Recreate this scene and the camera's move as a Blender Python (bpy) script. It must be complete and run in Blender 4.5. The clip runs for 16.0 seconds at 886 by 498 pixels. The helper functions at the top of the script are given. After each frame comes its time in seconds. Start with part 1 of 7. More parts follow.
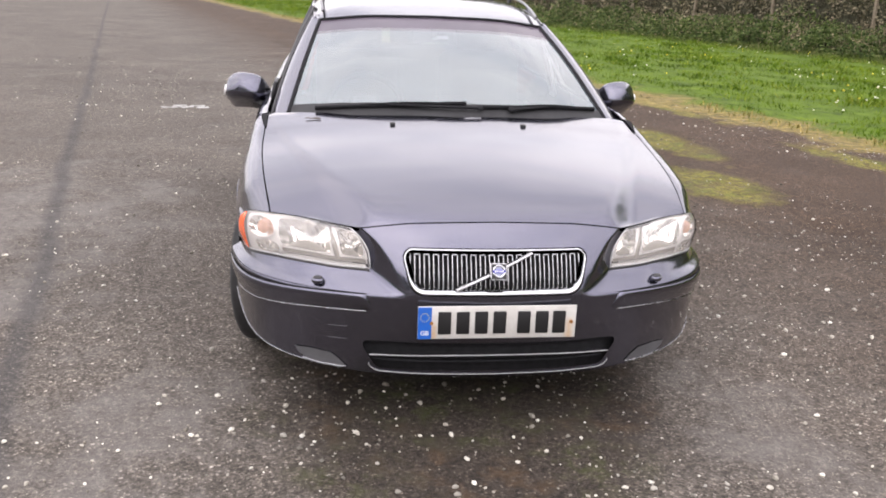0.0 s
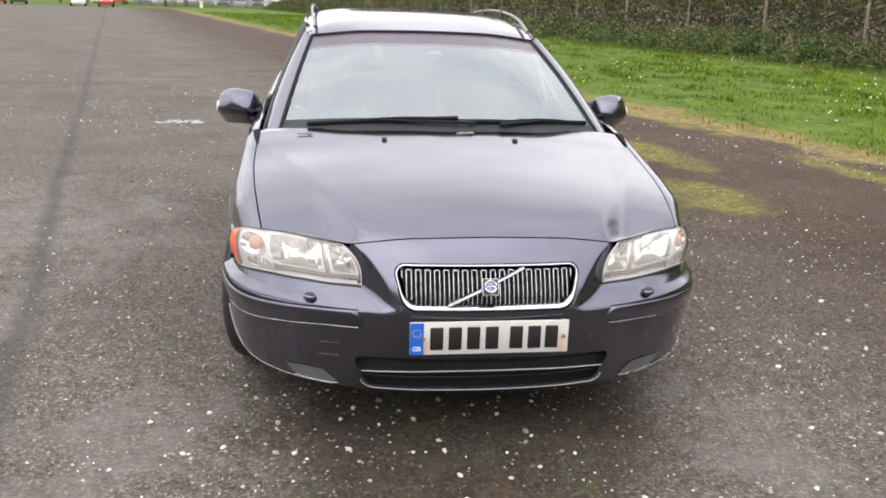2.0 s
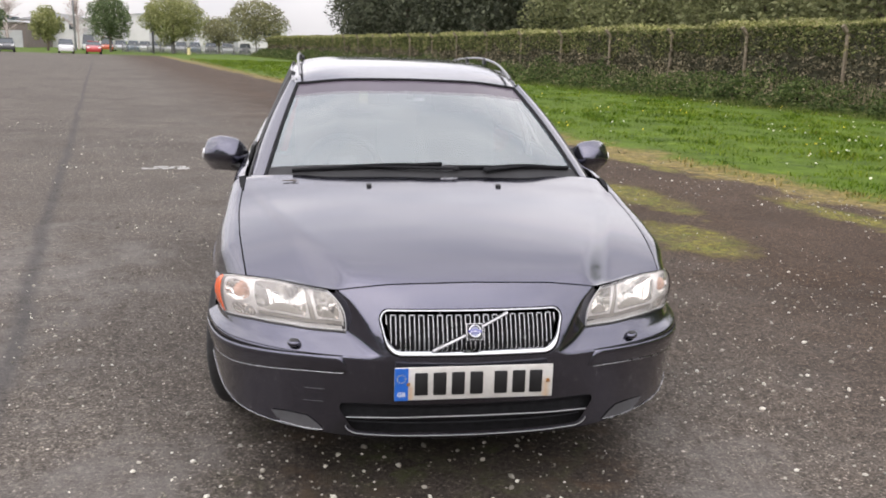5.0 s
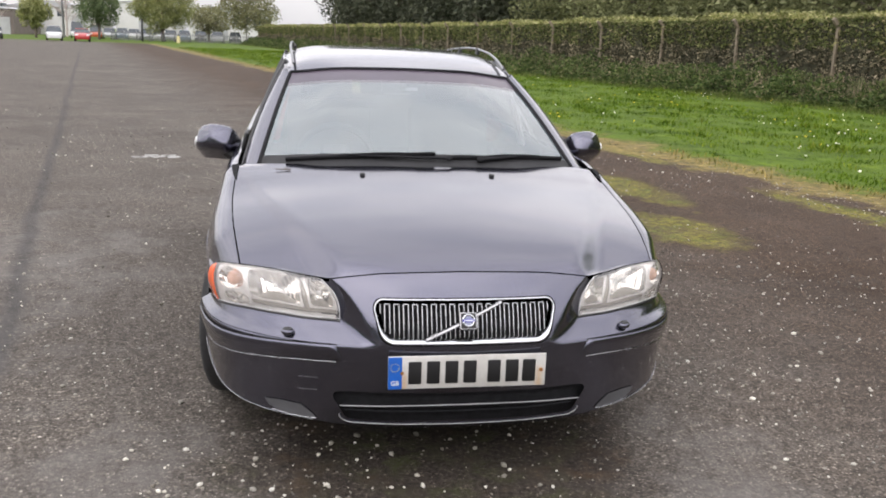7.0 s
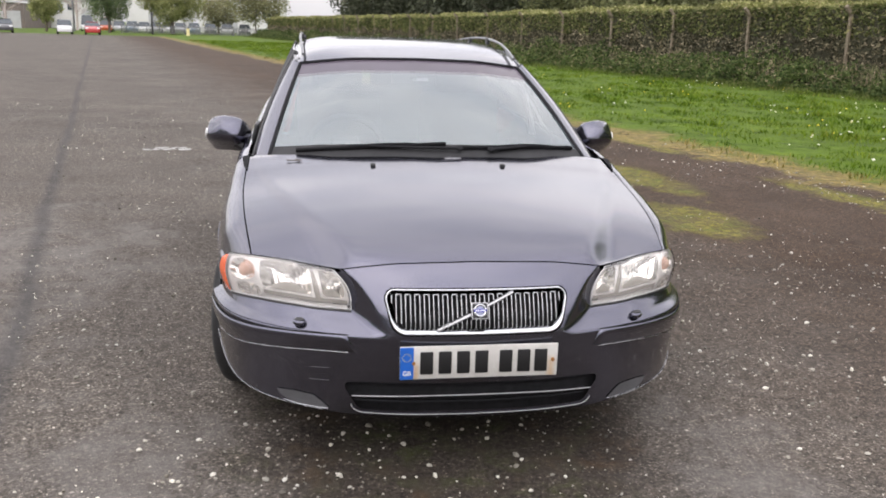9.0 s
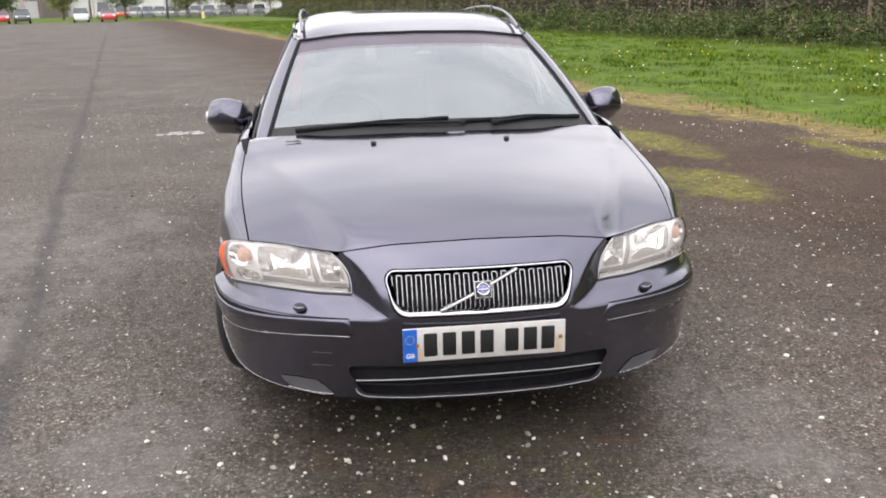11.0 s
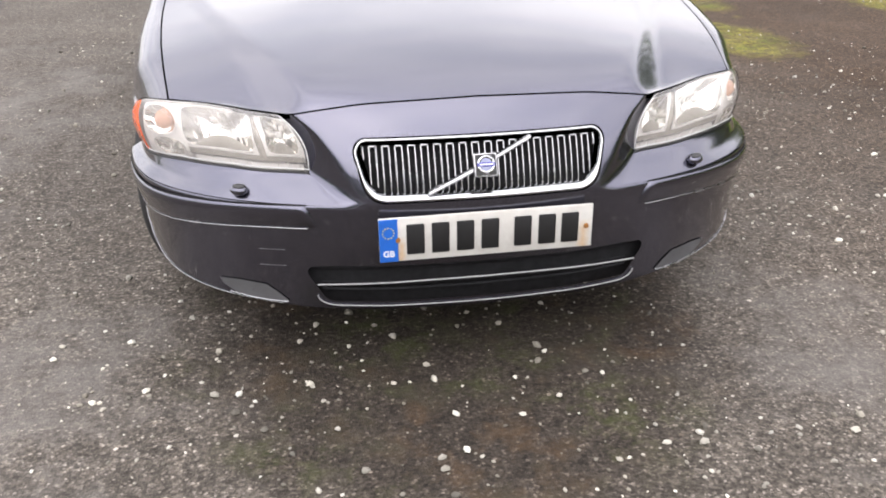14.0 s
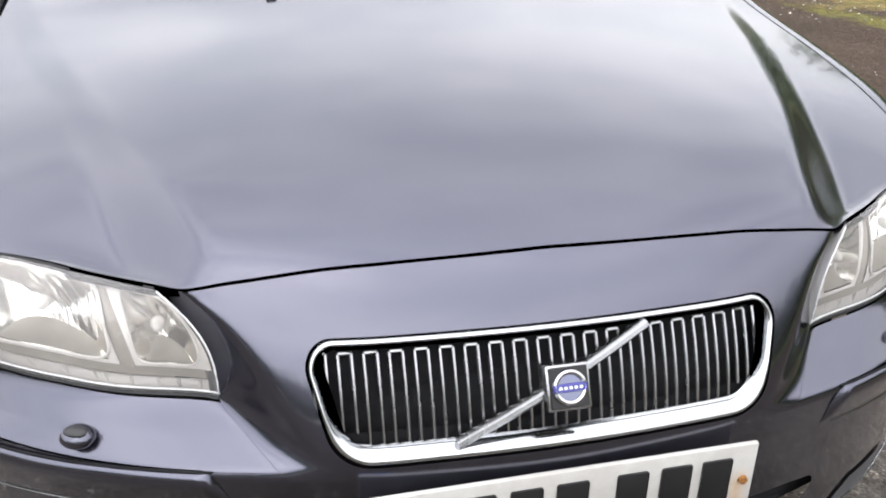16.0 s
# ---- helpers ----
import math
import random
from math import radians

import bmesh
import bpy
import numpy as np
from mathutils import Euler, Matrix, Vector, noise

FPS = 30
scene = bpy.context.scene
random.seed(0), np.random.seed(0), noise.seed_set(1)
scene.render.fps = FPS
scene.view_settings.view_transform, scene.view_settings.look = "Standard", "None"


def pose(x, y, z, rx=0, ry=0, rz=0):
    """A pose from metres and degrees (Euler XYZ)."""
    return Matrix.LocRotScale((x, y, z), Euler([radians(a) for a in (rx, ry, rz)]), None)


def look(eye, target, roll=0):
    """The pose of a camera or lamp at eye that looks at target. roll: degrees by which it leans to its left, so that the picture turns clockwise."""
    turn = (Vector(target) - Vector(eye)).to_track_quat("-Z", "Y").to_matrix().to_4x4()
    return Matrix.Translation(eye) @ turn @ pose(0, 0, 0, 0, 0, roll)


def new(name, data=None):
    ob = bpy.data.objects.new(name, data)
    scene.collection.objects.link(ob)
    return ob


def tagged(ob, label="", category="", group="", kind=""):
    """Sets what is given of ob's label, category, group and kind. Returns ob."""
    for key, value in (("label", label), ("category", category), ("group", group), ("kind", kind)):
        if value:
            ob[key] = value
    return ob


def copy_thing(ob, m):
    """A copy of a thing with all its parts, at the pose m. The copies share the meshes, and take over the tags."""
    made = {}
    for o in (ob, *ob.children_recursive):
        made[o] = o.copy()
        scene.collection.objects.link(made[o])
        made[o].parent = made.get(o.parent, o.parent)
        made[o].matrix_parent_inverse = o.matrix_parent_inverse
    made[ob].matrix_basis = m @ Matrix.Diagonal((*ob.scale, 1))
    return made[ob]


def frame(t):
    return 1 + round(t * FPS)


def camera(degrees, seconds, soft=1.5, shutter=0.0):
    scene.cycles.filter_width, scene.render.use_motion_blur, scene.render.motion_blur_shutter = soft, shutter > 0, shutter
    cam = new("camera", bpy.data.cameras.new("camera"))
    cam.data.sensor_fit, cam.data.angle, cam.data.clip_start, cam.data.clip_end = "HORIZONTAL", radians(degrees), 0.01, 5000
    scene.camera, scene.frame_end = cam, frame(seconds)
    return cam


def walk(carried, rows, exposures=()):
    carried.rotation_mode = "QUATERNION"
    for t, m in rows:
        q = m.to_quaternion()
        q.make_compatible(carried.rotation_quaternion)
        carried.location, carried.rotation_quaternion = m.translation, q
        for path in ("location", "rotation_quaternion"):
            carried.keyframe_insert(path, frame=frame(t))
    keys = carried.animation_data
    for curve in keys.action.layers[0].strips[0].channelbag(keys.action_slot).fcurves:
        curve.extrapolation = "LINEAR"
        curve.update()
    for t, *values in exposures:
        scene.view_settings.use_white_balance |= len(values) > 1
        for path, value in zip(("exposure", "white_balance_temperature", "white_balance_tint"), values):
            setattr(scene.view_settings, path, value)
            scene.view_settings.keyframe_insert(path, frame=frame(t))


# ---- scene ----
cam = camera(55.0, 16.0, soft=1.85)
PATH = [
    (0, (-0.5253, 0.1671, 1.4482), (-0.2640, 2.0625, 0.8657), 2.22),
    (0.5, (-0.5196, 0.1601, 1.4549), (-0.2612, 2.0519, 0.8599), 2.36),
    (1, (-0.5146, 0.1724, 1.4442), (-0.2578, 2.0600, 0.8352), 2.16),
    (1.5, (-0.5079, 0.1772, 1.4487), (-0.2474, 2.0637, 0.8377), 2.16),
    (2, (-0.5086, 0.1716, 1.4579), (-0.2392, 2.0741, 0.9031), 1.85),
    (2.5, (-0.5043, 0.1571, 1.4749), (-0.2427, 2.0854, 1.0133), 1.11),
    (3, (-0.4989, 0.1523, 1.4746), (-0.2348, 2.0846, 1.0312), 0.93),
    (3.5, (-0.4981, 0.1501, 1.4731), (-0.2278, 2.0782, 1.0154), 1.00),
    (4, (-0.4994, 0.1556, 1.4712), (-0.2271, 2.0837, 1.0149), 1.24),
    (6.5, (-0.5093, 0.1452, 1.4681), (-0.1709, 2.0609, 1.0040), 2.01),
    (7, (-0.5153, 0.1484, 1.4661), (-0.1920, 2.0638, 0.9900), 2.09),
    (7.5, (-0.5190, 0.1488, 1.4653), (-0.2242, 2.0683, 0.9871), 1.89),
    (8, (-0.5219, 0.1433, 1.4655), (-0.2441, 2.0644, 0.9837), 1.64),
    (8.5, (-0.5207, 0.1469, 1.4627), (-0.2401, 2.0651, 0.9709), 1.54),
    (9, (-0.5173, 0.1530, 1.4606), (-0.2181, 2.0671, 0.9640), 1.67),
    (9.2, (-0.5078, 0.1616, 1.4630), (-0.1993, 2.0742, 0.9661), 1.62),
    (11.3, (-0.4251, 0.2525, 1.4575), (-0.1913, 2.1575, 0.8949), -1.23),
    (11.5, (-0.4494, 0.3077, 1.4536), (-0.2204, 2.2197, 0.9132), -1.01),
    (12, (-0.5376, 0.4794, 1.4872), (-0.2937, 2.4066, 1.0114), -0.04),
    (12.5, (-0.5191, 0.5770, 1.4894), (-0.2767, 2.4931, 0.9699), -0.26),
    (13, (-0.4533, 0.6154, 1.4474), (-0.1535, 2.4919, 0.8239), -0.24),
    (13.2, (-0.4280, 0.6010, 1.3940), (-0.2085, 2.4320, 0.6220), -1.2),
    (13.5, (-0.3848, 0.6315, 1.3167), (-0.2472, 2.4124, 0.4170), -1.29),
    (14, (-0.3886, 0.8701, 1.2603), (-0.1032, 2.6564, 0.4073), -0.68),
    (14.5, (-0.4777, 1.2035, 1.2447), (-0.1397, 2.9801, 0.3906), -2.63),
    (15, (-0.4235, 1.5318, 1.1827), (-0.0742, 3.2851, 0.2863), -2.03),
    (15.5, (-0.3742, 1.7635, 1.1851), (-0.0682, 3.5282, 0.2951), -1.03),
    (16, (-0.3365, 1.9145, 1.1658), (0.0843, 3.6786, 0.3225), 0.65),
]
# seconds, stops, kelvin, tint
EXPOSURES = [
    (0, 0.04, 6530, 12), (1.5, 0.04, 6530, 12), (2.0, 0.0, 6490, 7), (2.5, -0.24, 6500, 10), (4.2, -0.26, 6500, 10), (6.3, -0.27, 6450, 8), (9.2, -0.23, 6470, 9),
    (11.5, -0.09, 6490, 9), (12.0, -0.10, 6500, 10), (12.5, -0.28, 6500, 10), (13.0, -0.23, 6520, 11), (13.5, -0.05, 6500, 10),
    (14.0, 0.17, 6500, 8), (14.5, 0.17, 6490, 8), (15.5, 0.02, 6460, 8), (16, -0.05, 6300, 5),
]
walk(cam, [(t, look(eye, target, roll)) for t, eye, target, roll in PATH], EXPOSURES)


# ---- world and light: a bright overcast sky with soft cloud ----
SUN_ELEVATION, SUN_ROTATION = 52.0, 205.0
world = bpy.data.worlds.new("overcast_sky")
scene.world = world
world.use_nodes = True
wn, wl = world.node_tree.nodes, world.node_tree.links
wn.clear()
sky = wn.new("ShaderNodeTexSky")
sky.sky_type, sky.sun_disc = "NISHITA", False
sky.sun_elevation, sky.sun_rotation = radians(SUN_ELEVATION), radians(SUN_ROTATION)
sky.air_density, sky.dust_density, sky.ozone_density = 1.0, 3.0, 1.0
sky_gain = wn.new("ShaderNodeMix")
sky_gain.data_type, sky_gain.blend_type = "RGBA", "MULTIPLY"
sky_gain.inputs[0].default_value = 1.0
sky_gain.inputs[7].default_value = (0.09, 0.09, 0.09, 1)
wl.new(sky.outputs[0], sky_gain.inputs[6])
wco = wn.new("ShaderNodeTexCoord")
wmap = wn.new("ShaderNodeMapping")
wmap.inputs["Scale"].default_value = (1.0, 1.0, 2.4)
wl.new(wco.outputs["Generated"], wmap.inputs[0])
clouds = wn.new("ShaderNodeTexNoise")
clouds.inputs["Scale"].default_value, clouds.inputs["Detail"].default_value = 3.2, 6.0
clouds.inputs["Roughness"].default_value = 0.5
wl.new(wmap.outputs[0], clouds.inputs["Vector"])
cloud_tone = wn.new("ShaderNodeValToRGB")
cloud_tone.color_ramp.elements[0].position, cloud_tone.color_ramp.elements[0].color = 0.36, (0.82, 0.80, 0.86, 1)
cloud_tone.color_ramp.elements[1].position, cloud_tone.color_ramp.elements[1].color = 0.64, (1.18, 1.12, 1.13, 1)
wl.new(clouds.outputs[0], cloud_tone.inputs[0])
# an overcast sky is brighter overhead than at the horizon
wsep = wn.new("ShaderNodeSeparateXYZ")
wl.new(wco.outputs["Generated"], wsep.inputs[0])
lift_up = wn.new("ShaderNodeValToRGB")
while len(lift_up.color_ramp.elements) < 4:
    lift_up.color_ramp.elements.new(0.5)
for stop, (place_, level) in zip(lift_up.color_ramp.elements, ((0.0, 0.52), (0.12, 0.80), (0.36, 1.06), (1.0, 1.14))):
    stop.position, stop.color = place_, (level, level, level, 1)
wl.new(wsep.outputs[2], lift_up.inputs[0])
overcast = wn.new("ShaderNodeMix")
overcast.data_type, overcast.blend_type = "RGBA", "MULTIPLY"
overcast.inputs[0].default_value = 1.0
wl.new(cloud_tone.outputs[0], overcast.inputs[6])
# and brighter still round the hidden sun
se, sr = radians(SUN_ELEVATION), radians(180 - SUN_ROTATION)
toward = wn.new("ShaderNodeVectorMath")
toward.operation = "DOT_PRODUCT"
toward.inputs[1].default_value = (math.sin(sr) * math.cos(se), -math.cos(sr) * math.cos(se), math.sin(se))
wl.new(wco.outputs["Generated"], toward.inputs[0])
aim_up = wn.new("ShaderNodeMath")
aim_up.operation = "MAXIMUM"
aim_up.inputs[1].default_value = 0.0
wl.new(toward.outputs["Value"], aim_up.inputs[0])
glow = wn.new("ShaderNodeMath")
glow.operation = "POWER"
glow.inputs[1].default_value = 2.2
wl.new(aim_up.outputs[0], glow.inputs[0])
both = wn.new("ShaderNodeMath")
both.operation = "MULTIPLY_ADD"
both.inputs[1].default_value = 0.75
wl.new(glow.outputs[0], both.inputs[0])
wl.new(lift_up.outputs[0], both.inputs[2])
wl.new(both.outputs[0], overcast.inputs[7])
sky_mix = wn.new("ShaderNodeMix")
sky_mix.data_type = "RGBA"
sky_mix.inputs[0].default_value = 0.88
wl.new(sky_gain.outputs[2], sky_mix.inputs[6])
wl.new(overcast.outputs[2], sky_mix.inputs[7])
wbg = wn.new("ShaderNodeBackground")
wbg.inputs[1].default_value = 2.0
wl.new(sky_mix.outputs[2], wbg.inputs[0])
wl.new(wbg.outputs[0], wn.new("ShaderNodeOutputWorld").inputs[0])

sun_lamp = bpy.data.lights.new("sun", "SUN")
sun_lamp.energy, sun_lamp.angle, sun_lamp.color = 0.5, radians(150), (1.0, 0.96, 0.9)
sun = new("sun", sun_lamp)
sun.rotation_euler = (radians(90 - SUN_ELEVATION), 0, radians(180 - SUN_ROTATION))


# ---- materials ----
def nodes_of(name):
    m = bpy.data.materials.new(name)
    m.use_nodes = True
    n, l = m.node_tree.nodes, m.node_tree.links
    return m, n, l, n["Principled BSDF"]


def put(bsdf, **values):
    for key, value in values.items():
        bsdf.inputs[key.replace("_", " ")].default_value = value


def noise_tex(n, l, scale, detail=4.0, rough=0.55, coords=None, stretch=None):
    tc = n.new("ShaderNodeTexCoord") if coords is None else None
    out = tc.outputs["Object"] if coords is None else coords
    if stretch:
        mp = n.new("ShaderNodeMapping")
        mp.inputs["Scale"].default_value = stretch
        l.new(out, mp.inputs[0])
        out = mp.outputs[0]
    t = n.new("ShaderNodeTexNoise")
    t.inputs["Scale"].default_value, t.inputs["Detail"].default_value, t.inputs["Roughness"].default_value = scale, detail, rough
    l.new(out, t.inputs["Vector"])
    return t.outputs[0]


def ramp(n, l, source, stops):
    r = n.new("ShaderNodeValToRGB")
    els = r.color_ramp.elements
    while len(els) < len(stops):
        els.new(0.5)
    for e, (p, c) in zip(els, stops):
        e.position, e.color = p, (*c, 1) if len(c) == 3 else c
    l.new(source, r.inputs[0])
    return r.outputs[0]


def mixed(n, l, fac, a, b, mode="MIX"):
    m = n.new("ShaderNodeMix")
    m.data_type, m.blend_type = "RGBA", mode
    for sock, v in ((m.inputs[0], fac), (m.inputs[6], a), (m.inputs[7], b)):
        if isinstance(v, (int, float)):
            sock.default_value = v
        elif isinstance(v, tuple):
            sock.default_value = (*v, 1)
        else:
            l.new(v, sock)
    return m.outputs[2]


def math_node(n, l, op, a, b=None, c=None):
    m = n.new("ShaderNodeMath")
    m.operation = op
    for i, v in enumerate((a, b, c)):
        if v is None:
            continue
        if isinstance(v, (int, float)):
            m.inputs[i].default_value = v
        else:
            l.new(v, m.inputs[i])
    return m.outputs[0]


def bumped(n, l, bsdf, height, strength=0.3, distance=0.01):
    b = n.new("ShaderNodeBump")
    b.inputs["Strength"].default_value, b.inputs["Distance"].default_value = strength, distance
    l.new(height, b.inputs["Height"])
    l.new(b.outputs[0], bsdf.inputs["Normal"])


def plain(name, color, rough=0.5, metal=0.0, vary=0.12, scale=30.0, bump=0.0, **more):
    """A paint, plastic or metal with faint mottling in colour and gloss."""
    m, n, l, b = nodes_of(name)
    t = noise_tex(n, l, scale)
    dark = tuple(c * (1 - vary) for c in color)
    light = tuple(min(1, c * (1 + vary)) for c in color)
    l.new(ramp(n, l, t, [(0.3, dark), (0.7, light)]), b.inputs["Base Color"])
    t2 = noise_tex(n, l, scale * 0.2)
    r = ramp(n, l, t2, [(0.3, (rough * 0.85,) * 3), (0.7, (min(1, rough * 1.15),) * 3)])
    l.new(r, b.inputs["Roughness"])
    put(b, Metallic=metal, **more)
    if bump:
        bumped(n, l, b, t, bump, 0.002)
    return m


def paint_material():
    m, n, l, b = nodes_of("metallic_slate_blue_paint")
    flake = noise_tex(n, l, 900.0, 1.0)
    dust_haze = noise_tex(n, l, 6.0, 6.0)
    base = ramp(n, l, flake, [(0.3, (0.090, 0.090, 0.123)), (0.7, (0.107, 0.107, 0.144))])
    film = ramp(n, l, dust_haze, [(0.45, (0.0,) * 3), (0.8, (0.05,) * 3)])
    l.new(mixed(n, l, film, base, (0.22, 0.21, 0.2)), b.inputs["Base Color"])
    put(b, Metallic=0.97, Roughness=0.22, Coat_Weight=1.0, Coat_Roughness=0.065, Coat_IOR=1.52)
    return m


def glass_material(name, tint, gloss=0.0, haze=0.0, haze_color=(0.7, 0.72, 0.75), boost=1.0):
    """Thin clear pane: what is behind shows through, the sky glints on it; haze is a pale film for dust and painted sky
    sheen.
    """
    m, n, l, b = nodes_of(name)
    n.remove(b)
    see = n.new("ShaderNodeBsdfTransparent")
    see.inputs[0].default_value = (*tint, 1)
    shine = n.new("ShaderNodeBsdfGlossy")
    shine.inputs["Roughness"].default_value = 0.02
    fr = n.new("ShaderNodeFresnel")
    fr.inputs[0].default_value = 1.52
    gain = n.new("ShaderNodeMath")
    gain.operation, gain.use_clamp = "MULTIPLY_ADD", True
    gain.inputs[1].default_value, gain.inputs[2].default_value = boost, gloss
    l.new(fr.outputs[0], gain.inputs[0])
    dust_haze = n.new("ShaderNodeBsdfDiffuse")
    dust_haze.inputs[0].default_value = (*haze_color, 1)
    film = noise_tex(n, l, 5.0, 5.0)
    amount = ramp(n, l, film, [(0.3, (haze * 0.9,) * 3), (0.7, (haze * 1.1,) * 3)])
    m1 = n.new("ShaderNodeMixShader")
    l.new(amount, m1.inputs[0])
    l.new(see.outputs[0], m1.inputs[1])
    l.new(dust_haze.outputs[0], m1.inputs[2])
    m2 = n.new("ShaderNodeMixShader")
    l.new(gain.outputs[0], m2.inputs[0])
    l.new(m1.outputs[0], m2.inputs[1])
    l.new(shine.outputs[0], m2.inputs[2])
    l.new(m2.outputs[0], n["Material Output"].inputs[0])
    return m


M = {
    "paint": paint_material(),
    "chrome": plain("bright_chrome", (0.58, 0.59, 0.61), 0.13, 1.0, 0.03, 60),
    "trim": plain("pale_silver_trim", (0.42, 0.42, 0.43), 0.38, 0.35, 0.05, 60),
    "satin": plain("satin_silver_grille_bar", (0.41, 0.41, 0.42), 0.26, 1.0, 0.06, 60),
    "black": plain("black_trim_plastic", (0.028, 0.028, 0.03), 0.45, 0, 0.2, 80, 0.1),
    "matt": plain("weathered_black_plastic", (0.020, 0.020, 0.022), 0.9, 0, 0.2, 60, 0.1, Specular_IOR_Level=0.08),
    "dark": plain("unlit_black_cavity", (0.020, 0.020, 0.022), 0.9, 0, 0.2, 40, Specular_IOR_Level=0.1),
    "rubber": plain("tyre_rubber", (0.022, 0.022, 0.023), 0.75, 0, 0.25, 60, 0.2),
    "cover": plain("dusty_grey_cover_plastic", (0.088, 0.088, 0.094), 0.55, 0, 0.2, 14, 0.1),
    "alloy": plain("silver_alloy", (0.5, 0.5, 0.51), 0.32, 1.0, 0.08, 40),
    "rail": plain("dark_grey_rail", (0.24, 0.24, 0.25), 0.3, 0.7, 0.1, 40),
    "reflector": plain("lamp_reflector_chrome", (0.97, 0.95, 0.92), 0.17, 1.0, 0.04, 40),
    "shield": plain("lamp_inner_grey", (0.36, 0.335, 0.29), 0.45, 0.1, 0.1, 40),
    "bezel": plain("lamp_bezel_silver", (0.94, 0.91, 0.88), 0.35, 0.1, 0.08, 40),
    "amber": plain("amber_lens", (0.90, 0.13, 0.02), 0.25, 0, 0.08, 60, Coat_Weight=1.0),
    "amber_bulb": plain("amber_bulb_glass", (0.85, 0.52, 0.38), 0.25, 0, 0.08, 60, Coat_Weight=1.0),
    "clear_bulb": plain("pale_bulb_glass", (0.86, 0.84, 0.80), 0.15, 0.0, 0.04, 60, Coat_Weight=1.0),
    "plate_blue": plain("blue_plate_band", (0.015, 0.12, 0.52), 0.4, 0, 0.08, 60),
    "plate_black": plain("black_plate_character", (0.012, 0.012, 0.013), 0.45, 0, 0.1, 60),
    "rust": plain("rusty_screw", (0.30, 0.13, 0.035), 0.8, 0, 0.3, 300),
    "badge_blue": plain("deep_blue_enamel", (0.022, 0.022, 0.24), 0.25, 0, 0.06, 60, Coat_Weight=1.0),
    "white": plain("white_plastic", (0.75, 0.75, 0.76), 0.4, 0, 0.04, 40),
    "cloth": plain("charcoal_seat_cloth", (0.045, 0.045, 0.048), 0.9, 0, 0.25, 120, 0.2),
    "dash": plain("grey_dashboard_plastic", (0.075, 0.075, 0.08), 0.6, 0, 0.15, 60, 0.1),
    "lining": plain("pale_grey_headlining", (0.78, 0.78, 0.76), 0.9, 0, 0.06, 60),
    # the windscreen's blue-white haze paints in much of the sky's reflection
    "screen": glass_material("windscreen_glass", (0.72, 0.78, 0.79), 0.08, 0.20, (0.56, 0.68, 0.73), boost=1.5),
    "band": glass_material("tinted_windscreen_band", (0.14, 0.12, 0.16), 0.0, 0.30, (0.33, 0.28, 0.35), boost=0.8),
    "band_fade": glass_material("tinted_band_lower_edge", (0.40, 0.40, 0.44), 0.03, 0.30, (0.46, 0.45, 0.49), boost=1.15),
    "glass": glass_material("tinted_side_glass", (0.55, 0.6, 0.58), 0.02, 0.03, boost=1.2),
    "lens": glass_material("hazy_lamp_lens", (0.98, 0.97, 0.96), 0.0, 0.15, (1.0, 0.96, 0.96)),
    "mirror": plain("mirror_glass", (0.9, 0.9, 0.9), 0.02, 1.0, 0.01),
}


# ---- mesh helpers ----
def pch(xs, ys, flat_start=False):
    """A smooth curve y(x) through the given stations, without overshoot."""
    xs, ys = np.asarray(xs, float), np.asarray(ys, float)
    h, d = np.diff(xs), np.diff(ys) / np.diff(xs)
    m = np.empty_like(xs)
    m[0], m[-1] = (0.0 if flat_start else d[0]), d[-1]
    for i in range(1, len(xs) - 1):
        m[i] = 0.0 if d[i - 1] * d[i] <= 0 else 3 * (h[i - 1] + h[i]) / ((2 * h[i] + h[i - 1]) / d[i - 1] + (h[i] + 2 * h[i - 1]) / d[i])

    def f(x):
        x = np.clip(np.asarray(x, float), xs[0], xs[-1])
        i = np.clip(np.searchsorted(xs, x) - 1, 0, len(xs) - 2)
        t = (x - xs[i]) / h[i]
        return ys[i] * (1 + 2 * t) * (1 - t) ** 2 + m[i] * h[i] * t * (1 - t) ** 2 + ys[i + 1] * t * t * (3 - 2 * t) + m[i + 1] * h[i] * t * t * (t - 1)

    return f


def smooth(a, b, x):
    t = np.clip((np.asarray(x, float) - a) / (b - a), 0, 1)
    return t * t * t * (10 - 15 * t + 6 * t * t)


def mesh_object(name, verts, faces, material, parent=None, label="", shade=True, normals=None):
    me = bpy.data.meshes.new(name)
    me.from_pydata([tuple(v) for v in verts], [], [tuple(f) for f in faces])
    me.materials.append(material)
    if shade:
        me.polygons.foreach_set("use_smooth", [True] * len(me.polygons))
    if normals is not None:
        me.normals_split_custom_set_from_vertices([tuple(q) for q in normals])
    ob = new(name, me)
    if parent is not None:
        ob.parent = parent
    if label:
        ob["label"] = label
    return ob


def part(name, bm, material, parent, label="", shade=True):
    """Links a bmesh as one mesh object under a thing or a part."""
    me = bpy.data.meshes.new(name)
    bmesh.ops.recalc_face_normals(bm, faces=bm.faces)
    bm.to_mesh(me)
    bm.free()
    me.materials.append(material)
    if shade:
        me.polygons.foreach_set("use_smooth", [True] * len(me.polygons))
        me.set_sharp_from_angle(angle=radians(38))
    ob = new(name, me)
    if parent is not None:
        ob.parent = parent
    if label:
        ob["label"] = label
    return ob


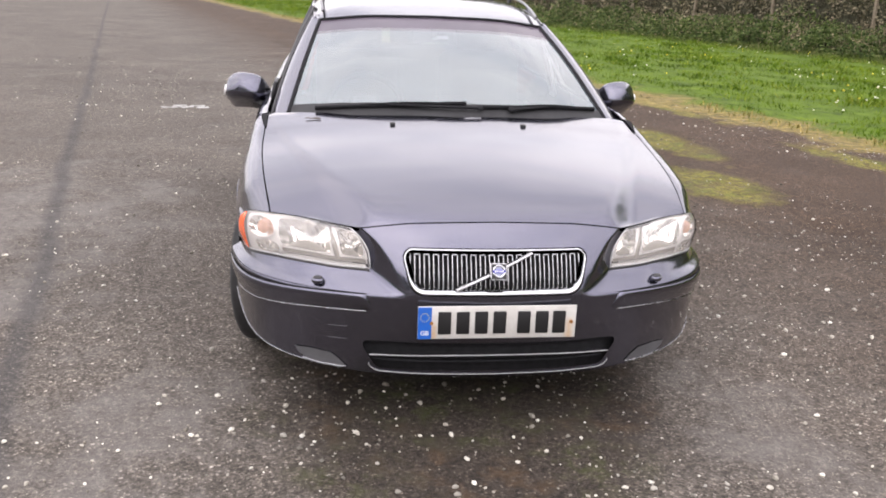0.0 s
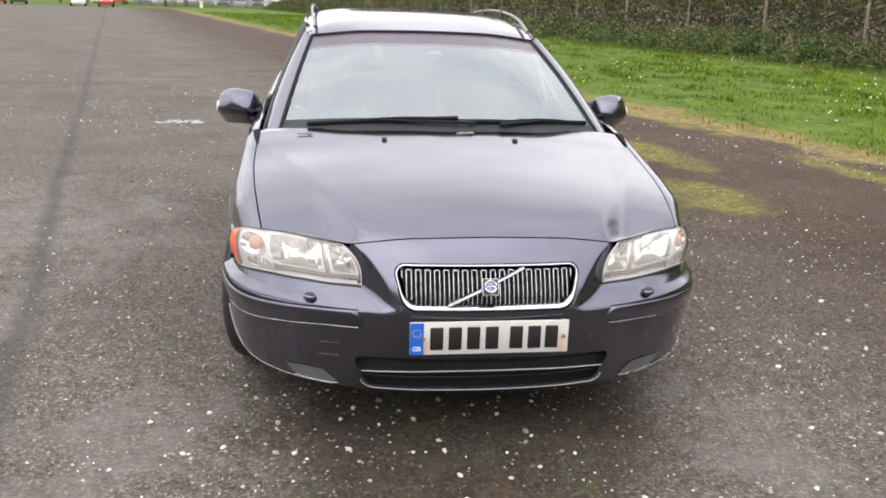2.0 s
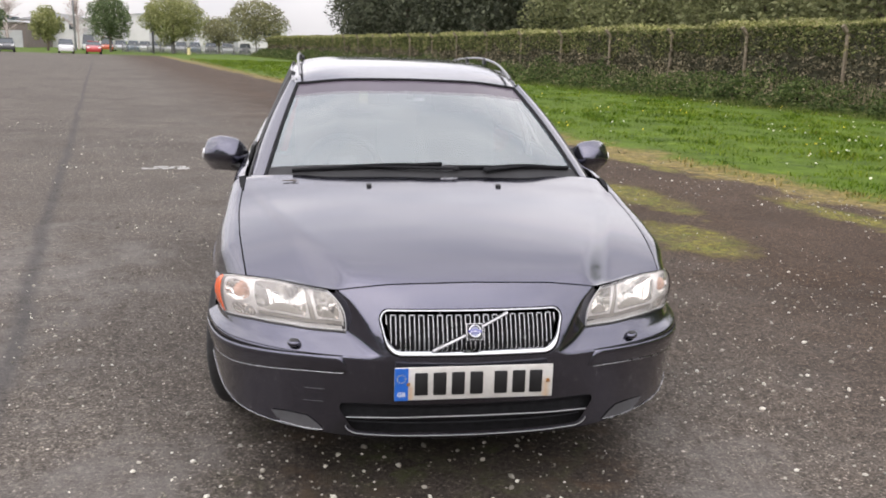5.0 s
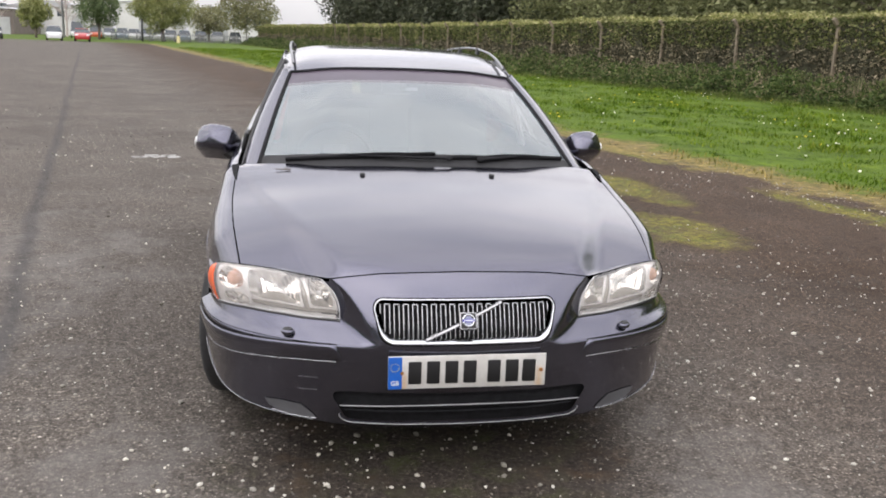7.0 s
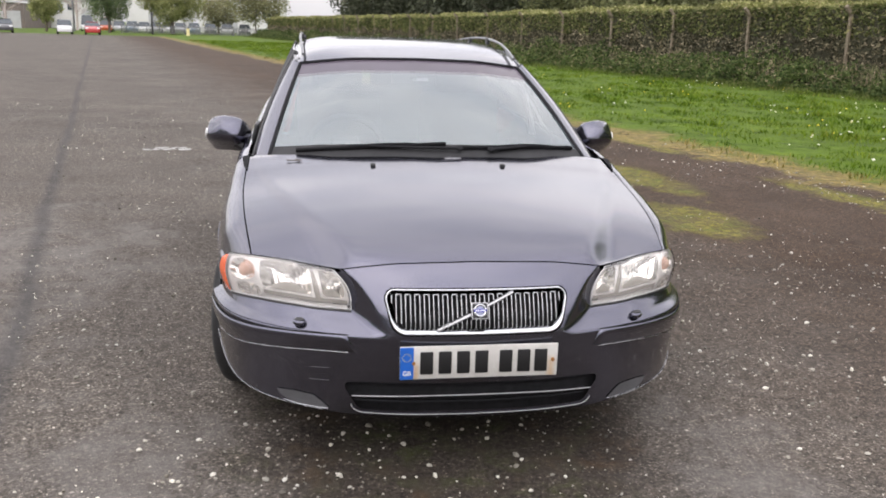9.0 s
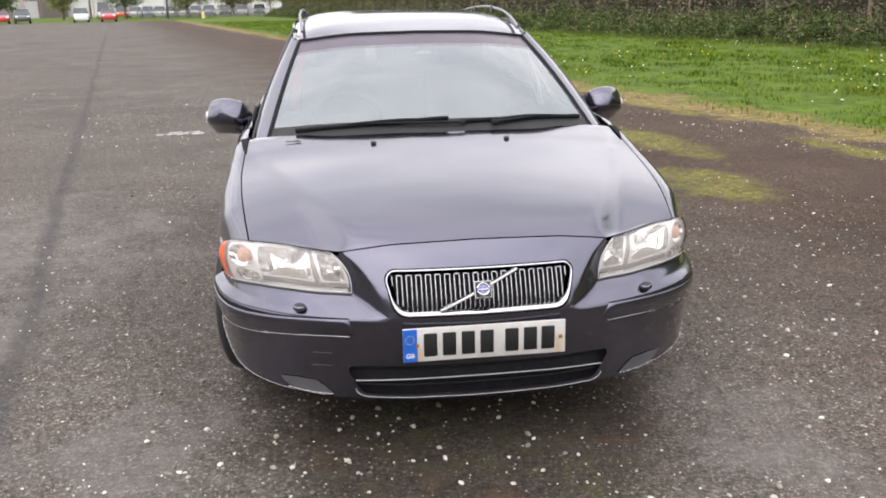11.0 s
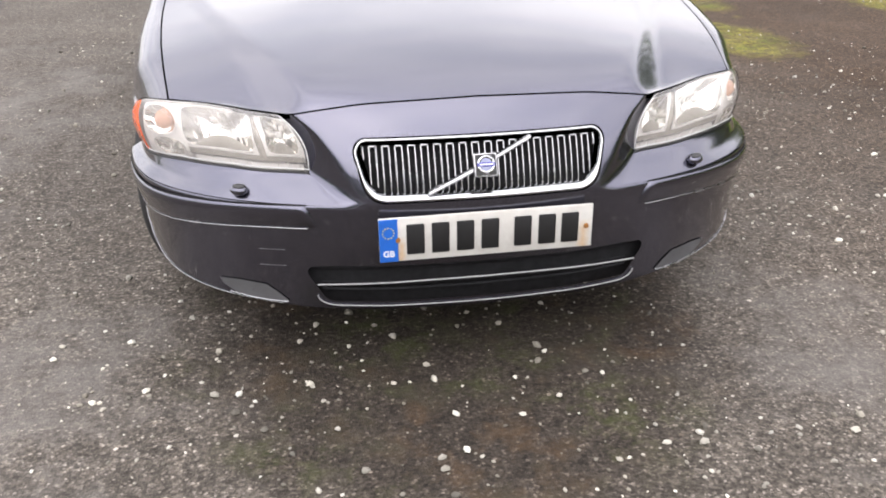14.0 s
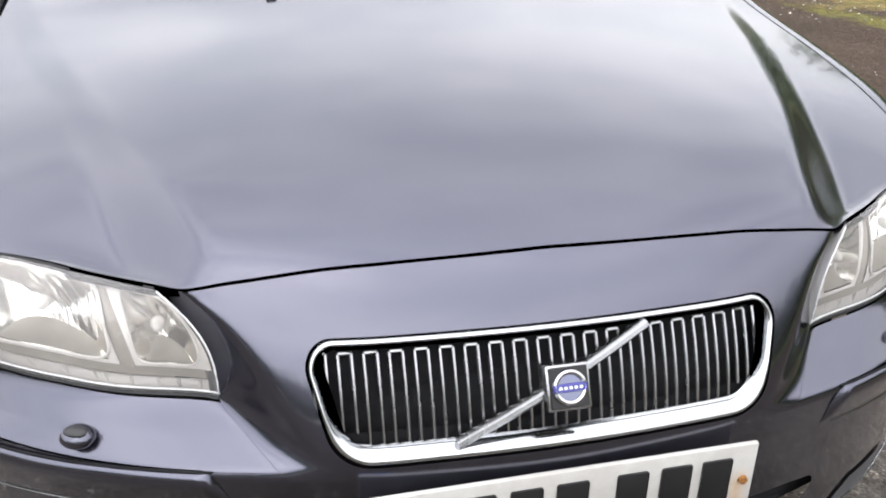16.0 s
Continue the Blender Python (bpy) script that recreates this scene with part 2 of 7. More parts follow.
def panel(name, grids, material, parent, label="", outward=None, rim=0.012, shade=True, exact=None):
    """One sheet of bodywork from one or more grids of points (rows x columns x 3), with its edges folded in by rim.
    outward: a rough outward direction, or a point inside the body."""
    verts, faces, normals = [], [], []
    for index, P in enumerate(grids):
        P = np.asarray(P, float)
        r, c = P.shape[:2]
        du, dv = np.gradient(P, axis=0), np.gradient(P, axis=1)
        N = np.cross(du, dv)
        N /= np.linalg.norm(N, axis=2, keepdims=True) + 1e-12
        mid, nm = P.reshape(-1, 3).mean(0), N.reshape(-1, 3).mean(0)
        aim = np.asarray(outward if outward is not None else (0, -1, 0.5), float)
        turn = nm @ aim < 0
        if turn:
            N = -N
        if exact is not None:
            N = exact[index]
        base = len(verts)
        verts += list(P.reshape(-1, 3))
        normals += list(N.reshape(-1, 3))
        for i in range(r - 1):
            for j in range(c - 1):
                q = [base + i * c + j, base + (i + 1) * c + j, base + (i + 1) * c + j + 1, base + i * c + j + 1]
                faces.append(q[::-1] if turn else q)
        if rim:
            loop = [(0, j) for j in range(c)] + [(i, c - 1) for i in range(1, r)] + [(r - 1, j) for j in range(c - 2, -1, -1)] + [(i, 0) for i in range(r - 2, 0, -1)]
            b2 = len(verts)
            k = len(loop)
            for q, (i, j) in enumerate(loop):
                i2, j2 = loop[(q + 1) % k]
                i0, j0 = loop[q - 1]
                along = P[i2, j2] - P[i0, j0]
                side = np.cross(along, N[i, j])
                side /= np.linalg.norm(side) + 1e-12
                verts += [P[i, j], P[i, j] - N[i, j] * rim]
                normals += [side, side]
            for q in range(k):
                a, b = b2 + 2 * q, b2 + 2 * ((q + 1) % k)
                f = [a, b, b + 1, a + 1]
                faces.append(f if turn else f[::-1])
    return mesh_object(name, verts, faces, material, parent, label, shade, normals if shade else None)


def empty(name, place=(0, 0, 0), turn=(0, 0, 0)):
    e = new(name)
    e.empty_display_size = 0.2
    e.matrix_basis = pose(*place, *turn)
    return e


def add_box(bm, size, place, turn=(0, 0, 0), bevel=0.0, segments=2):
    """A box of that size with rounded edges, put into bm."""
    made = bmesh.ops.create_cube(bm, size=1.0, matrix=pose(*place, *turn) @ Matrix.Diagonal((*size, 1)))
    vs = made["verts"]
    if bevel:
        es = list({e for v in vs for e in v.link_edges})
        bmesh.ops.bevel(bm, geom=es, offset=bevel, segments=segments, profile=0.5, affect="EDGES")
    return bm


def add_cyl(bm, r1, r2, length, place, turn=(0, 0, 0), segments=24):
    bmesh.ops.create_cone(bm, cap_ends=True, segments=segments, radius1=r1, radius2=r2, depth=length, matrix=pose(*place, *turn))
    return bm


def add_ball(bm, size, place, turn=(0, 0, 0), u=20, v=12):
    bmesh.ops.create_uvsphere(bm, u_segments=u, v_segments=v, radius=0.5, matrix=pose(*place, *turn) @ Matrix.Diagonal((*size, 1)))
    return bm


def tube(points, radius, sides=10, squash=1.0, caps=True, taper=None):
    """A bar swept along points; squash flattens it in height."""
    bm = bmesh.new()
    pts = [Vector(p) for p in points]
    rings = []
    for i, p in enumerate(pts):
        d = (pts[min(i + 1, len(pts) - 1)] - pts[max(i - 1, 0)]).normalized()
        side = d.cross(Vector((0, 0, 1)))
        side = side.normalized() if side.length > 1e-4 else Vector((1, 0, 0))
        up = side.cross(d).normalized()
        r = radius * (taper[i] if taper else 1.0)
        rings.append([bm.verts.new(p + side * r * math.cos(a) + up * r * squash * math.sin(a)) for a in (2 * math.pi * k / sides for k in range(sides))])
    for a, b in zip(rings, rings[1:]):
        for k in range(sides):
            bm.faces.new((a[k], a[(k + 1) % sides], b[(k + 1) % sides], b[k]))
    if caps:
        bm.faces.new(rings[0][::-1])
        bm.faces.new(rings[-1])
    return bm


def outline_prism(outline, y0, y1, bm=None):
    """A closed outline of (x, z) carried from y0 to y1."""
    bm = bm or bmesh.new()
    a = [bm.verts.new((x, y0, z)) for x, z in outline]
    b = [bm.verts.new((x, y1, z)) for x, z in outline]
    bm.faces.new(a)
    bm.faces.new(b[::-1])
    for i in range(len(a)):
        j = (i + 1) % len(a)
        bm.faces.new((a[i], b[i], b[j], a[j]))
    return bm


# ---- the estate car: origin under the number plate, x across, y towards its tail ----
CAR_X, CAR_Y, CAR_TURN = 0.008, 2.713, 0.08
car = tagged(empty("estate_car", (CAR_X, CAR_Y, 0), (0, 0, CAR_TURN)), "dark slate-blue metallic estate car parked on worn tarmac", "car")

PLAN_X = [0, 0.2, 0.405, 0.567, 0.70, 0.80, 0.842, 0.872, 0.90]
PLAN_Y = [-0.015, -0.007, 0.030, 0.091, 0.193, 0.325, 0.428, 0.565, 0.86]
_a = np.concatenate([[0], np.cumsum(np.hypot(np.diff(PLAN_X), np.diff(PLAN_Y)))])
plan_x, plan_y = pch(_a, PLAN_X), pch(_a, PLAN_Y, True)


def girth(x):
    """Distance round the plan from the middle to the half width x."""
    aa = np.linspace(0, _a[-1], 800)
    return np.interp(x, plan_x(aa), aa)


A_LAMP, A_ARCH = float(girth(0.850)), float(girth(0.872))
low_profile = pch([0.15, 0.185, 0.215, 0.25, 0.33, 0.45, 0.505], [0.085, 0.045, 0.030, 0.026, 0.018, 0.004, 0.0])
nose_profile = pch([0.505, 0.525, 0.56, 0.60, 0.65, 0.70, 0.745], [0.0, 0.003, 0.013, 0.030, 0.058, 0.092, 0.129])
lamp_edge_x = pch([0.505, 0.53, 0.56, 0.61, 0.66, 0.70], [0.345, 0.376, 0.411, 0.425, 0.450, 0.477])
ridge_x = pch([0.505, 0.53, 0.56, 0.61, 0.66, 0.70], [0.284, 0.300, 0.323, 0.352, 0.392, 0.446])
side_profile = pch([0.505, 0.508, 0.530, 0.564, 0.72], [0.0, 0.05, 0.43, 1.0, 1.65])
side_depth = pch([0, 0.42, 0.62, 0.95], [0.08, 0.08, 0.056, 0.022])


def fascia(a, z, out=0.0):
    """The skin of the nose and bumper at the signed distance a round the plan and the height z, out metres proud of it."""
    a, z = np.broadcast_arrays(np.asarray(a, float), np.asarray(z, float))
    s, aa = np.where(a < 0, -1.0, 1.0), np.abs(a)
    e = 1e-3
    tx, ty = plan_x(aa + e) - plan_x(np.maximum(aa - e, 0)), plan_y(aa + e) - plan_y(np.maximum(aa - e, 0))
    ln = np.hypot(tx, ty) + 1e-12
    nx, ny = ty / ln, -tx / ln
    # nose: bowed like the bumper, leaning back, with a cheek that drops to each lamp and to the shelf under it
    xl, xr = lamp_edge_x(z), ridge_x(z)
    nose, side = nose_profile(z), side_depth(aa) * side_profile(z)
    t = (aa - xr) / (xl - xr)
    soft = 0.5 + 0.5 * (np.sqrt(t * t + 0.035) - np.sqrt((t - 1) ** 2 + 0.035))
    up = nose + (side - nose) * soft
    corner = 0.026 * smooth(0.50, 0.95, aa) * smooth(0.15, 0.25, z) * (1 - smooth(0.50, 0.53, z))
    d = np.where(z < 0.505, low_profile(z), up) - out - corner
    w = smooth(0.47, 0.72, aa)
    ix, iy = -nx * w, (1 - w) - ny * w
    il = np.hypot(ix, iy)
    return np.stack([s * (plan_x(aa) + ix / il * d), plan_y(aa) + iy / il * d, z], -1)


def round_for(x, z):
    """The distance round the plan at which the skin stands at the half width x, at the height z."""
    x, z = np.broadcast_arrays(np.asarray(x, float), np.asarray(z, float))
    a = girth(np.abs(x))
    for _ in range(12):
        a = a + (np.abs(x) - fascia(a, z)[..., 0]) * 0.8
    return a


def on_fascia(flat, out=0.0):
    return fascia(np.where(flat[..., 0] < 0, -1.0, 1.0) * round_for(flat[..., 0], flat[..., 1]), flat[..., 1], out)


# bonnet
edge_z = pch([0, 0.25, 0.38, 0.47, 0.60, 0.735], [0.729, 0.7225, 0.7085, 0.697, 0.701, 0.706])
BON_X = 0.735
spine = pch([0.05, 0.10, 0.25, 0.45, 0.70, 0.90, 0.984, 1.05, 1.2], [0.69, 0.727, 0.786, 0.833, 0.872, 0.896, 0.9085, 0.920, 0.943])
fall = pch([0.1, 0.3, 0.5, 0.8, 1.2], [0.128, 0.094, 0.070, 0.054, 0.036])
crease = pch([0.1, 0.15, 0.25, 0.35, 0.45, 0.55, 0.8, 1.15], [0.076, 0.075, 0.066, 0.043, 0.026, 0.017, 0.009, 0.005])
crease_x = pch([0.1, 0.15, 0.23, 0.3, 0.43, 0.61, 0.83, 1.2], [0.425, 0.445, 0.475, 0.502, 0.552, 0.615, 0.69, 0.79])
crease_half = pch([0.1, 0.15, 0.25, 0.35, 0.45, 0.55, 0.8], [0.040, 0.040, 0.040, 0.033, 0.028, 0.025, 0.021])


def step_down(t):
    """From 0 to 1 with an even slope between -1 and 1 and softly rounded ends."""
    return 0.5 + 0.25 * (np.sqrt((t + 1) ** 2 + 0.14) - np.sqrt((t - 1) ** 2 + 0.14))


def bonnet_z(x, y):
    x = np.abs(x)
    xc = crease_x(y)
    return spine(y) - crease(y) * step_down((x - xc) / crease_half(y)) - (fall(y) - crease(y)) * (x / 0.735) ** 2.2


nose_front_x = np.array([0, 0.1, 0.2, 0.3, 0.38, 0.43])
nose_front_y = on_fascia(np.stack([nose_front_x, edge_z(nose_front_x)], -1))[..., 1]
bonnet_front_at = pch([*nose_front_x, 0.47, 0.55, 0.60, 0.66, 0.735], [*nose_front_y, 0.157, 0.206, 0.241, 0.274, 0.305], True)


def bonnet_front(x):
    return bonnet_front_at(np.abs(x))


bonnet_rear = pch([0, 0.4, 0.72, 0.80], [1.125, 1.152, 1.215, 1.262])
bonnet_side = pch([0.3, 0.46, 0.63, 0.9, 1.25], [0.735, 0.760, 0.781, 0.800, 0.803])


def bonnet_grid():
    u = np.concatenate([np.linspace(-1, -0.48, 60)[:-1], np.linspace(-0.48, 0.48, 40), np.linspace(0.48, 1, 60)[1:]])
    v = np.linspace(0, 1, 56) ** 1.5
    P = np.zeros((len(v), len(u), 3))
    xf = u * BON_X
    yf, zf = bonnet_front(xf), edge_z(np.abs(xf))
    xr = u * 0.803
    yr = bonnet_rear(np.abs(xr))
    y_side = yf[-1] + (yr[-1] - yf[-1]) * v
    for i, t in enumerate(v):
        y = yf + (yr - yf) * t
        x = u * float(bonnet_side(y_side[i])) * BON_X / float(bonnet_side(y_side[0]))
        z = bonnet_z(x, y)
        z0 = bonnet_z(xf, yf)
        P[i] = np.stack([x, y, z + (zf - z0) * np.exp(-t / 0.016)], -1)
    return P


panel("bonnet", [bonnet_grid()], M["paint"], car, outward=(0, -0.3, 1), rim=0.014)


# ---- nose, bumper and grille ----
def rounded(corners, n=10):
    """A closed outline with rounded corners from (x, z, radius)."""
    out = []
    k = len(corners)
    for i, (x, z, r) in enumerate(corners):
        p = Vector((x, z))
        a, b = Vector(corners[i - 1][:2]), Vector(corners[(i + 1) % k][:2])
        da, db = (a - p).normalized(), (b - p).normalized()
        half = da.angle(db) / 2
        cut = r / math.tan(half)
        c = p + (da + db).normalized() * (r / math.sin(half))
        s, e = p + da * cut - c, p + db * cut - c
        a0, a1 = math.atan2(s.y, s.x), math.atan2(e.y, e.x)
        turn = (a1 - a0 + math.pi) % (2 * math.pi) - math.pi
        out += [(c.x + r * math.cos(a0 + turn * q / n), c.y + r * math.sin(a0 + turn * q / n)) for q in range(n + 1)]
    return out


def radial(outline, centre, angles):
    """Where rays from the centre at these angles leave the outline."""
    o = np.asarray(outline, float) - centre
    nxt = np.roll(o, -1, axis=0)
    res = []
    for t in angles:
        d = np.array([math.cos(t), math.sin(t)])
        e = nxt - o
        den = d[0] * e[:, 1] - d[1] * e[:, 0]
        den = np.where(np.abs(den) < 1e-12, 1e-12, den)
        k = (o[:, 0] * e[:, 1] - o[:, 1] * e[:, 0]) / den
        w = (o[:, 0] * d[1] - o[:, 1] * d[0]) / den
        good = (w >= -1e-9) & (w <= 1 + 1e-9) & (k > 0)
        res.append(k[good].max() * d + centre)
    return np.array(res)


def dense(poly, step):
    out = []
    for p, q in zip(poly, poly[1:] + poly[:1]):
        n = max(1, int(math.dist(p, q) / step))
        out += [(p[0] + (q[0] - p[0]) * k / n, p[1] + (q[1] - p[1]) * k / n) for k in range(n)]
    return out


def ring_grid(inner, outer, centre, rows=12):
    o = np.array(dense(outer, 0.012))
    ang = np.arctan2(o[:, 1] - centre[1], o[:, 0] - centre[0])
    i = radial(inner, np.array(centre), ang)
    k = np.linspace(0, 1, rows)[:, None, None]
    flat = i[None] * (1 - k) + o[None] * k
    return np.concatenate([flat, flat[:, :1]], axis=1)


GRILLE = [(-0.311, 0.651, 0.032), (-0.276, 0.510, 0.055), (0.276, 0.510, 0.055), (0.311, 0.651, 0.032)]
grille_hole = rounded([(x * 1.008, z + (0.002 if z > 0.6 else -0.002), r) for x, z, r in GRILLE])
zr = np.linspace(0.505, 0.694, 34)
ridge_line = [(float(ridge_x(z)) - 0.02, float(z)) for z in zr[::-1]]
top_edge = [(x, float(edge_z(abs(x))) - 0.0035) for x in np.linspace(-0.43, 0.43, 40)]
nose_outline = [(-x, z) for x, z in ridge_line[::-1]] + top_edge + ridge_line
nose_flat = ring_grid(grille_hole, nose_outline, (0.0, 0.585))


def skin(a, z):
    """Points of the nose and bumper with their normals."""
    e = 0.004
    n = np.cross(fascia(a + e, z) - fascia(a - e, z), fascia(a, z + e) - fascia(a, z - e))
    n /= np.linalg.norm(n, axis=-1, keepdims=True) + 1e-12
    return fascia(a, z), np.where(n[..., 1:2] > 0, -n, n)


INTAKE = [(-0.445, 0.340, 0.02), (-0.385, 0.238, 0.03), (0.385, 0.238, 0.03), (0.445, 0.340, 0.02)]
chin = pch([0, 0.4, 0.5, 0.66, 0.79, 0.90, 1.0, 1.2], [0.214, 0.216, 0.223, 0.228, 0.238, 0.255, 0.283, 0.36])
lower_outline = [(x, 0.505) for x in np.linspace(-0.5, 0.5, 30)] + [(x, float(chin(abs(x)))) for x in np.linspace(0.5, -0.5, 30)]
lower_flat = ring_grid(rounded(INTAKE), lower_outline, (0.0, 0.29))
lamp_base = pch([0.40, 0.50, 0.62, 0.72, 0.80, 0.85, 0.95], [0.562, 0.564, 0.568, 0.565, 0.554, 0.538, 0.520])
a5 = float(girth(0.5))


def turned(flat):
    return np.where(flat[..., 0] < 0, -1.0, 1.0) * round_for(flat[..., 0], flat[..., 1]), flat[..., 1]


skins = [skin(*turned(nose_flat)), skin(*turned(lower_flat))]
for s in (-1, 1):
    a = np.linspace(a5, A_ARCH, 40)
    k = np.linspace(0, 1, 20)[:, None]
    z = chin(a)[None] * (1 - k) + 0.505 * k
    skins.append(skin(s * a[None] + 0 * z, z))
    # cheek beside the lamp: from the nose over its ridge down to the lamp's edge and the shelf
    q = np.linspace(0, 1, 26)[None]
    zt = np.minimum(zr, 0.6905)[:, None]
    a = (ridge_x(zt) - 0.02) * (1 - q) + (lamp_edge_x(zt) - 0.0005) * q
    top = edge_z(a) - 0.0035
    z = np.minimum(zt + 0 * a, top)
    z[-1] = top[-1]
    skins.append(skin(s * a, z))
    # shelf under the lamp
    q = np.concatenate([np.linspace(0, 0.2, 24)[:-1], np.linspace(0.2, 1, 36)])[None]
    k = np.linspace(0, 1, 20)[:, None]
    a = lamp_edge_x(0.505 + (0.555 - 0.505) * k) * (1 - q) + A_ARCH * q
    z = 0.5055 * (1 - k) + np.minimum(lamp_base(np.clip(plan_x(a), 0.40, 0.85)) - 0.005, 0.6) * k
    a = lamp_edge_x(z[:, :1]) * (1 - q) + A_ARCH * q
    lift = np.where(girth(0.43) < a, 0.0012, 0.0) * (1 - k)
    skins.append(skin(s * a, z + lift))
panel("front_bumper", [p for p, n in skins], M["paint"], car, outward=(0, -1, 0.3), rim=0, exact=[n for p, n in skins])
for s in (-1, 1):
    k = np.concatenate([np.linspace(0, 0.12, 5), np.linspace(0.16, 0.62, 8), np.linspace(0.66, 1, 14)])[:, None]
    q = np.concatenate([np.linspace(0, 0.05, 8), np.linspace(0.07, 1, 44)])[None]
    a0 = 0.404 + 0.026 * k ** 1.5
    a = a0 + (A_ARCH - 0.004 - a0) * q
    sag = 0.030 * smooth(0.40, 1.05, a)
    z = (0.446 - 1.2 * sag) * (1 - k) + (0.5042 - 0.7 * sag) * k
    top = np.sqrt(np.maximum(1 - (np.maximum(k - 0.62, 0) / 0.385) ** 2, 0))
    foot_ = np.sqrt(np.clip(k / 0.1, 0, 1))
    out = 0.0005 + 0.0130 * top * foot_ * (0.08 + 0.92 * k ** 0.8) * np.sqrt(np.clip(q / 0.022, 0, 1))
    strip = panel("rubbing_strip", [fascia(s * a, z, out)], M["paint"], car, outward=(s * 0.5, -1, 0.2), rim=0)
    line_a = np.linspace(0.425, A_ARCH - 0.01, 50)
    part("shut_line", tube(fascia(s * line_a, 0.5062 - 0.021 * smooth(0.40, 1.05, line_a), 0.0030), 0.0017, 6), M["dark"], strip, "dark gap along the strip's top")
    # a silver thread draws the highlight on the body line below the strip
    part("strip_edge", tube(fascia(s * line_a[:-8], 0.4445 - 0.036 * smooth(0.40, 1.05, line_a[:-8]), 0.0022), 0.0011, 6), M["satin"], strip, "thin highlight drawn along the strip's foot")

# dark structure behind the gaps
back = []
for z0, z1, w in ((0.19, 0.70, 0.47), (0.27, 0.535, A_ARCH - 0.05)):
    a = np.linspace(-w, w, 60)
    z = np.linspace(z0, z1, 24)[:, None]
    back.append(fascia(a[None] + 0 * z, z, -0.07 if z1 > 0.6 else -0.03))
panel("crash_beam", back, M["dark"], car, outward=(0, -1, 0), rim=0)

# lower intake: silver line across it, mesh bars, silver lip
xs = np.linspace(-0.408, 0.408, 50)
pts = on_fascia(np.stack([xs, 0.298 - 0.010 * (xs / 0.408) ** 2], -1), 0.006)
part("intake_trim", tube(pts, 0.0021, 8), M["trim"], car, "thin pale silver line")
turn_ = np.linspace(0, math.pi / 2, 10)
xs = np.concatenate([-0.362 - 0.048 * np.sin(turn_[::-1]), np.linspace(-0.35, 0.35, 44), 0.362 + 0.048 * np.sin(turn_)])
zs = np.concatenate([0.228 + 0.028 * (1 - np.cos(turn_[::-1])), 0.226 + 0.002 * (np.linspace(-0.35, 0.35, 44) / 0.36) ** 2, 0.228 + 0.028 * (1 - np.cos(turn_))])
part("intake_trim", tube(on_fascia(np.stack([xs, zs], -1), 0.004), 0.0016, 8), M["trim"], car, "thin pale silver line")
intake = part("lower_intake", tube(fascia(np.linspace(-0.43, 0.43, 40), np.full(40, 0.322), -0.03), 0.006, 6), M["matt"], car)
for z in (0.258, 0.278):
    part("intake_bar", tube(fascia(np.linspace(-0.40, 0.40, 40), np.full(40, z), -0.03), 0.004, 6), M["matt"], intake)
for s in (-1, 1):
    aa = np.linspace(a5, A_ARCH, 50)
    pts = fascia(s * aa, chin(aa) + 0.002, 0.002)
    # silver on the painted lip stands in for the sky's highlight along it
    part("bumper_lip", tube(pts, 0.0013, 8), M["satin"], car, "thin lower lip of the bumper, its highlight drawn in silver")
    fog = [(0.652, 0.274), (0.600, 0.280), (0.535, 0.277), (0.508, 0.258), (0.482, 0.234), (0.550, 0.231), (0.610, 0.237), (0.642, 0.256)]
    fc = np.array([0.570, 0.256])
    o = np.array(dense(fog, 0.008))
    k = np.linspace(0.02, 1, 8)[:, None, None]
    flat = fc + (o[None] - fc) * k
    flat = np.concatenate([flat, flat[:, :1]], axis=1)
    flat[..., 0] *= s
    panel("fog_lamp_blank", [on_fascia(flat, 0.003)], M["cover"], car, "plain grey fog lamp cover", outward=(s * 0.3, -1, 0), rim=0)
    foot_x = np.linspace(0.484, 0.628, 16)
    foot_z = 0.2325 + 0.007 * np.clip((foot_x - 0.55) / 0.078, 0, 1) ** 1.5
    part("cover_lip", tube(on_fascia(np.stack([s * foot_x, foot_z], -1), 0.005), 0.0014, 6), M["satin"], car, "bright lower lip of the fog lamp cover")
    # headlamp washer
    wx = fascia(s * float(girth(0.580)), 0.522) - np.array([0, 0.008, 0])
    w = bmesh.new()
    add_ball(w, (0.044, 0.036, 0.026), (wx[0], wx[1] + 0.002, wx[2] + 0.006), (8, 0, s * 20), 28, 18)
    washer = part("headlamp_washer", w, M["paint"], car)
    w = bmesh.new()
    add_ball(w, (0.030, 0.018, 0.008), (wx[0], wx[1] - 0.004, wx[2] + 0.0175), (14, 0, s * 20), 20, 10)
    part("nozzle", w, M["black"], washer)

scratch_grey = plain("scratched_lacquer", (0.11, 0.11, 0.12), 0.5)
for z, x0, x1 in ((0.379, -0.542, -0.480), (0.333, -0.546, -0.482)):
    xs = np.linspace(x0, x1, 10)
    part("bumper_scratch", tube(on_fascia(np.stack([xs, z + 0.05 * (xs - x0)], -1), 0.0002), 0.0006, 5), scratch_grey, car, "thin pale scratch across the paint")

# grille: chrome frame, slats in hairpin pairs, diagonal bar, square badge
grille = part("grille", outline_prism([(x * 0.97, z) for x, z in rounded(GRILLE)], 0.075, 0.085), M["dark"], car)


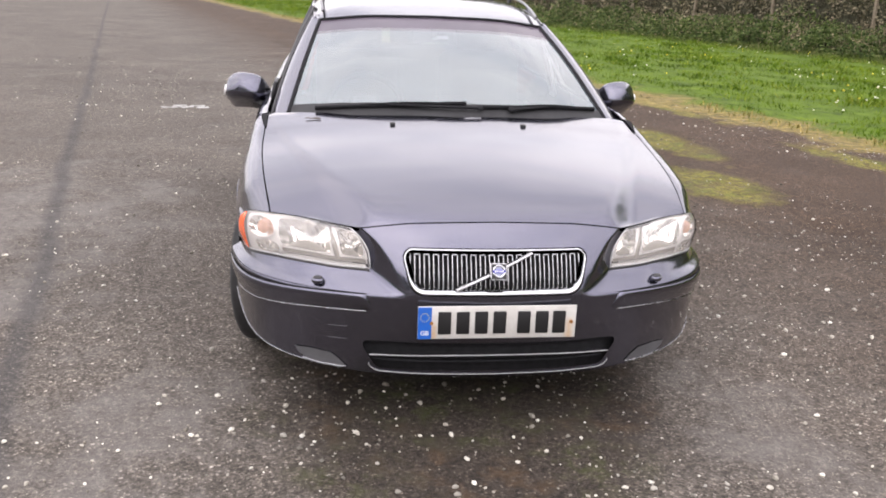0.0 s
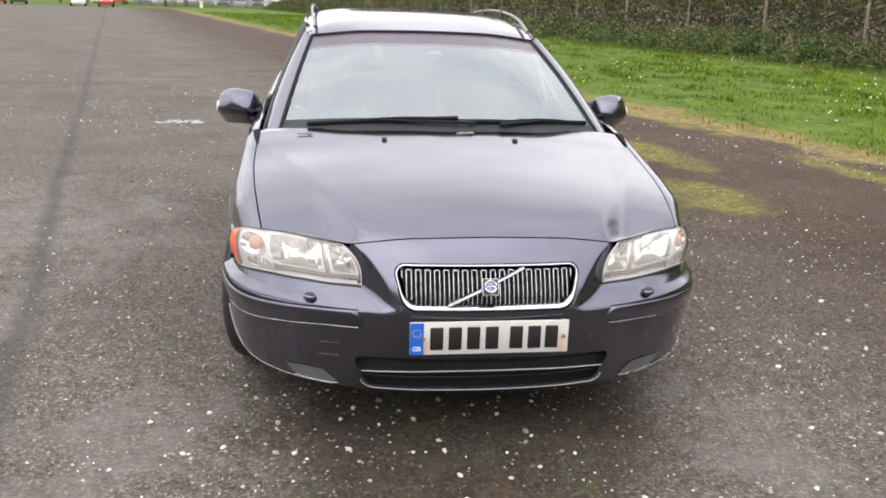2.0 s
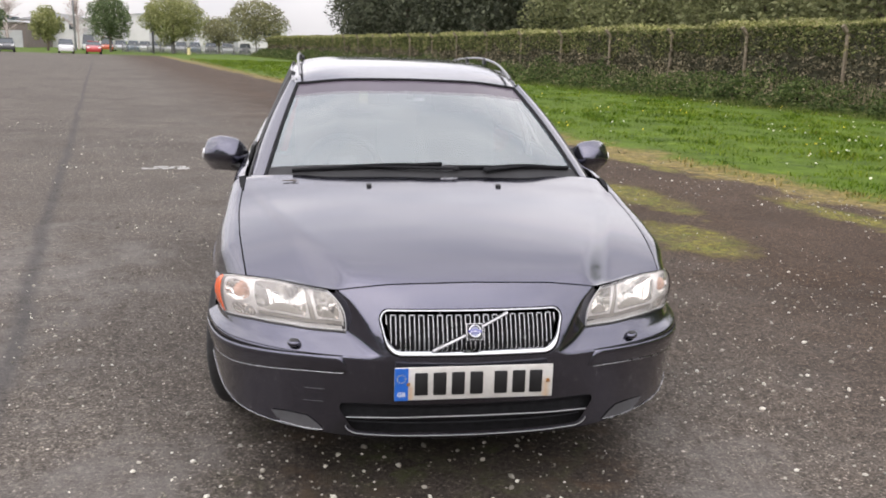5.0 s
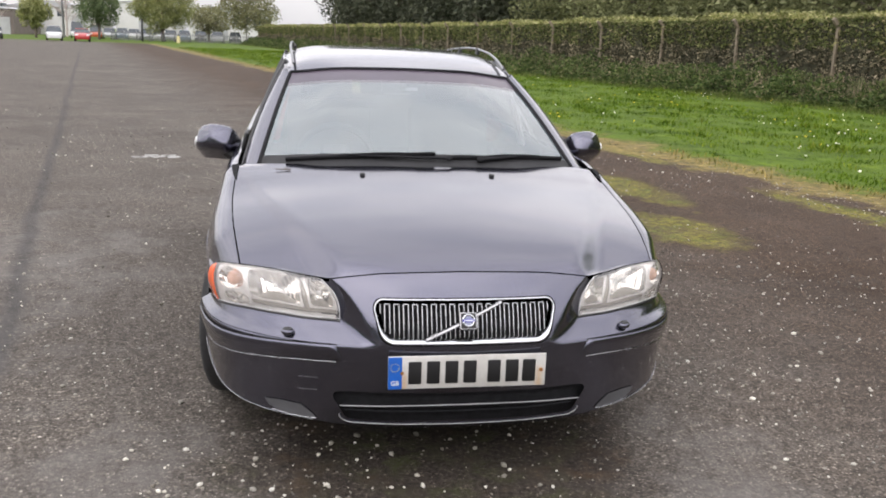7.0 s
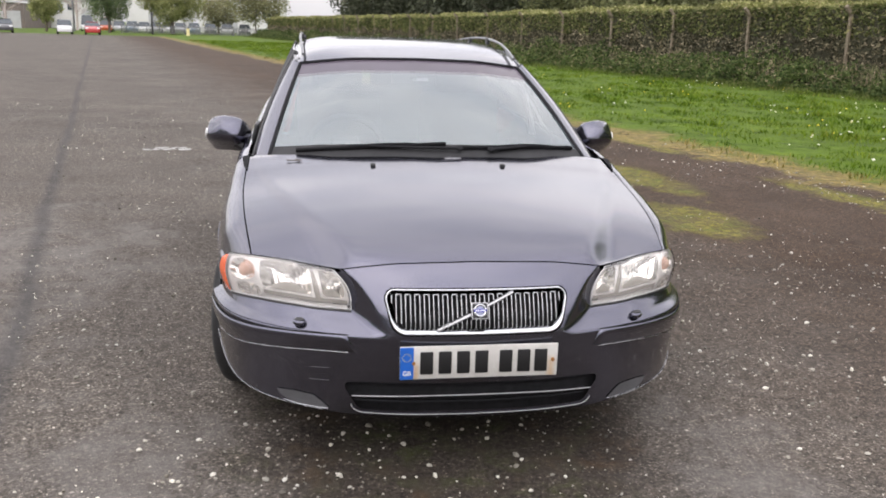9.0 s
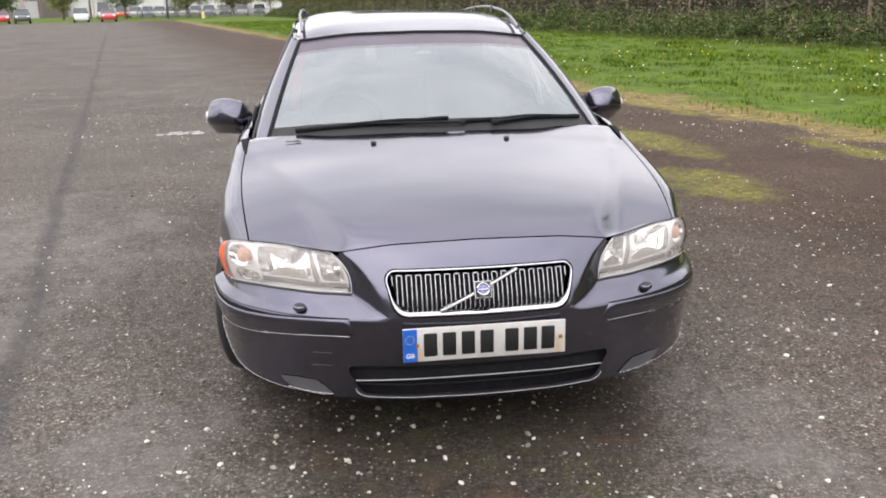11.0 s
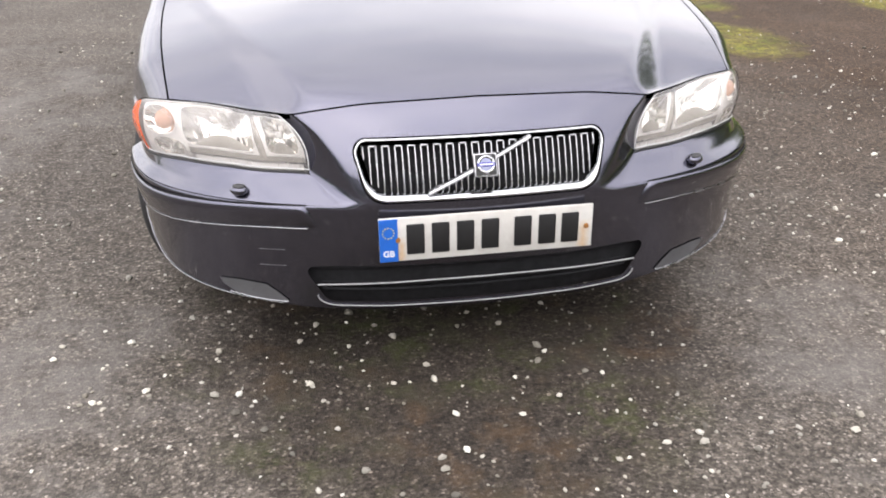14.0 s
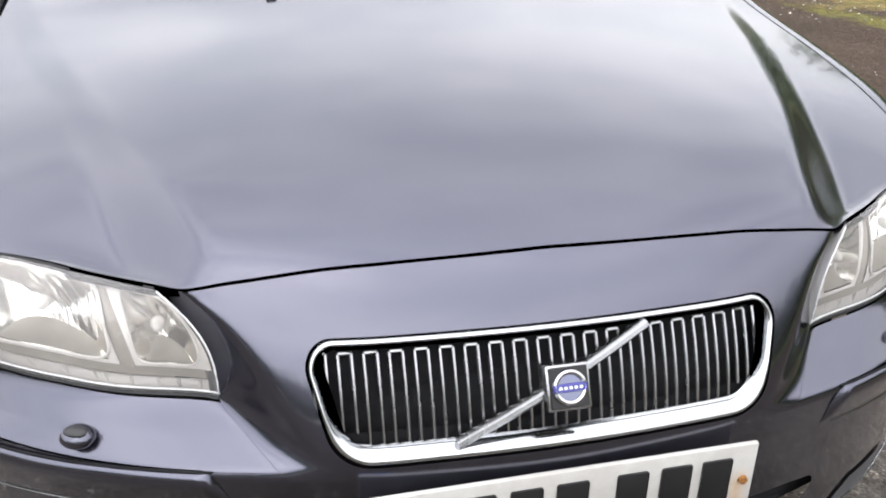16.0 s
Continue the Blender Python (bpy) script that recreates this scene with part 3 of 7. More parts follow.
def frame_ring(outline, wide, proud):
    """Swept frame with a rounded face round an outline on the nose, wider along its foot."""
    o = np.array(outline)
    tangent = np.roll(o, -1, axis=0) - np.roll(o, 1, axis=0)
    tangent /= np.linalg.norm(tangent, axis=1, keepdims=True)
    inward = np.stack([-tangent[:, 1], tangent[:, 0]], 1)
    if (inward * (np.array([0.0, 0.58]) - o)).sum() < 0:
        inward = -inward
    w = wide * (1 + 0.75 * (1 - smooth(0.525, 0.58, o[:, 1])))
    rows = []
    for t in np.linspace(0, 1, 9):
        rows.append(on_fascia(o + inward * (w * t)[:, None], -0.004 + proud * math.sin(math.pi * t) ** 0.6 - 0.012 * t))
    G = np.array(rows)
    return np.concatenate([G, G[:, :1]], axis=1)


ring = [p for p in dense(rounded(GRILLE, 12), 0.01)]
panel("grille_frame", [frame_ring(ring, 0.0105, 0.011)], M["chrome"], grille, "polished chrome grille surround", outward=(0, -1, 0), rim=0.02)
n_pairs = 20
for i in range(n_pairs):
    x = -0.303 + 0.606 * (i + 0.5) / n_pairs
    side_room = 0.0 if abs(x) < 0.235 else (abs(x) - 0.235)
    z0, z1 = 0.525 + side_room * 0.75, 0.6295
    half = 0.0080
    pts = [(x - half, z0), (x - half, z1 - 0.001), (x - half + 0.001, z1), (x + half - 0.001, z1), (x + half, z1 - 0.001), (x + half, z0)]
    pts = dense(pts, 0.02)
    k = pts.index((x + half, z0)) if (x + half, z0) in pts else len(pts) - 1
    pts = pts[:k + 1]
    pp = on_fascia(np.array(pts), -0.018)
    part("grille_slat", tube(pp, 0.0025, 6), M["satin"], grille)
a, b = np.array((-0.134, 0.5290)), np.array((0.116, 0.6385))
pp = on_fascia(np.array([a + (b - a) * t for t in np.linspace(0, 1, 12)]), -0.003)
part("diagonal_bar", tube(pp, 0.0082, 8, 0.8), M["satin"], grille, "slanted satin silver bar")
bc = fascia(0.0, 0.588, 0.010)
tilt = -28
w = bmesh.new()
add_box(w, (0.056, 0.016, 0.056), (0, bc[1], bc[2]), (tilt, 0, 0), 0.003, 2)
badge = part("badge", w, M["satin"], grille, "square silver badge with a blue centre")
face = pose(0, bc[1], bc[2], tilt) @ pose(0, -0.0085, 0)


def on_badge(bm, name, mat):
    bm.transform(face)
    return part(name, bm, mat, badge)


w = bmesh.new()
add_box(w, (0.049, 0.003, 0.049), (0, 0, 0), (0, 0, 0), 0.001, 1)
on_badge(w, "badge_field", M["plate_black"])
w = bmesh.new()
add_cyl(w, 0.017, 0.017, 0.003, (0, -0.0022, 0), (90, 0, 0), 32)
on_badge(w, "badge_disc", plain("badge_centre_grey_blue", (0.16, 0.17, 0.26), 0.25, 0.6, 0.1, 60, Coat_Weight=1.0))
on_badge(tube([(0.0185 * math.cos(t), -0.003, 0.0185 * math.sin(t)) for t in np.linspace(0, 2 * math.pi, 40)], 0.0036, 8), "badge_ring", M["chrome"])
w = bmesh.new()
add_box(w, (0.043, 0.004, 0.0105), (0, -0.0045, 0), (0, 0, 0), 0.001, 1)
on_badge(w, "badge_bar", M["badge_blue"])
w = bmesh.new()
for k in range(5):
    add_box(w, (0.0040, 0.0012, 0.0036), (-0.0128 + 0.0064 * k, -0.0064, 0))
on_badge(w, "badge_marks", M["chrome"])

def plate_material():
    """White reflective plate with rust that has run from its two screws."""
    m, n, l, b = nodes_of("rust_stained_white_plate")
    tc = n.new("ShaderNodeTexCoord")
    sep = n.new("ShaderNodeSeparateXYZ")
    l.new(tc.outputs["Object"], sep.inputs[0])
    x, z = sep.outputs[0], sep.outputs[2]
    wob = math_node(n, l, "MULTIPLY_ADD", noise_tex(n, l, 60.0, 4, 0.6, tc.outputs["Object"]), 0.016, -0.008)
    total = None
    for x0, half, z0 in ((-0.206, 0.014, 0.436), (0.240, 0.017, 0.445)):
        dx = math_node(n, l, "ABSOLUTE", math_node(n, l, "ADD", math_node(n, l, "ADD", x, -x0), wob))
        side = math_node(n, l, "SUBTRACT", 1.0, math_node(n, l, "DIVIDE", dx, half))
        run = math_node(n, l, "MULTIPLY", math_node(n, l, "SUBTRACT", z0, z), 40.0)
        run.node.use_clamp = side.node.use_clamp = True
        one = math_node(n, l, "MULTIPLY", side, run)
        total = one if total is None else math_node(n, l, "MAXIMUM", total, one)
    grime = noise_tex(n, l, 22.0, 5, 0.65, tc.outputs["Object"])
    white = ramp(n, l, grime, [(0.3, (0.52, 0.50, 0.47)), (0.7, (0.64, 0.63, 0.60))])
    rusty = ramp(n, l, noise_tex(n, l, 140.0, 3, 0.6, tc.outputs["Object"]), [(0.3, (0.55, 0.30, 0.10)), (0.7, (0.72, 0.48, 0.22))])
    l.new(mixed(n, l, math_node(n, l, "MULTIPLY", total, 0.62), white, rusty), b.inputs["Base Color"])
    put(b, Roughness=0.42)
    return m


# number plate: white field, blue band, plain dark bars for characters, rusty screws
py = -0.024
w = bmesh.new()
add_box(w, (0.52, 0.008, 0.111), (0.002, py, 0.426), (0, 0, 0), 0.0025, 2)
plate = part("number_plate", w, plate_material(), car, "white number plate with a blue band and rusty screws")
w = bmesh.new()
add_box(w, (0.044, 0.003, 0.109), (-0.236, py - 0.0055, 0.426), (0, 0, 0), 0.001, 1)
band = part("blue_band", w, M["plate_blue"], plate)
def lettering(name, text, size, m, material, parent):
    """Raised letters in the built-in font, standing on the face that m gives."""
    cu = bpy.data.curves.new(name, "FONT")
    cu.body, cu.size, cu.align_x, cu.align_y, cu.extrude, cu.offset = text, size, "CENTER", "CENTER", 0.0006, 0.0004
    source = bpy.data.objects.new(name, cu)
    me = bpy.data.meshes.new_from_object(source)
    bpy.data.objects.remove(source)
    bpy.data.curves.remove(cu)
    me.transform(m)
    me.materials.clear()
    me.materials.append(material)
    ob = new(name, me)
    ob.parent = parent
    return ob


lettering("country_letters", "GB", 0.021, pose(-0.2365, py - 0.0074, 0.392, 90), M["white"], band)
star_yellow = plain("star_yellow", (0.75, 0.60, 0.12), 0.5, 0, 0.05)
for k in range(12):
    w = bmesh.new()
    add_cyl(w, 0.0016, 0.0016, 0.001, (-0.2365 + 0.0135 * math.sin(k * math.pi / 6), py - 0.0073, 0.446 + 0.0135 * math.cos(k * math.pi / 6)), (90, 0, 0), 8)
    part("band_star", w, star_yellow, band)
for k, x in enumerate((-0.172, -0.112, -0.052, 0.008, 0.088, 0.148, 0.205)):
    w = bmesh.new()
    add_box(w, (0.042, 0.003, 0.076), (x, py - 0.0055, 0.426), (0, 0, 0), 0.003, 2)
    part("plate_bar", w, M["plate_black"], plate)
for x in (-0.214, 0.246):
    w = bmesh.new()
    add_cyl(w, 0.0065, 0.0055, 0.005, (x, py - 0.006, 0.426), (90, 0, 0), 14)
    part("plate_screw", w, M["rust"], plate, "rusty plate screw")


# ---- headlamps ----
lamp_top_x = [0.470, 0.56, 0.66, 0.735, 0.79, 0.830, 0.845]
lamp_top_y = [0.0, 0.0, 0.0, 0.305, 0.375, 0.448, 0.475]
lamp_top_z = [0.695, 0.699, 0.704, 0.706, 0.695, 0.675, 0.662]
for _k in range(3):
    lamp_top_y[_k] = float(bonnet_front(np.array(lamp_top_x[_k])))
_t = [0, 0.2, 0.42, 0.60, 0.76, 0.93, 1.0]
lamp_top = [pch(_t, c) for c in (lamp_top_x, lamp_top_y, lamp_top_z)]


def lamp_lens(u, v, s, out=0.0):
    """The headlamp's lens: u from the grille outwards, v from the bumper up to the bonnet."""
    u, v = np.broadcast_arrays(np.asarray(u, float), np.asarray(v, float))
    a0 = float(round_for(0.407, 0.562))
    a = a0 + (A_LAMP - a0) * u
    z = lamp_base(np.minimum(plan_x(a), 0.85)) + 0.001
    B = fascia(a, z)
    T = np.stack([f(u) for f in lamp_top], -1)
    T[..., 1] -= 0.007 * (1 - u)
    T[..., 2] -= 0.002 + 0.003 * u
    vv = v[..., None]
    P = B * (1 - vv) + T * vv
    ang = u * 1.25
    n = np.stack([np.sin(ang) * 0.8, -np.cos(ang) * 0.8, 0.55 + 0 * u], -1)
    n /= np.linalg.norm(n, axis=-1, keepdims=True)
    P = P + n * ((0.022 * np.sin(np.pi * v) ** 0.8) + out)[..., None]
    P[..., 0] -= 0.020 * np.sin(np.pi * v) * (1 - np.clip(u / 0.18, 0, 1))
    P[..., 0] *= s
    return P


def dish(u0, u1, v0, v1, s, near, deep, power=5.0, slant=0.0):
    r = np.linspace(0, 1, 22)[:, None]
    t = np.linspace(0, 2 * math.pi, 121)[None]
    c, sn = np.cos(t), np.sin(t)
    q = (np.abs(c) ** power + np.abs(sn) ** power) ** (-1 / power)
    v = (v0 + v1) / 2 + r * q * sn * (v1 - v0) / 2
    u = (u0 + u1) / 2 + r * q * c * (u1 - u0) / 2 + slant * (v - v0)
    # upright flutes in the bowl
    flute = 0.0011 * np.sin(u * 150) * np.clip((1 - r) / 0.2, 0, 1)
    return lamp_lens(u, v, s, -near - deep * (1 - r ** 2.2) + flute), (u[-1], v[-1])


for s in (-1, 1):
    g = lamp_lens(np.linspace(0, 1, 40)[None], np.linspace(0, 1, 24)[:, None], s)
    lamp = panel("headlamp", [lamp_lens(np.linspace(0, 1, 40)[None], np.linspace(0, 1, 24)[:, None], s, -0.085)], M["bezel"], car,
                 "clear wraparound headlamp with hazy lens", outward=(s * 0.4, -1, 0.4), rim=0)
    wall = []
    U, V = np.linspace(0, 1, 40), np.linspace(0, 1, 24)
    for us, vs in ((U, 0 * U), (U, 0 * U + 1), (0 * V, V), (0 * V + 1, V)):
        wall.append(np.stack([lamp_lens(us, vs, s, -0.001 - d) for d in (0, 0.03, 0.06, 0.085)]))
    panel("lamp_wall", wall, M["bezel"], lamp, outward=(0, -1, 0), rim=0)
    lens = panel("lens", [g], M["lens"], lamp, "slightly hazed clear lens", outward=(s * 0.4, -1, 0.4), rim=0)
    lens.visible_shadow = False
    for u0, u1, v0, v1, deep, power, slant in ((0.185, 0.565, 0.25, 0.96, 0.058, 7.0, -0.03), (0.025, 0.140, 0.25, 0.93, 0.046, 6.0, -0.03), (0.585, 0.860, 0.36, 0.92, 0.045, 2.3, 0.0), (0.580, 0.800, 0.05, 0.33, 0.030, 2.6, 0.0)):
        G, (eu, ev) = dish(u0, u1, v0, v1, s, 0.012, deep, power, slant)
        bowl = panel("reflector", [G], M["reflector"], lamp, "bright chromed reflector bowl", outward=(s * 0.4, -1, 0.3), rim=0)
        low, high = (0.02, 0.342) if v1 < 0.4 else (0.345, 0.985) if u0 > 0.58 else (0.225, 0.985)
        left_, right_ = (0.567, 0.905) if u0 > 0.57 else (0.176, 0.567) if u0 > 0.1 else (0.008, 0.146)
        around = dense([(left_, low), (right_, low), (right_, high), (left_, high)], 0.01)
        mouth = ring_grid([(float(a_), float(b_)) for a_, b_ in zip(eu[:-1], ev[:-1])], around, ((u0 + u1) / 2, (v0 + v1) / 2), 4)
        panel("bezel", [lamp_lens(mouth[..., 0], mouth[..., 1], s, -0.0135)], M["bezel"], bowl, outward=(s * 0.4, -1, 0.3), rim=0)
        part("reflector_rim", tube(lamp_lens(eu, ev, s, -0.010), 0.0016, 6), M["bezel"], bowl)
        cu, cv = (u0 + u1) / 2 + slant * 0.3, (v0 + v1) / 2 + 0.05
        c = lamp_lens(cu, cv, s, -0.034)
        w = bmesh.new()
        if v1 < 0.4:
            add_ball(w, (0.012, 0.02, 0.012), c)
            part("bulb", w, M["clear_bulb"], bowl)
        elif u0 > 0.58:
            add_ball(w, (0.046, 0.05, 0.050), c)
            part("bulb", w, M["amber_bulb"], bowl, "amber indicator bulb")
        else:
            add_ball(w, (0.018, 0.03, 0.018), c)
            part("bulb", w, M["clear_bulb"], bowl)
            span = np.linspace(u0 + 0.012, u1 - 0.012, 20)
            dome = np.sin(np.linspace(0, np.pi, 20)) ** 0.7
            G2 = np.stack([lamp_lens(span, v0 + 0.03 + 0.25 * k * dome, s, -0.014 - 0.03 * k) for k in (0, 0.33, 0.66, 1.0)])
            panel("lamp_shield", [G2], M["shield"], bowl, outward=(0, -0.6, 1), rim=0.003)
    # grey inner frame between and under the bowls, and a ribbed bright strip along the foot
    edge_u = np.linspace(0.146, 0.176, 5)[None]
    edge_v = np.linspace(0.20, 0.97, 16)[:, None]
    panel("lamp_divider", [lamp_lens(edge_u, edge_v, s, -0.012 - 0.004 * np.abs(edge_u - 0.161) / 0.015)], M["shield"], lamp, outward=(s * 0.3, -1, 0.3), rim=0.003)
    panel("lamp_frame", [lamp_lens(np.linspace(0.02, 0.57, 30)[None], np.linspace(0.145, 0.225, 4)[:, None], s, -0.015)], M["shield"], lamp, outward=(s * 0.3, -1, 0.3), rim=0.003)
    panel("foot_strip", [lamp_lens(np.linspace(0.02, 0.56, 40)[None], np.linspace(0.02, 0.135, 6)[:, None], s, -0.012 - 0.010 * np.linspace(0, 1, 6)[:, None])], M["bezel"], lamp, "bright ribbed strip along the lamp's foot", outward=(s * 0.3, -1, 0.3), rim=0.002)
    for u in (0.035, 0.075, 0.115, 0.17, 0.235, 0.262, 0.36, 0.46):
        part("lamp_rib", tube([lamp_lens(u, v, s, -0.016) for v in (0.03, 0.08, 0.13)], 0.0022, 5), M["bezel"], lamp)
    part("lens_edge", tube(lamp_lens(np.concatenate([np.zeros(12), np.linspace(0.01, 1, 30)]), np.concatenate([np.linspace(0.98, 0.03, 12), np.full(30, 0.03)]), s, 0.0), 0.0013, 6), M["white"], lamp)
    part("lamp_seal", tube(lamp_lens(np.linspace(0, 1, 40), np.full(40, 0.0), s, -0.002) + np.array([0, 0.004, -0.004]), 0.0045, 6), M["black"], lamp)
    part("lamp_seal", tube(lamp_lens(np.linspace(0, 1, 40), np.full(40, 1.0), s, -0.004) + np.array([0, 0.003, 0.001]), 0.0022, 6), M["black"], lamp)
    am = lamp_lens(np.linspace(0.900, 1.0, 8)[None], np.linspace(0.02, 0.98, 20)[:, None], s, 0.002)
    panel("side_marker", [am], M["amber"], lamp, "amber side marker lens", outward=(s, -0.6, 0), rim=0.003)

# ---- wings, doors and rear quarters ----
WHEEL_Y, WHEEL_R, REAR_Y = 0.93, 0.318, 3.685
ARCH_R = 0.375
hip = pch([0.30, 0.44, 0.57, 0.86, 1.5, 3.2, 4.2, 4.55, 4.66], [0.795, 0.842, 0.872, 0.90, 0.902, 0.902, 0.885, 0.835, 0.76])
shoulder_x = pch([0.30, 0.46, 0.63, 0.9, 1.25, 1.45, 2.2, 3.5, 4.3, 4.66], [0.739, 0.764, 0.785, 0.804, 0.807, 0.808, 0.812, 0.81, 0.775, 0.68])
belt_z = pch([1.2, 1.45, 2.5, 3.6, 4.5], [0.905, 0.925, 0.945, 0.965, 0.975])


def shoulder_z(y):
    front = bonnet_z(shoulder_x(np.minimum(y, 1.2)), np.minimum(y, 1.2))
    return np.where(y < 1.15, front, np.where(y > 1.45, belt_z(y), front + (belt_z(np.maximum(y, 1.45)) - front) * smooth(1.15, 1.45, y)))


def flank(y, t, s):
    """Body side: t 0 at the shoulder, 1 at the widest line, 2 at the sill or wheel arch."""
    y, t = np.broadcast_arrays(np.asarray(y, float), np.asarray(t, float))
    th = np.clip(t, 0, 1) * math.pi / 2
    zw, zt, xe, w = 0.60, shoulder_z(y), shoulder_x(y), hip(y)
    zu = zw + (zt - zw) * np.cos(th) ** 0.9
    arch = np.full_like(y, 0.23)
    for c in (WHEEL_Y, REAR_Y):
        inside = np.abs(y - c) < ARCH_R
        arch = np.where(inside, np.maximum(0.23, 0.315 + np.sqrt(np.maximum(ARCH_R ** 2 - (y - c) ** 2, 0))), arch)
    arch = np.minimum(arch, 0.695)
    k = np.clip(t - 1, 0, 1)
    top = np.where(t > 1, np.maximum(zw, arch + 0.001), 0)
    zl = zw + (np.minimum(arch, zw) - zw) * k
    z = np.where(t <= 1, np.maximum(zu, arch), np.minimum(zl, np.maximum(arch, zl)))
    x = np.where(t <= 1, xe + (w - xe) * np.sin(th) ** 0.8, w - 0.016 * ((zw - zl) / 0.3) ** 2)
    return np.stack([s * x, y, z], -1)


def flank_panel(name, y0, y1, s, parent, front=None, label=""):
    t = np.concatenate([np.linspace(0, 1, 40), np.linspace(1, 2, 22)[1:]])
    q = np.linspace(0, 1, 80) ** (1.0 if front is None else 1.4)
    ya = np.full_like(t, y0) if front is None else front(t)
    Y = ya[:, None] + (y1 - ya)[:, None] * q[None]
    G = flank(Y, t[:, None], s)
    if front is not None:
        # the leading edge follows the rim of the lamp
        rim_u, rim_v = 0.6 + 0.4 * np.clip(t / 0.8, 0, 1), 1 - np.clip((t - 0.8) / 0.35, 0, 1)
        edge_ = lamp_lens(rim_u, rim_v, s, 0.0) + np.array([0, 0.004, 0.002])
        edge_[:, 0] += s * 0.005 * (1 - np.clip(t / 0.4, 0, 1))
        move = (edge_ - G[:, 0]) * (1 - smooth(1.15, 1.4, t))[:, None]
        G = G + move[:, None] * (1 - smooth(0, 0.22, q))[None, :, None]
    return panel(name, [G], M["paint"], parent, label, outward=(s, 0, 0.2), rim=0.004)


wing_front = pch([0, 0.45, 0.74, 0.86, 1.0, 1.12, 1.3, 2.0], [0.305, 0.368, 0.443, 0.470, 0.480, 0.54, 0.575, 0.58])
for s in (-1, 1):
    flank_panel("front_wing", 0.30, 1.40, s, car, wing_front)
    fd = flank_panel("front_door", 1.405, 2.36, s, car)
    rd = flank_panel("rear_door", 2.365, 3.30, s, car)
    flank_panel("rear_quarter", 3.305, 4.66, s, car)
    for d, y in ((fd, 2.22), (rd, 3.16)):
        w = bmesh.new()
        add_box(w, (0.03, 0.20, 0.035), (s * 0.892, y, 0.80), (0, 0, 0), 0.012, 3)
        part("door_handle", w, M["paint"], d)
    w = bmesh.new()
    add_box(w, (0.022, 1.85, 0.06), (s * 0.905, 2.35, 0.48), (0, 0, 0), 0.01, 3)
    part("door_moulding", w, M["paint"], car)
    w = bmesh.new()
    add_box(w, (0.06, 2.0, 0.09), (s * 0.865, 2.31, 0.235), (0, 0, 0), 0.02, 3)
    part("sill", w, M["paint"], car)

# underside and inner arches
w = bmesh.new()
add_box(w, (1.36, 3.7, 0.12), (0, 2.42, 0.26), (0, 0, 0), 0.03, 2)
part("floor_pan", w, M["dark"], car)
w = bmesh.new()
add_box(w, (1.30, 0.62, 0.30), (0, 0.62, 0.46), (0, 0, 0), 0.05, 2)
part("engine_bay", w, M["dark"], car)
w = bmesh.new()
add_box(w, (0.86, 0.36, 0.02), (0, 0.42, 0.205), (4, 0, 0), 0.006, 2)
part("undertray", w, M["black"], car)


def wheel_at(x, y, s, steer=0.0):
    hub = empty("wheel")
    hub.parent = car
    hub.matrix_basis = pose(x, y, WHEEL_R, 0, 0, steer)
    prof = [(0.205, -0.095), (0.225, -0.102), (0.285, -0.104), (0.308, -0.09), (0.318, -0.07), (0.319, 0.07), (0.308, 0.09), (0.285, 0.104), (0.225, 0.102), (0.205, 0.095)]
    seg = 48
    verts = [(px * 1.0, r * math.cos(a), r * math.sin(a)) for a in (2 * math.pi * k / seg for k in range(seg)) for r, px in prof]
    n = len(prof)
    faces = [(k * n + i, k * n + i + 1, ((k + 1) % seg) * n + i + 1, ((k + 1) % seg) * n + i) for k in range(seg) for i in range(n - 1)]
    mesh_object("tyre", verts, faces, M["rubber"], hub, "black rubber tyre")
    b = bmesh.new()
    add_cyl(b, 0.207, 0.207, 0.17, (0, 0, 0), (0, 90, 0), 40)
    rim_ = part("rim", b, M["alloy"], hub, "silver alloy wheel")
    for k in range(5):
        b = bmesh.new()
        a = 72 * k
        add_box(b, (0.025, 0.05, 0.19), (s * 0.088, 0.1 * math.sin(radians(a)), 0.1 * math.cos(radians(a))), (-a, 0, 0), 0.008, 2)
        part("spoke", b, M["alloy"], rim_)
    return hub


for s in (-1, 1):
    for y in (WHEEL_Y, REAR_Y):
        wheel_at(s * 0.775, y, s, -9.0 if y == WHEEL_Y else 0.0)
        b = bmesh.new()
        verts = []
        for k in range(25):
            a = math.pi * k / 24
            for x in (0.60, 0.875):
                verts.append((s * x, y - 0.37 * math.cos(a), 0.315 + 0.37 * math.sin(a)))
        faces = [(2 * k, 2 * k + 1, 2 * k + 3, 2 * k + 2) for k in range(24)]
        b.free()
        mesh_object("wheel_arch_liner", verts, faces, M["dark"], car)

# ---- windscreen, roof, pillars and glass ----
screen_base_y = pch([0, 0.4, 0.715], [1.095, 1.130, 1.235])
screen_base_z = pch([0, 0.4, 0.715], [0.926, 0.923, 0.905])
screen_top_y = pch([0, 0.3, 0.585], [1.985, 2.01, 2.09])
screen_top_z = pch([0, 0.3, 0.585], [1.308, 1.302, 1.272])


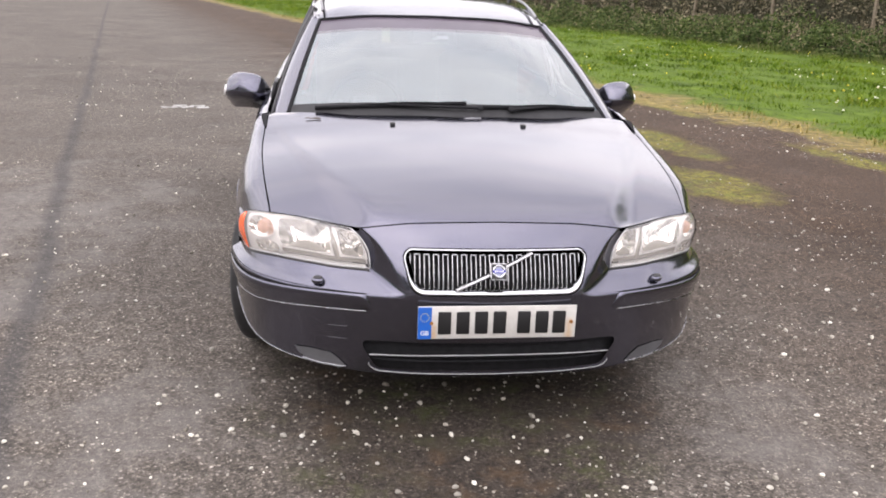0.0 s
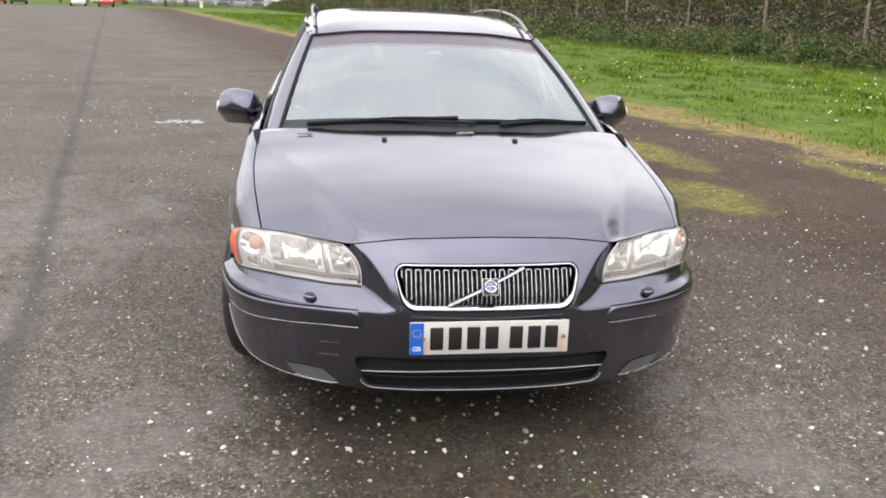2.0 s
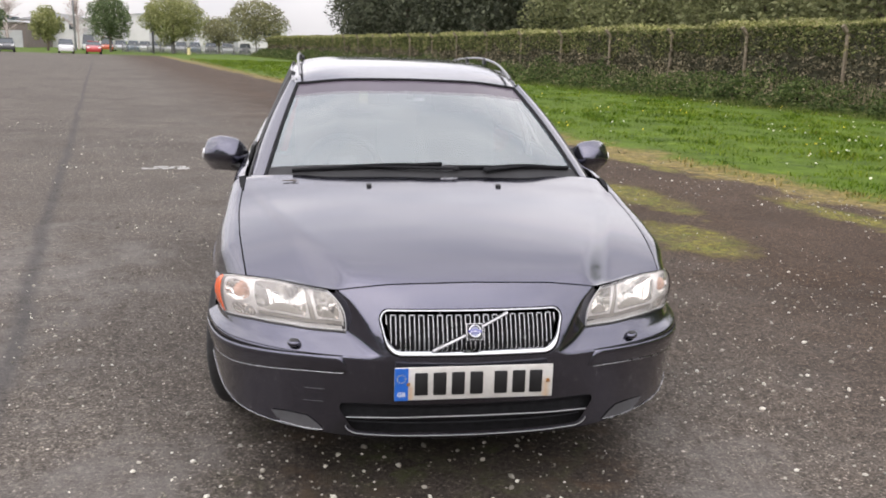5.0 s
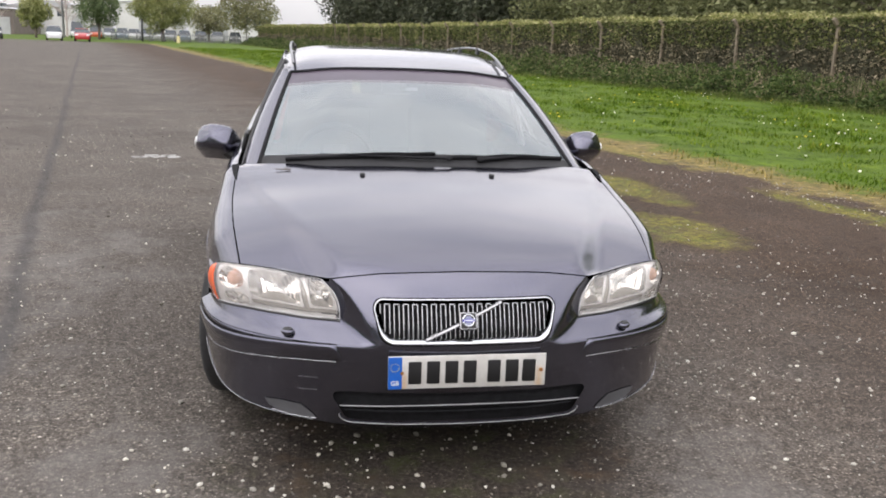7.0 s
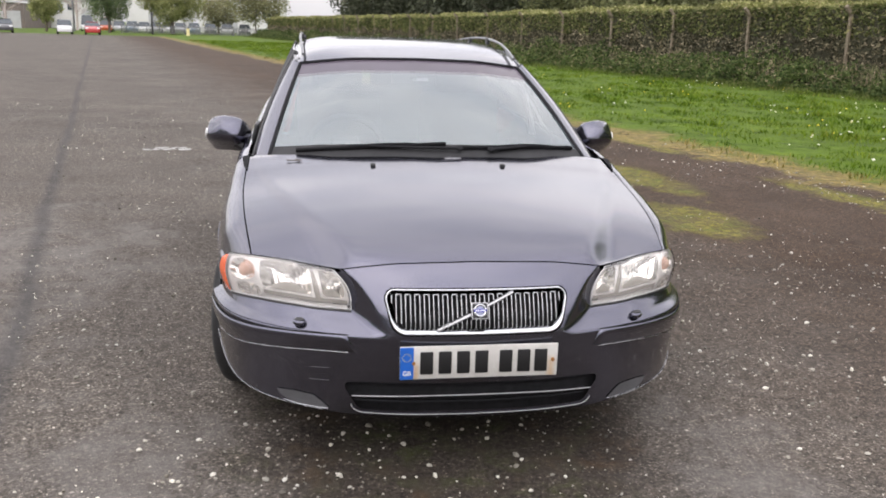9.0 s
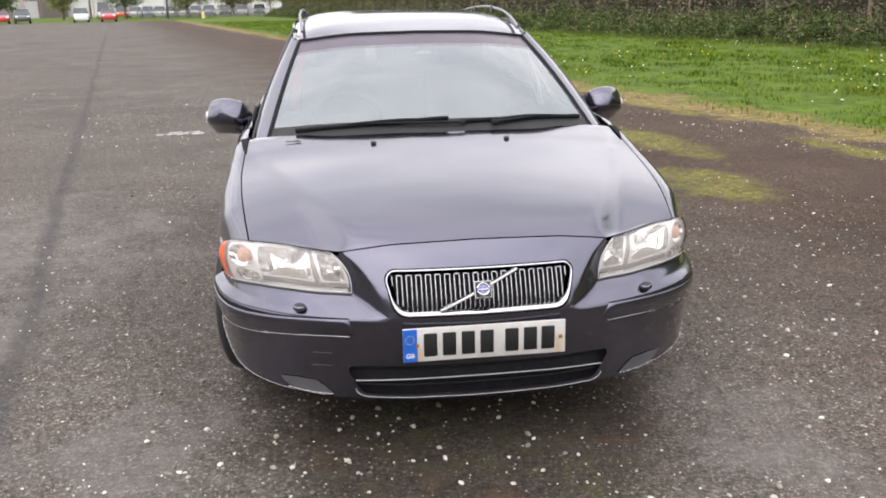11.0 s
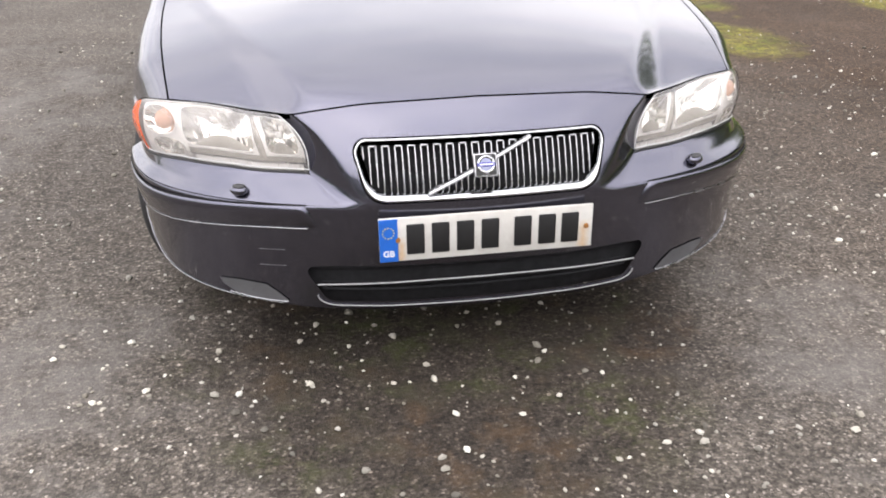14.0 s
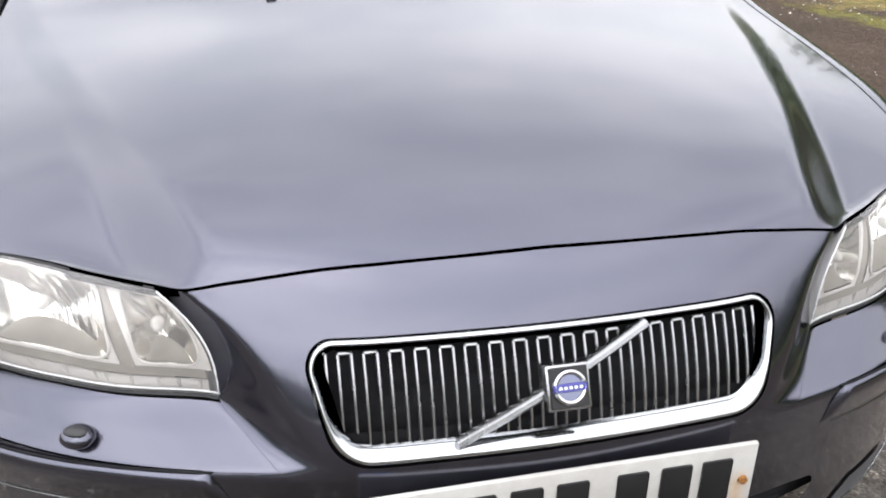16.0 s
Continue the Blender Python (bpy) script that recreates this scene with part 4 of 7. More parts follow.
def screen_at(u, v, out=0.0):
    u, v = np.broadcast_arrays(np.asarray(u, float), np.asarray(v, float))
    xb, xt = np.abs(u) * 0.715, np.abs(u) * 0.585
    B = np.stack([np.sign(u) * xb, screen_base_y(xb), screen_base_z(xb)], -1)
    T = np.stack([np.sign(u) * xt, screen_top_y(xt), screen_top_z(xt)], -1)
    P = B + (T - B) * v[..., None]
    lift = 0.030 * np.sin(np.pi * v) * (1 - 0.35 * np.abs(u) ** 3) + out
    return P + np.stack([0 * u, -0.38 * lift, 0.92 * lift], -1)


U = np.linspace(-1, 1, 60)[None]
ws = panel("windscreen", [screen_at(U, np.linspace(0, 0.80, 36)[:, None])], M["screen"], car, "large windscreen reflecting the pale sky", outward=(0, -0.5, 1), rim=0)
tint = panel("sun_band", [screen_at(U, np.linspace(0.835, 1, 8)[:, None])], M["band"], ws, "purple-grey tinted band", outward=(0, -0.5, 1), rim=0)
fade = panel("sun_band", [screen_at(U, np.linspace(0.80, 0.835, 4)[:, None])], M["band_fade"], ws, "fading lower edge of the tinted band", outward=(0, -0.5, 1), rim=0)
for q in (ws, tint, fade):
    q.visible_shadow = False
edge = [screen_at(u, v, 0.003) for u, v in [(-1, k) for k in np.linspace(0, 1, 24)] + [(k, 1) for k in np.linspace(-1, 1, 30)[1:-1]] + [(1, k) for k in np.linspace(1, 0, 24)]]
part("screen_seal", tube(edge, 0.0095, 6), M["matt"], ws)
panel("screen_border", [screen_at(np.linspace(s * 0.958, s * 1.0, 4)[None], np.linspace(0, 1, 30)[:, None], -0.004) for s in (-1, 1)] + [screen_at(U, np.linspace(-0.02, 0.058, 4)[:, None], -0.004)], M["matt"], ws, outward=(0, -0.5, 1), rim=0)

roof_spine = pch([1.985, 2.3, 2.65, 3.2, 3.9, 4.42], [1.312, 1.372, 1.402, 1.412, 1.392, 1.335])
roof_half = pch([1.98, 2.1, 2.7, 3.6, 4.42], [0.60, 0.605, 0.625, 0.62, 0.585])


def roof_at(u, y):
    hx = roof_half(y)
    x = u * hx
    return np.stack([x + 0 * y, y + 0 * x, roof_spine(y) - 0.014 * u ** 2 - 0.045 * np.abs(u) ** 7], -1)


q = np.linspace(0, 1, 50)[:, None]
ys = screen_top_y(np.abs(U) * 0.585) + 0.012
front_drop = screen_top_z(np.abs(U) * 0.585) + 0.004 - roof_at(U, ys)[..., 2]
R3 = roof_at(U + 0 * q, ys + (4.42 - ys) * q)
R3[..., 2] += front_drop * np.exp(-q / 0.05)
panel("roof", [R3], M["paint"], car, outward=(0, 0, 1), rim=0.015)
panel("headlining", [roof_at(U * 0.97 + 0 * q, ys + 0.02 + (4.38 - ys) * q) - np.array([0, 0, 0.05])], M["lining"], car, outward=(0, 0, -1), rim=0)

belt_x = lambda y: shoulder_x(y) - 0.040


def glass_edge(y, s, v):
    """A point of the side glass plane between the belt (v 0) and the roof (v 1)."""
    lo = np.stack([s * belt_x(y), y, belt_z(y) + 0.005], -1)
    yt = np.clip(y, 2.08, 4.40)
    up = np.stack([s * (roof_half(yt) - 0.022), y, roof_spine(yt) - 0.056], -1)
    bow = 0.008 * np.sin(np.pi * v)
    vv = np.asarray(v, float)[..., None]
    P = lo * (1 - vv) + up * vv
    P[..., 0] += s * bow
    return P


for s in (-1, 1):
    # A pillar from the wing up to the roof
    v = np.linspace(0, 1, 30)
    inner = screen_at(np.full(30, s * 1.012), v * 1.08 - 0.08, 0.001)
    foot, head = np.array([s * 0.797, 1.28, 0.856]), np.array([s * 0.622, 2.165, 1.290])
    outer = foot[None] * (1 - v[:, None]) + head[None] * v[:, None]
    outer[:, 0] += s * 0.016 * np.sin(np.pi * v)
    outer[:, 2] += 0.014 * np.sin(np.pi * v)
    k = np.linspace(0, 1, 8)[None, :, None]
    G = inner[:, None] * (1 - k) + outer[:, None] * k
    G[..., 0] += s * 0.012 * np.sin(np.pi * k[..., 0])
    G[..., 2] += 0.010 * np.sin(np.pi * k[..., 0])
    panel("windscreen_pillar", [G], M["paint"], car, outward=(s, -0.5, 0.8), rim=0.012)
    part("pillar_seal", tube(outer + np.array([s * 0.004, 0.004, 0]), 0.007, 6), M["black"], car)
    # cant rail along the roof edge
    y = np.linspace(2.12, 4.40, 40)
    k = np.linspace(0, 1, 8)[None, :, None]
    top = roof_at(np.full(40, s * 1.0), y)
    low = glass_edge(y, s, 1.0)
    low[:, 0] += s * 0.016
    G = top[:, None] * (1 - k) + low[:, None] * k
    G[..., 0] += s * 0.012 * np.sin(np.pi * k[..., 0])
    panel("cant_rail", [G], M["paint"], car, outward=(s, 0, 0.5), rim=0.01)
    # side windows
    for y0, y1, lean0, lean1 in ((1.50, 2.33, 0.66, 0.0), (2.40, 3.24, 0.0, 0.02), (3.30, 4.25, 0.02, -0.12)):
        vv = np.linspace(0.02, 0.98, 14)[:, None]
        a0, a1 = y0 + lean0 * vv, y1 + lean1 * vv
        qq = np.linspace(0, 1, 20)[None]
        Y = a0 + (a1 - a0) * qq
        gl = panel("side_window", [glass_edge(Y, s, vv + 0 * qq)], M["glass"], car, outward=(s, 0, 0.3), rim=0)
        gl.visible_shadow = False
        rimpts = [glass_edge(np.array(yy), s, np.array(v_)) for yy, v_ in [(y0 + lean0 * t, 0.02 + 0.96 * t) for t in np.linspace(0, 1, 10)] + [(y1 + lean1 * t, 0.02 + 0.96 * t) for t in np.linspace(1, 0, 10)] + [(y0, 0.02)]]
        part("window_seal", tube(rimpts, 0.011, 6), M["black"], gl)
    for yb, yt in ((2.365, 2.345), (3.27, 3.27), (4.30, 4.17)):
        pts = [glass_edge(np.array(yb + (yt - yb) * t), s, np.array(t)) for t in np.linspace(0, 1, 8)]
        part("door_pillar", tube(pts, 0.035, 8), M["black"], car)
    # roof rail
    rx = lambda y: s * (roof_half(y) - 0.035)
    ry = np.concatenate([np.linspace(2.13, 2.7, 18), np.linspace(2.8, 3.75, 12), np.linspace(3.8, 4.3, 14)])
    lift = 0.004 + 0.032 * np.clip((ry - 2.13) / 0.85, 0, 1) ** 0.75 * (1 - smooth(3.8, 4.3, ry))
    pts = [(rx(yy), yy, float(roof_spine(yy)) - 0.026 + float(l)) for yy, l in zip(ry, lift)]
    rail = part("roof_rail", tube(pts, 0.0075, 10, 0.9), M["rail"], car, "dark grey arched roof rail")
    fin = np.array([pts[:9], [(p_[0], p_[1], float(roof_spine(p_[1])) - 0.034) for p_ in pts[:9]]])
    panel("rail_foot", [fin], M["rail"], rail, outward=(s, 0, 0), rim=0.006)
    for yy in (2.95, 3.55, 4.0):
        w = bmesh.new()
        add_box(w, (0.02, 0.07, 0.045), (rx(yy), yy, float(roof_spine(yy)) - 0.005), (0, 0, 0), 0.01, 2)
        part("rail_foot", w, M["black"], rail)

# tail: tailgate, rear window, lamps, bumper
yy = np.linspace(0, 1, 14)[:, None]
uu = np.linspace(-1, 1, 30)[None]
tail = np.stack([uu * (0.575 + 0.13 * yy), 4.43 + 0.13 * yy + 0 * uu - 0.05 * np.abs(uu) ** 3, 1.325 - 0.36 * yy + 0 * uu], -1)
rw = panel("rear_window", [tail], M["glass"], car, outward=(0, 1, 0.3), rim=0)
rw.visible_shadow = False
tail = np.stack([uu * (0.705 + 0.03 * yy), 4.565 + 0.05 * yy + 0 * uu - 0.07 * np.abs(uu) ** 3, 0.96 - 0.36 * yy + 0 * uu], -1)
panel("tailgate", [tail], M["paint"], car, outward=(0, 1, 0.1))
w = bmesh.new()
add_box(w, (1.66, 0.22, 0.34), (0, 4.55, 0.44), (0, 0, 0), 0.08, 5)
part("rear_bumper", w, M["paint"], car)
for s in (-1, 1):
    w = bmesh.new()
    add_box(w, (0.09, 0.14, 0.50), (s * 0.700, 4.50, 0.87), (-12, -s * 12, 0), 0.03, 3)
    part("tail_lamp", w, plain("red_tail_lamp", (0.35, 0.01, 0.01), 0.2, 0, 0.1, 40, Coat_Weight=1.0), car, "tall red tail lamp")

# ---- door mirrors ----
for s in (-1, 1):
    ring_n, seg = 14, 28
    verts = []
    for i in range(ring_n + 1):
        t = i / ring_n
        yk = -0.085 + 0.15 * t
        grow = max(0.0, 1 - (1 - min(1, t / 0.50)) ** 4.0) ** 0.40
        for k in range(seg):
            a = 2 * math.pi * k / seg
            c, sn = math.cos(a), math.sin(a)
            q_ = (abs(c) ** 4.2 + abs(sn) ** 4.2) ** (-1 / 4.2)
            px = 0.104 * q_ * c * grow
            pz = (0.066 - 0.006 * (c if c > 0 else 0)) * q_ * sn * grow + 0.004 * c
            verts.append((s * px, yk + 0.045 * (px / 0.098) ** 2 * (1 if px > 0 else 0.3), pz))
    faces = [(i * seg + k, i * seg + (k + 1) % seg, (i + 1) * seg + (k + 1) % seg, (i + 1) * seg + k) for i in range(ring_n) for k in range(seg)]
    faces.append([ring_n * seg + k for k in range(seg)])
    hub = mesh_object("door_mirror", verts, faces, M["paint"], car, "body-coloured door mirror with clear repeater")
    b = bmesh.new()
    b.from_mesh(hub.data)
    bmesh.ops.recalc_face_normals(b, faces=b.faces)
    b.to_mesh(hub.data)
    b.free()
    hub.data.set_sharp_from_angle(angle=radians(40))
    hub.matrix_basis = pose(s * 0.945, 1.775, 0.945, -33, 0, s * 16)
    w = bmesh.new()
    add_box(w, (0.165, 0.008, 0.095), (0, 0.068, 0), (0, 0, 0), 0.02, 3)
    part("mirror_glass", w, M["mirror"], hub)
    w = bmesh.new()
    add_box(w, (0.020, 0.062, 0.034), (s * 0.0945, -0.006, -0.012), (0, s * 10, s * -24), 0.007, 3)
    part("repeater_lamp", w, M["white"], hub, "clear indicator repeater")
    w = tube([(s * -0.05, 0.02, -0.05), (s * -0.09, 0.03, -0.065), (s * -0.135, 0.04, -0.07)], 0.03, 10, 0.7)
    part("mirror_arm", w, M["black"], hub)
    w = bmesh.new()
    add_box(w, (0.02, 0.17, 0.10), (s * 0.80, 1.70, 0.955), (0, s * -14, 0), 0.008, 2)
    part("mirror_base", w, M["black"], car)

for s in (-1, 1):
    q = np.linspace(0, 1, 16)[:, None]
    k = np.linspace(0, 1, 4)[None]
    y = 1.06 + 0.20 * q + 0 * k
    x = bonnet_side(y) - 0.003 + (0.004 + 0.024 * np.sin(math.pi * np.clip(q * 0.62, 0, 1))) * k
    z = bonnet_z(np.minimum(x, 0.803), np.minimum(y, 1.2)) + 0.0065 - 0.004 * k
    panel("bonnet_hinge_gap", [np.stack([s * x, y, z], -1)], M["dark"], car, "dark gap at the bonnet's rear corner", outward=(0, 0, 1), rim=0.003)

# ---- wipers, cowl, washer nozzles ----
cu = np.linspace(-1, 1, 50)
cowl = [screen_at(cu, -0.02 + (0.092 + 0.018 * (1 - cu ** 2)) * k, 0.004) for k in np.linspace(0, 1, 8)]
panel("scuttle_panel", [np.array(cowl)], plain("dark_scuttle_plastic", (0.022, 0.022, 0.024), 0.75, 0, 0.15, 40), car, outward=(0, -0.4, 1), rim=0.006)


def wiper(pts_uv, arm_uv, name="wiper"):
    blade = [screen_at(u, v, 0.016) for u, v in pts_uv]
    ob = part(name, tube(blade, 0.0075, 6, 1.1), M["matt"], car, "black wiper resting along the windscreen foot")
    mid_ = len(blade) // 2
    part("blade_bridge", tube([screen_at(u, v, 0.022) for u, v in pts_uv[mid_ - 2:mid_ + 3]], 0.008, 6, 1.0, taper=[0.5, 0.9, 1.0, 0.9, 0.5]), M["matt"], ob)
    part("wiper_rubber", tube([screen_at(u, v, 0.005) for u, v in pts_uv], 0.0035, 5, 1.4), M["matt"], ob)
    part("wiper_arm", tube([screen_at(u, v, 0.020) for u, v in arm_uv], 0.0072, 8, 0.7, taper=list(np.linspace(1.5, 0.8, len(arm_uv)))), M["matt"], ob)
    w = bmesh.new()
    hub_ = screen_at(*arm_uv[0], 0.02)
    add_ball(w, (0.034, 0.034, 0.018), hub_, (25, 0, 0), 16, 10)
    part("wiper_hub", w, M["matt"], ob)


L = lambda a, b, n=10: [(a[0] + (b[0] - a[0]) * t, a[1] + (b[1] - a[1]) * t) for t in np.linspace(0, 1, n)]
wiper(L((-0.84, 0.026), (0.08, 0.080)), L((0.16, 0.038), (-0.40, 0.048)))
wiper(L((0.18, 0.052), (0.95, 0.066)), L((0.36, 0.030), (0.66, 0.062)))
for s in (-1, 1):
    z = float(bonnet_z(0.277, 0.984))
    w = bmesh.new()
    add_box(w, (0.022, 0.022, 0.014), (s * 0.277, 0.984, z + 0.004), (8, 0, 0), 0.005, 2)
    part("washer_jet", w, M["black"], car)

# ---- what shows through the windscreen ----
G = np.stack([np.stack([np.linspace(-0.70, 0.70, 30), np.full(30, y) + 0.12 * np.linspace(-1, 1, 30) ** 2, np.full(30, z)], -1) for y, z in ((1.05, 0.885), (1.2, 0.895), (1.4, 0.905), (1.55, 0.90), (1.62, 0.86), (1.64, 0.6))])
panel("dashboard", [G], M["dash"], car, "dark grey dashboard top", outward=(0, 0, 1), rim=0)
for x in (-0.36, 0.36):
    w = bmesh.new()
    add_box(w, (0.50, 0.52, 0.16), (x, 2.30, 0.46), (4, 0, 0), 0.05, 4)
    seat = part("front_seat", w, M["cloth"], car, "charcoal cloth front seat")
    w = bmesh.new()
    add_box(w, (0.48, 0.16, 0.66), (x, 2.60, 0.78), (-16, 0, 0), 0.06, 5)
    part("backrest", w, M["cloth"], seat)
    w = bmesh.new()
    add_box(w, (0.27, 0.10, 0.19), (x, 2.72, 1.19), (-14, 0, 0), 0.045, 5)
    part("headrest", w, M["cloth"], seat)
    for dx in (-0.06, 0.06):
        part("headrest_post", tube([(x + dx, 2.69, 1.07), (x + dx, 2.70, 1.13)], 0.007, 6), M["satin"], seat)
w = bmesh.new()
add_box(w, (1.25, 0.2, 0.62), (0, 3.35, 0.78), (-16, 0, 0), 0.06, 4)
bench = part("rear_seat", w, M["cloth"], car, "charcoal cloth rear bench")
for x in (-0.4, 0.0, 0.4):
    w = bmesh.new()
    add_box(w, (0.25, 0.09, 0.15), (x, 3.46, 1.14), (-14, 0, 0), 0.04, 4)
    part("headrest", w, M["cloth"], bench)
t = np.linspace(0, 2 * math.pi, 41)
wheel_pts = [Vector((-0.36 + 0.185 * math.cos(a), 1.80 + 0.185 * math.sin(a) * -0.42, 0.87 + 0.185 * math.sin(a) * 0.9)) for a in t]
sw = part("steering_wheel", tube(wheel_pts, 0.016, 8), M["black"], car, "black steering wheel")
w = bmesh.new()
add_box(w, (0.15, 0.07, 0.13), (-0.36, 1.80, 0.87), (-25, 0, 0), 0.03, 3)
part("steering_hub", w, M["black"], sw)
w = bmesh.new()
add_box(w, (0.23, 0.03, 0.07), (0.0, 1.98, 1.215), (12, 0, 0), 0.014, 3)
rm = part("rear_view_mirror", w, M["dash"], car, "interior mirror behind the windscreen")
w = bmesh.new()
add_box(w, (0.03, 0.03, 0.08), (0.0, 1.975, 1.245), (-20, 0, 0), 0.006, 2)
part("mirror_stalk", w, M["black"], rm)
w = bmesh.new()
add_box(w, (0.085, 0.004, 0.022), (0.035, 1.962, 1.212), (-30, 0, 0), 0.002, 1)
part("screen_sticker", w, M["white"], rm, "small white strip")

for s in (-1, 1):
    # pale trim on the pillars between the doors, seen through the windscreen
    q = np.linspace(0, 1, 14)[:, None]
    k = np.linspace(-0.5, 0.5, 6)[None]
    y = 2.36 - 0.03 * q + 0.13 * k * (1 - 0.25 * q)
    z = 0.88 + 0.43 * q + 0 * k
    x = s * (0.785 - 0.155 * q + 0.018 * np.sin(math.pi * q) - 0.03 + 0 * k)
    panel("pillar_trim", [np.stack([x, y, z], -1)], M["lining"], car, "pale grey inner pillar trim", outward=(-s, 0, 0), rim=0.012)


# a dead twig lying on the bonnet by the screen
bark_brown = plain("dead_bark", (0.09, 0.07, 0.055), 0.9, 0, 0.3, 200)
tx, ty = -0.600, 1.09
zt = lambda x, y: float(bonnet_z(np.array(x), np.array(y))) + 0.004
twig = tagged(empty("fallen_twig", (tx, ty + CAR_Y, zt(tx, ty))), "short dead twig lying on the blue bonnet", "twig")
part("stem", tube([(-0.030, 0.006, 0.002), (0.0, 0.0, 0.001), (0.034, -0.010, 0.002)], 0.0022, 6), bark_brown, twig)
part("side_shoot", tube([(0.0, 0.0, 0.002), (0.014, 0.008, 0.005), (0.026, 0.014, 0.004)], 0.0016, 6), bark_brown, twig)


# ---- ground: worn tarmac with moss and a grass verge, one sheet to the horizon ----
def grass_edge(y):
    return 7.35 - 0.245 * y + (np.maximum(y - 50, 0)) * 0.03


def hedge_line(y):
    return 21.6 - 0.24 * y


def ground_material():
    m, n, l, b = nodes_of("worn_tarmac_and_verge")
    tc = n.new("ShaderNodeTexCoord")
    co = tc.outputs["Object"]
    sep = n.new("ShaderNodeSeparateXYZ")
    l.new(co, sep.inputs[0])
    x, y = sep.outputs[0], sep.outputs[1]
    big = noise_tex(n, l, 0.35, 5, 0.6, co)
    mid = noise_tex(n, l, 2.3, 6, 0.62, co)
    fine = noise_tex(n, l, 70.0, 3, 0.6, co)
    grit = noise_tex(n, l, 210.0, 2, 0.7, co)
    vor = n.new("ShaderNodeTexVoronoi")
    vor.inputs["Scale"].default_value = 150.0
    l.new(co, vor.inputs["Vector"])
    cell = n.new("ShaderNodeSeparateXYZ")
    l.new(vor.outputs["Color"], cell.inputs[0])
    chip = ramp(n, l, cell.outputs[0], [(0.0, (0.052, 0.048, 0.044)), (0.4, (0.082, 0.077, 0.070)), (0.72, (0.108, 0.101, 0.092)), (0.93, (0.145, 0.136, 0.125)), (1.0, (0.29, 0.275, 0.26))])
    tar = mixed(n, l, 1.0, chip, ramp(n, l, grit, [(0.3, (0.72, 0.71, 0.70)), (0.5, (0.98, 0.98, 0.98)), (0.72, (1.32, 1.30, 1.28))]), "MULTIPLY")
    # small pale stones pressed into the binder
    bed = n.new("ShaderNodeTexVoronoi")
    bed.inputs["Scale"].default_value = 38.0
    l.new(co, bed.inputs["Vector"])
    bsep = n.new("ShaderNodeSeparateXYZ")
    l.new(bed.outputs["Color"], bsep.inputs[0])
    inside = math_node(n, l, "LESS_THAN", math_node(n, l, "ADD", bed.outputs["Distance"], math_node(n, l, "MULTIPLY_ADD", fine, 0.3, -0.15)), math_node(n, l, "MULTIPLY_ADD", bsep.outputs[1], 0.22, 0.05))
    pale = math_node(n, l, "MULTIPLY", inside, math_node(n, l, "GREATER_THAN", bsep.outputs[0], 0.88))
    tar = mixed(n, l, math_node(n, l, "MULTIPLY", pale, 0.75), tar, ramp(n, l, bsep.outputs[2], [(0.0, (0.17, 0.15, 0.13)), (0.7, (0.33, 0.31, 0.285)), (1.0, (0.55, 0.53, 0.50))]))
    mott = noise_tex(n, l, 17.0, 6, 0.72, co)
    tar = mixed(n, l, 1.0, tar, ramp(n, l, mott, [(0.34, (0.66, 0.65, 0.63)), (0.5, (0.97, 0.97, 0.97)), (0.68, (1.34, 1.33, 1.30))]), "MULTIPLY")
    speckle = noise_tex(n, l, 52.0, 2, 0.6, co)
    tar = mixed(n, l, 1.0, tar, ramp(n, l, speckle, [(0.36, (0.66, 0.65, 0.64)), (0.5, (0.98, 0.98, 0.98)), (0.64, (1.38, 1.37, 1.35))]), "MULTIPLY")
    tone = ramp(n, l, mid, [(0.3, (0.91, 0.90, 0.89)), (0.7, (1.05, 1.04, 1.03))])
    tar = mixed(n, l, 1.0, tar, tone, "MULTIPLY")
    tone2 = ramp(n, l, big, [(0.35, (0.88, 0.87, 0.85)), (0.65, (1.14, 1.13, 1.11))])
    patchy = ramp(n, l, noise_tex(n, l, 1.1, 3, 0.5, co), [(0.35, (0.90, 0.89, 0.88)), (0.65, (1.13, 1.13, 1.12))])
    tar = mixed(n, l, 1.0, tar, patchy, "MULTIPLY")
    tar = mixed(n, l, 1.0, tar, tone2, "MULTIPLY")
    tar = mixed(n, l, 1.0, tar, (1.01, 0.97, 0.955), "MULTIPLY")
    # pale dusty patches where the binder is worn smooth
    def worn(x0, y0, rx, ry):
        ex = math_node(n, l, "DIVIDE", math_node(n, l, "ADD", x, -x0), rx)
        ey = math_node(n, l, "DIVIDE", math_node(n, l, "ADD", y, -y0), ry)
        d2 = math_node(n, l, "ADD", math_node(n, l, "MULTIPLY", ex, ex), math_node(n, l, "MULTIPLY", ey, ey))
        return math_node(n, l, "MAXIMUM", math_node(n, l, "SUBTRACT", 1.0, d2), 0.0)

    bare = math_node(n, l, "MAXIMUM", math_node(n, l, "MULTIPLY", worn(0.96, 2.70, 0.42, 0.78), 0.85), math_node(n, l, "MAXIMUM", math_node(n, l, "MULTIPLY", worn(-1.20, 2.70, 0.55, 0.80), 0.9), worn(-2.4, 5.2, 1.2, 2.6)))
    bare = math_node(n, l, "ADD", math_node(n, l, "MULTIPLY", bare, 0.55), math_node(n, l, "MULTIPLY_ADD", noise_tex(n, l, 2.1, 8, 0.72, co), 2.8, -1.50))
    bare = ramp(n, l, bare, [(0.05, (0, 0, 0)), (0.60, (0.85, 0.85, 0.85))])
    dusty = mixed(n, l, 0.74, tar, ramp(n, l, mott, [(0.3, (0.125, 0.114, 0.106)), (0.7, (0.200, 0.186, 0.174))]))
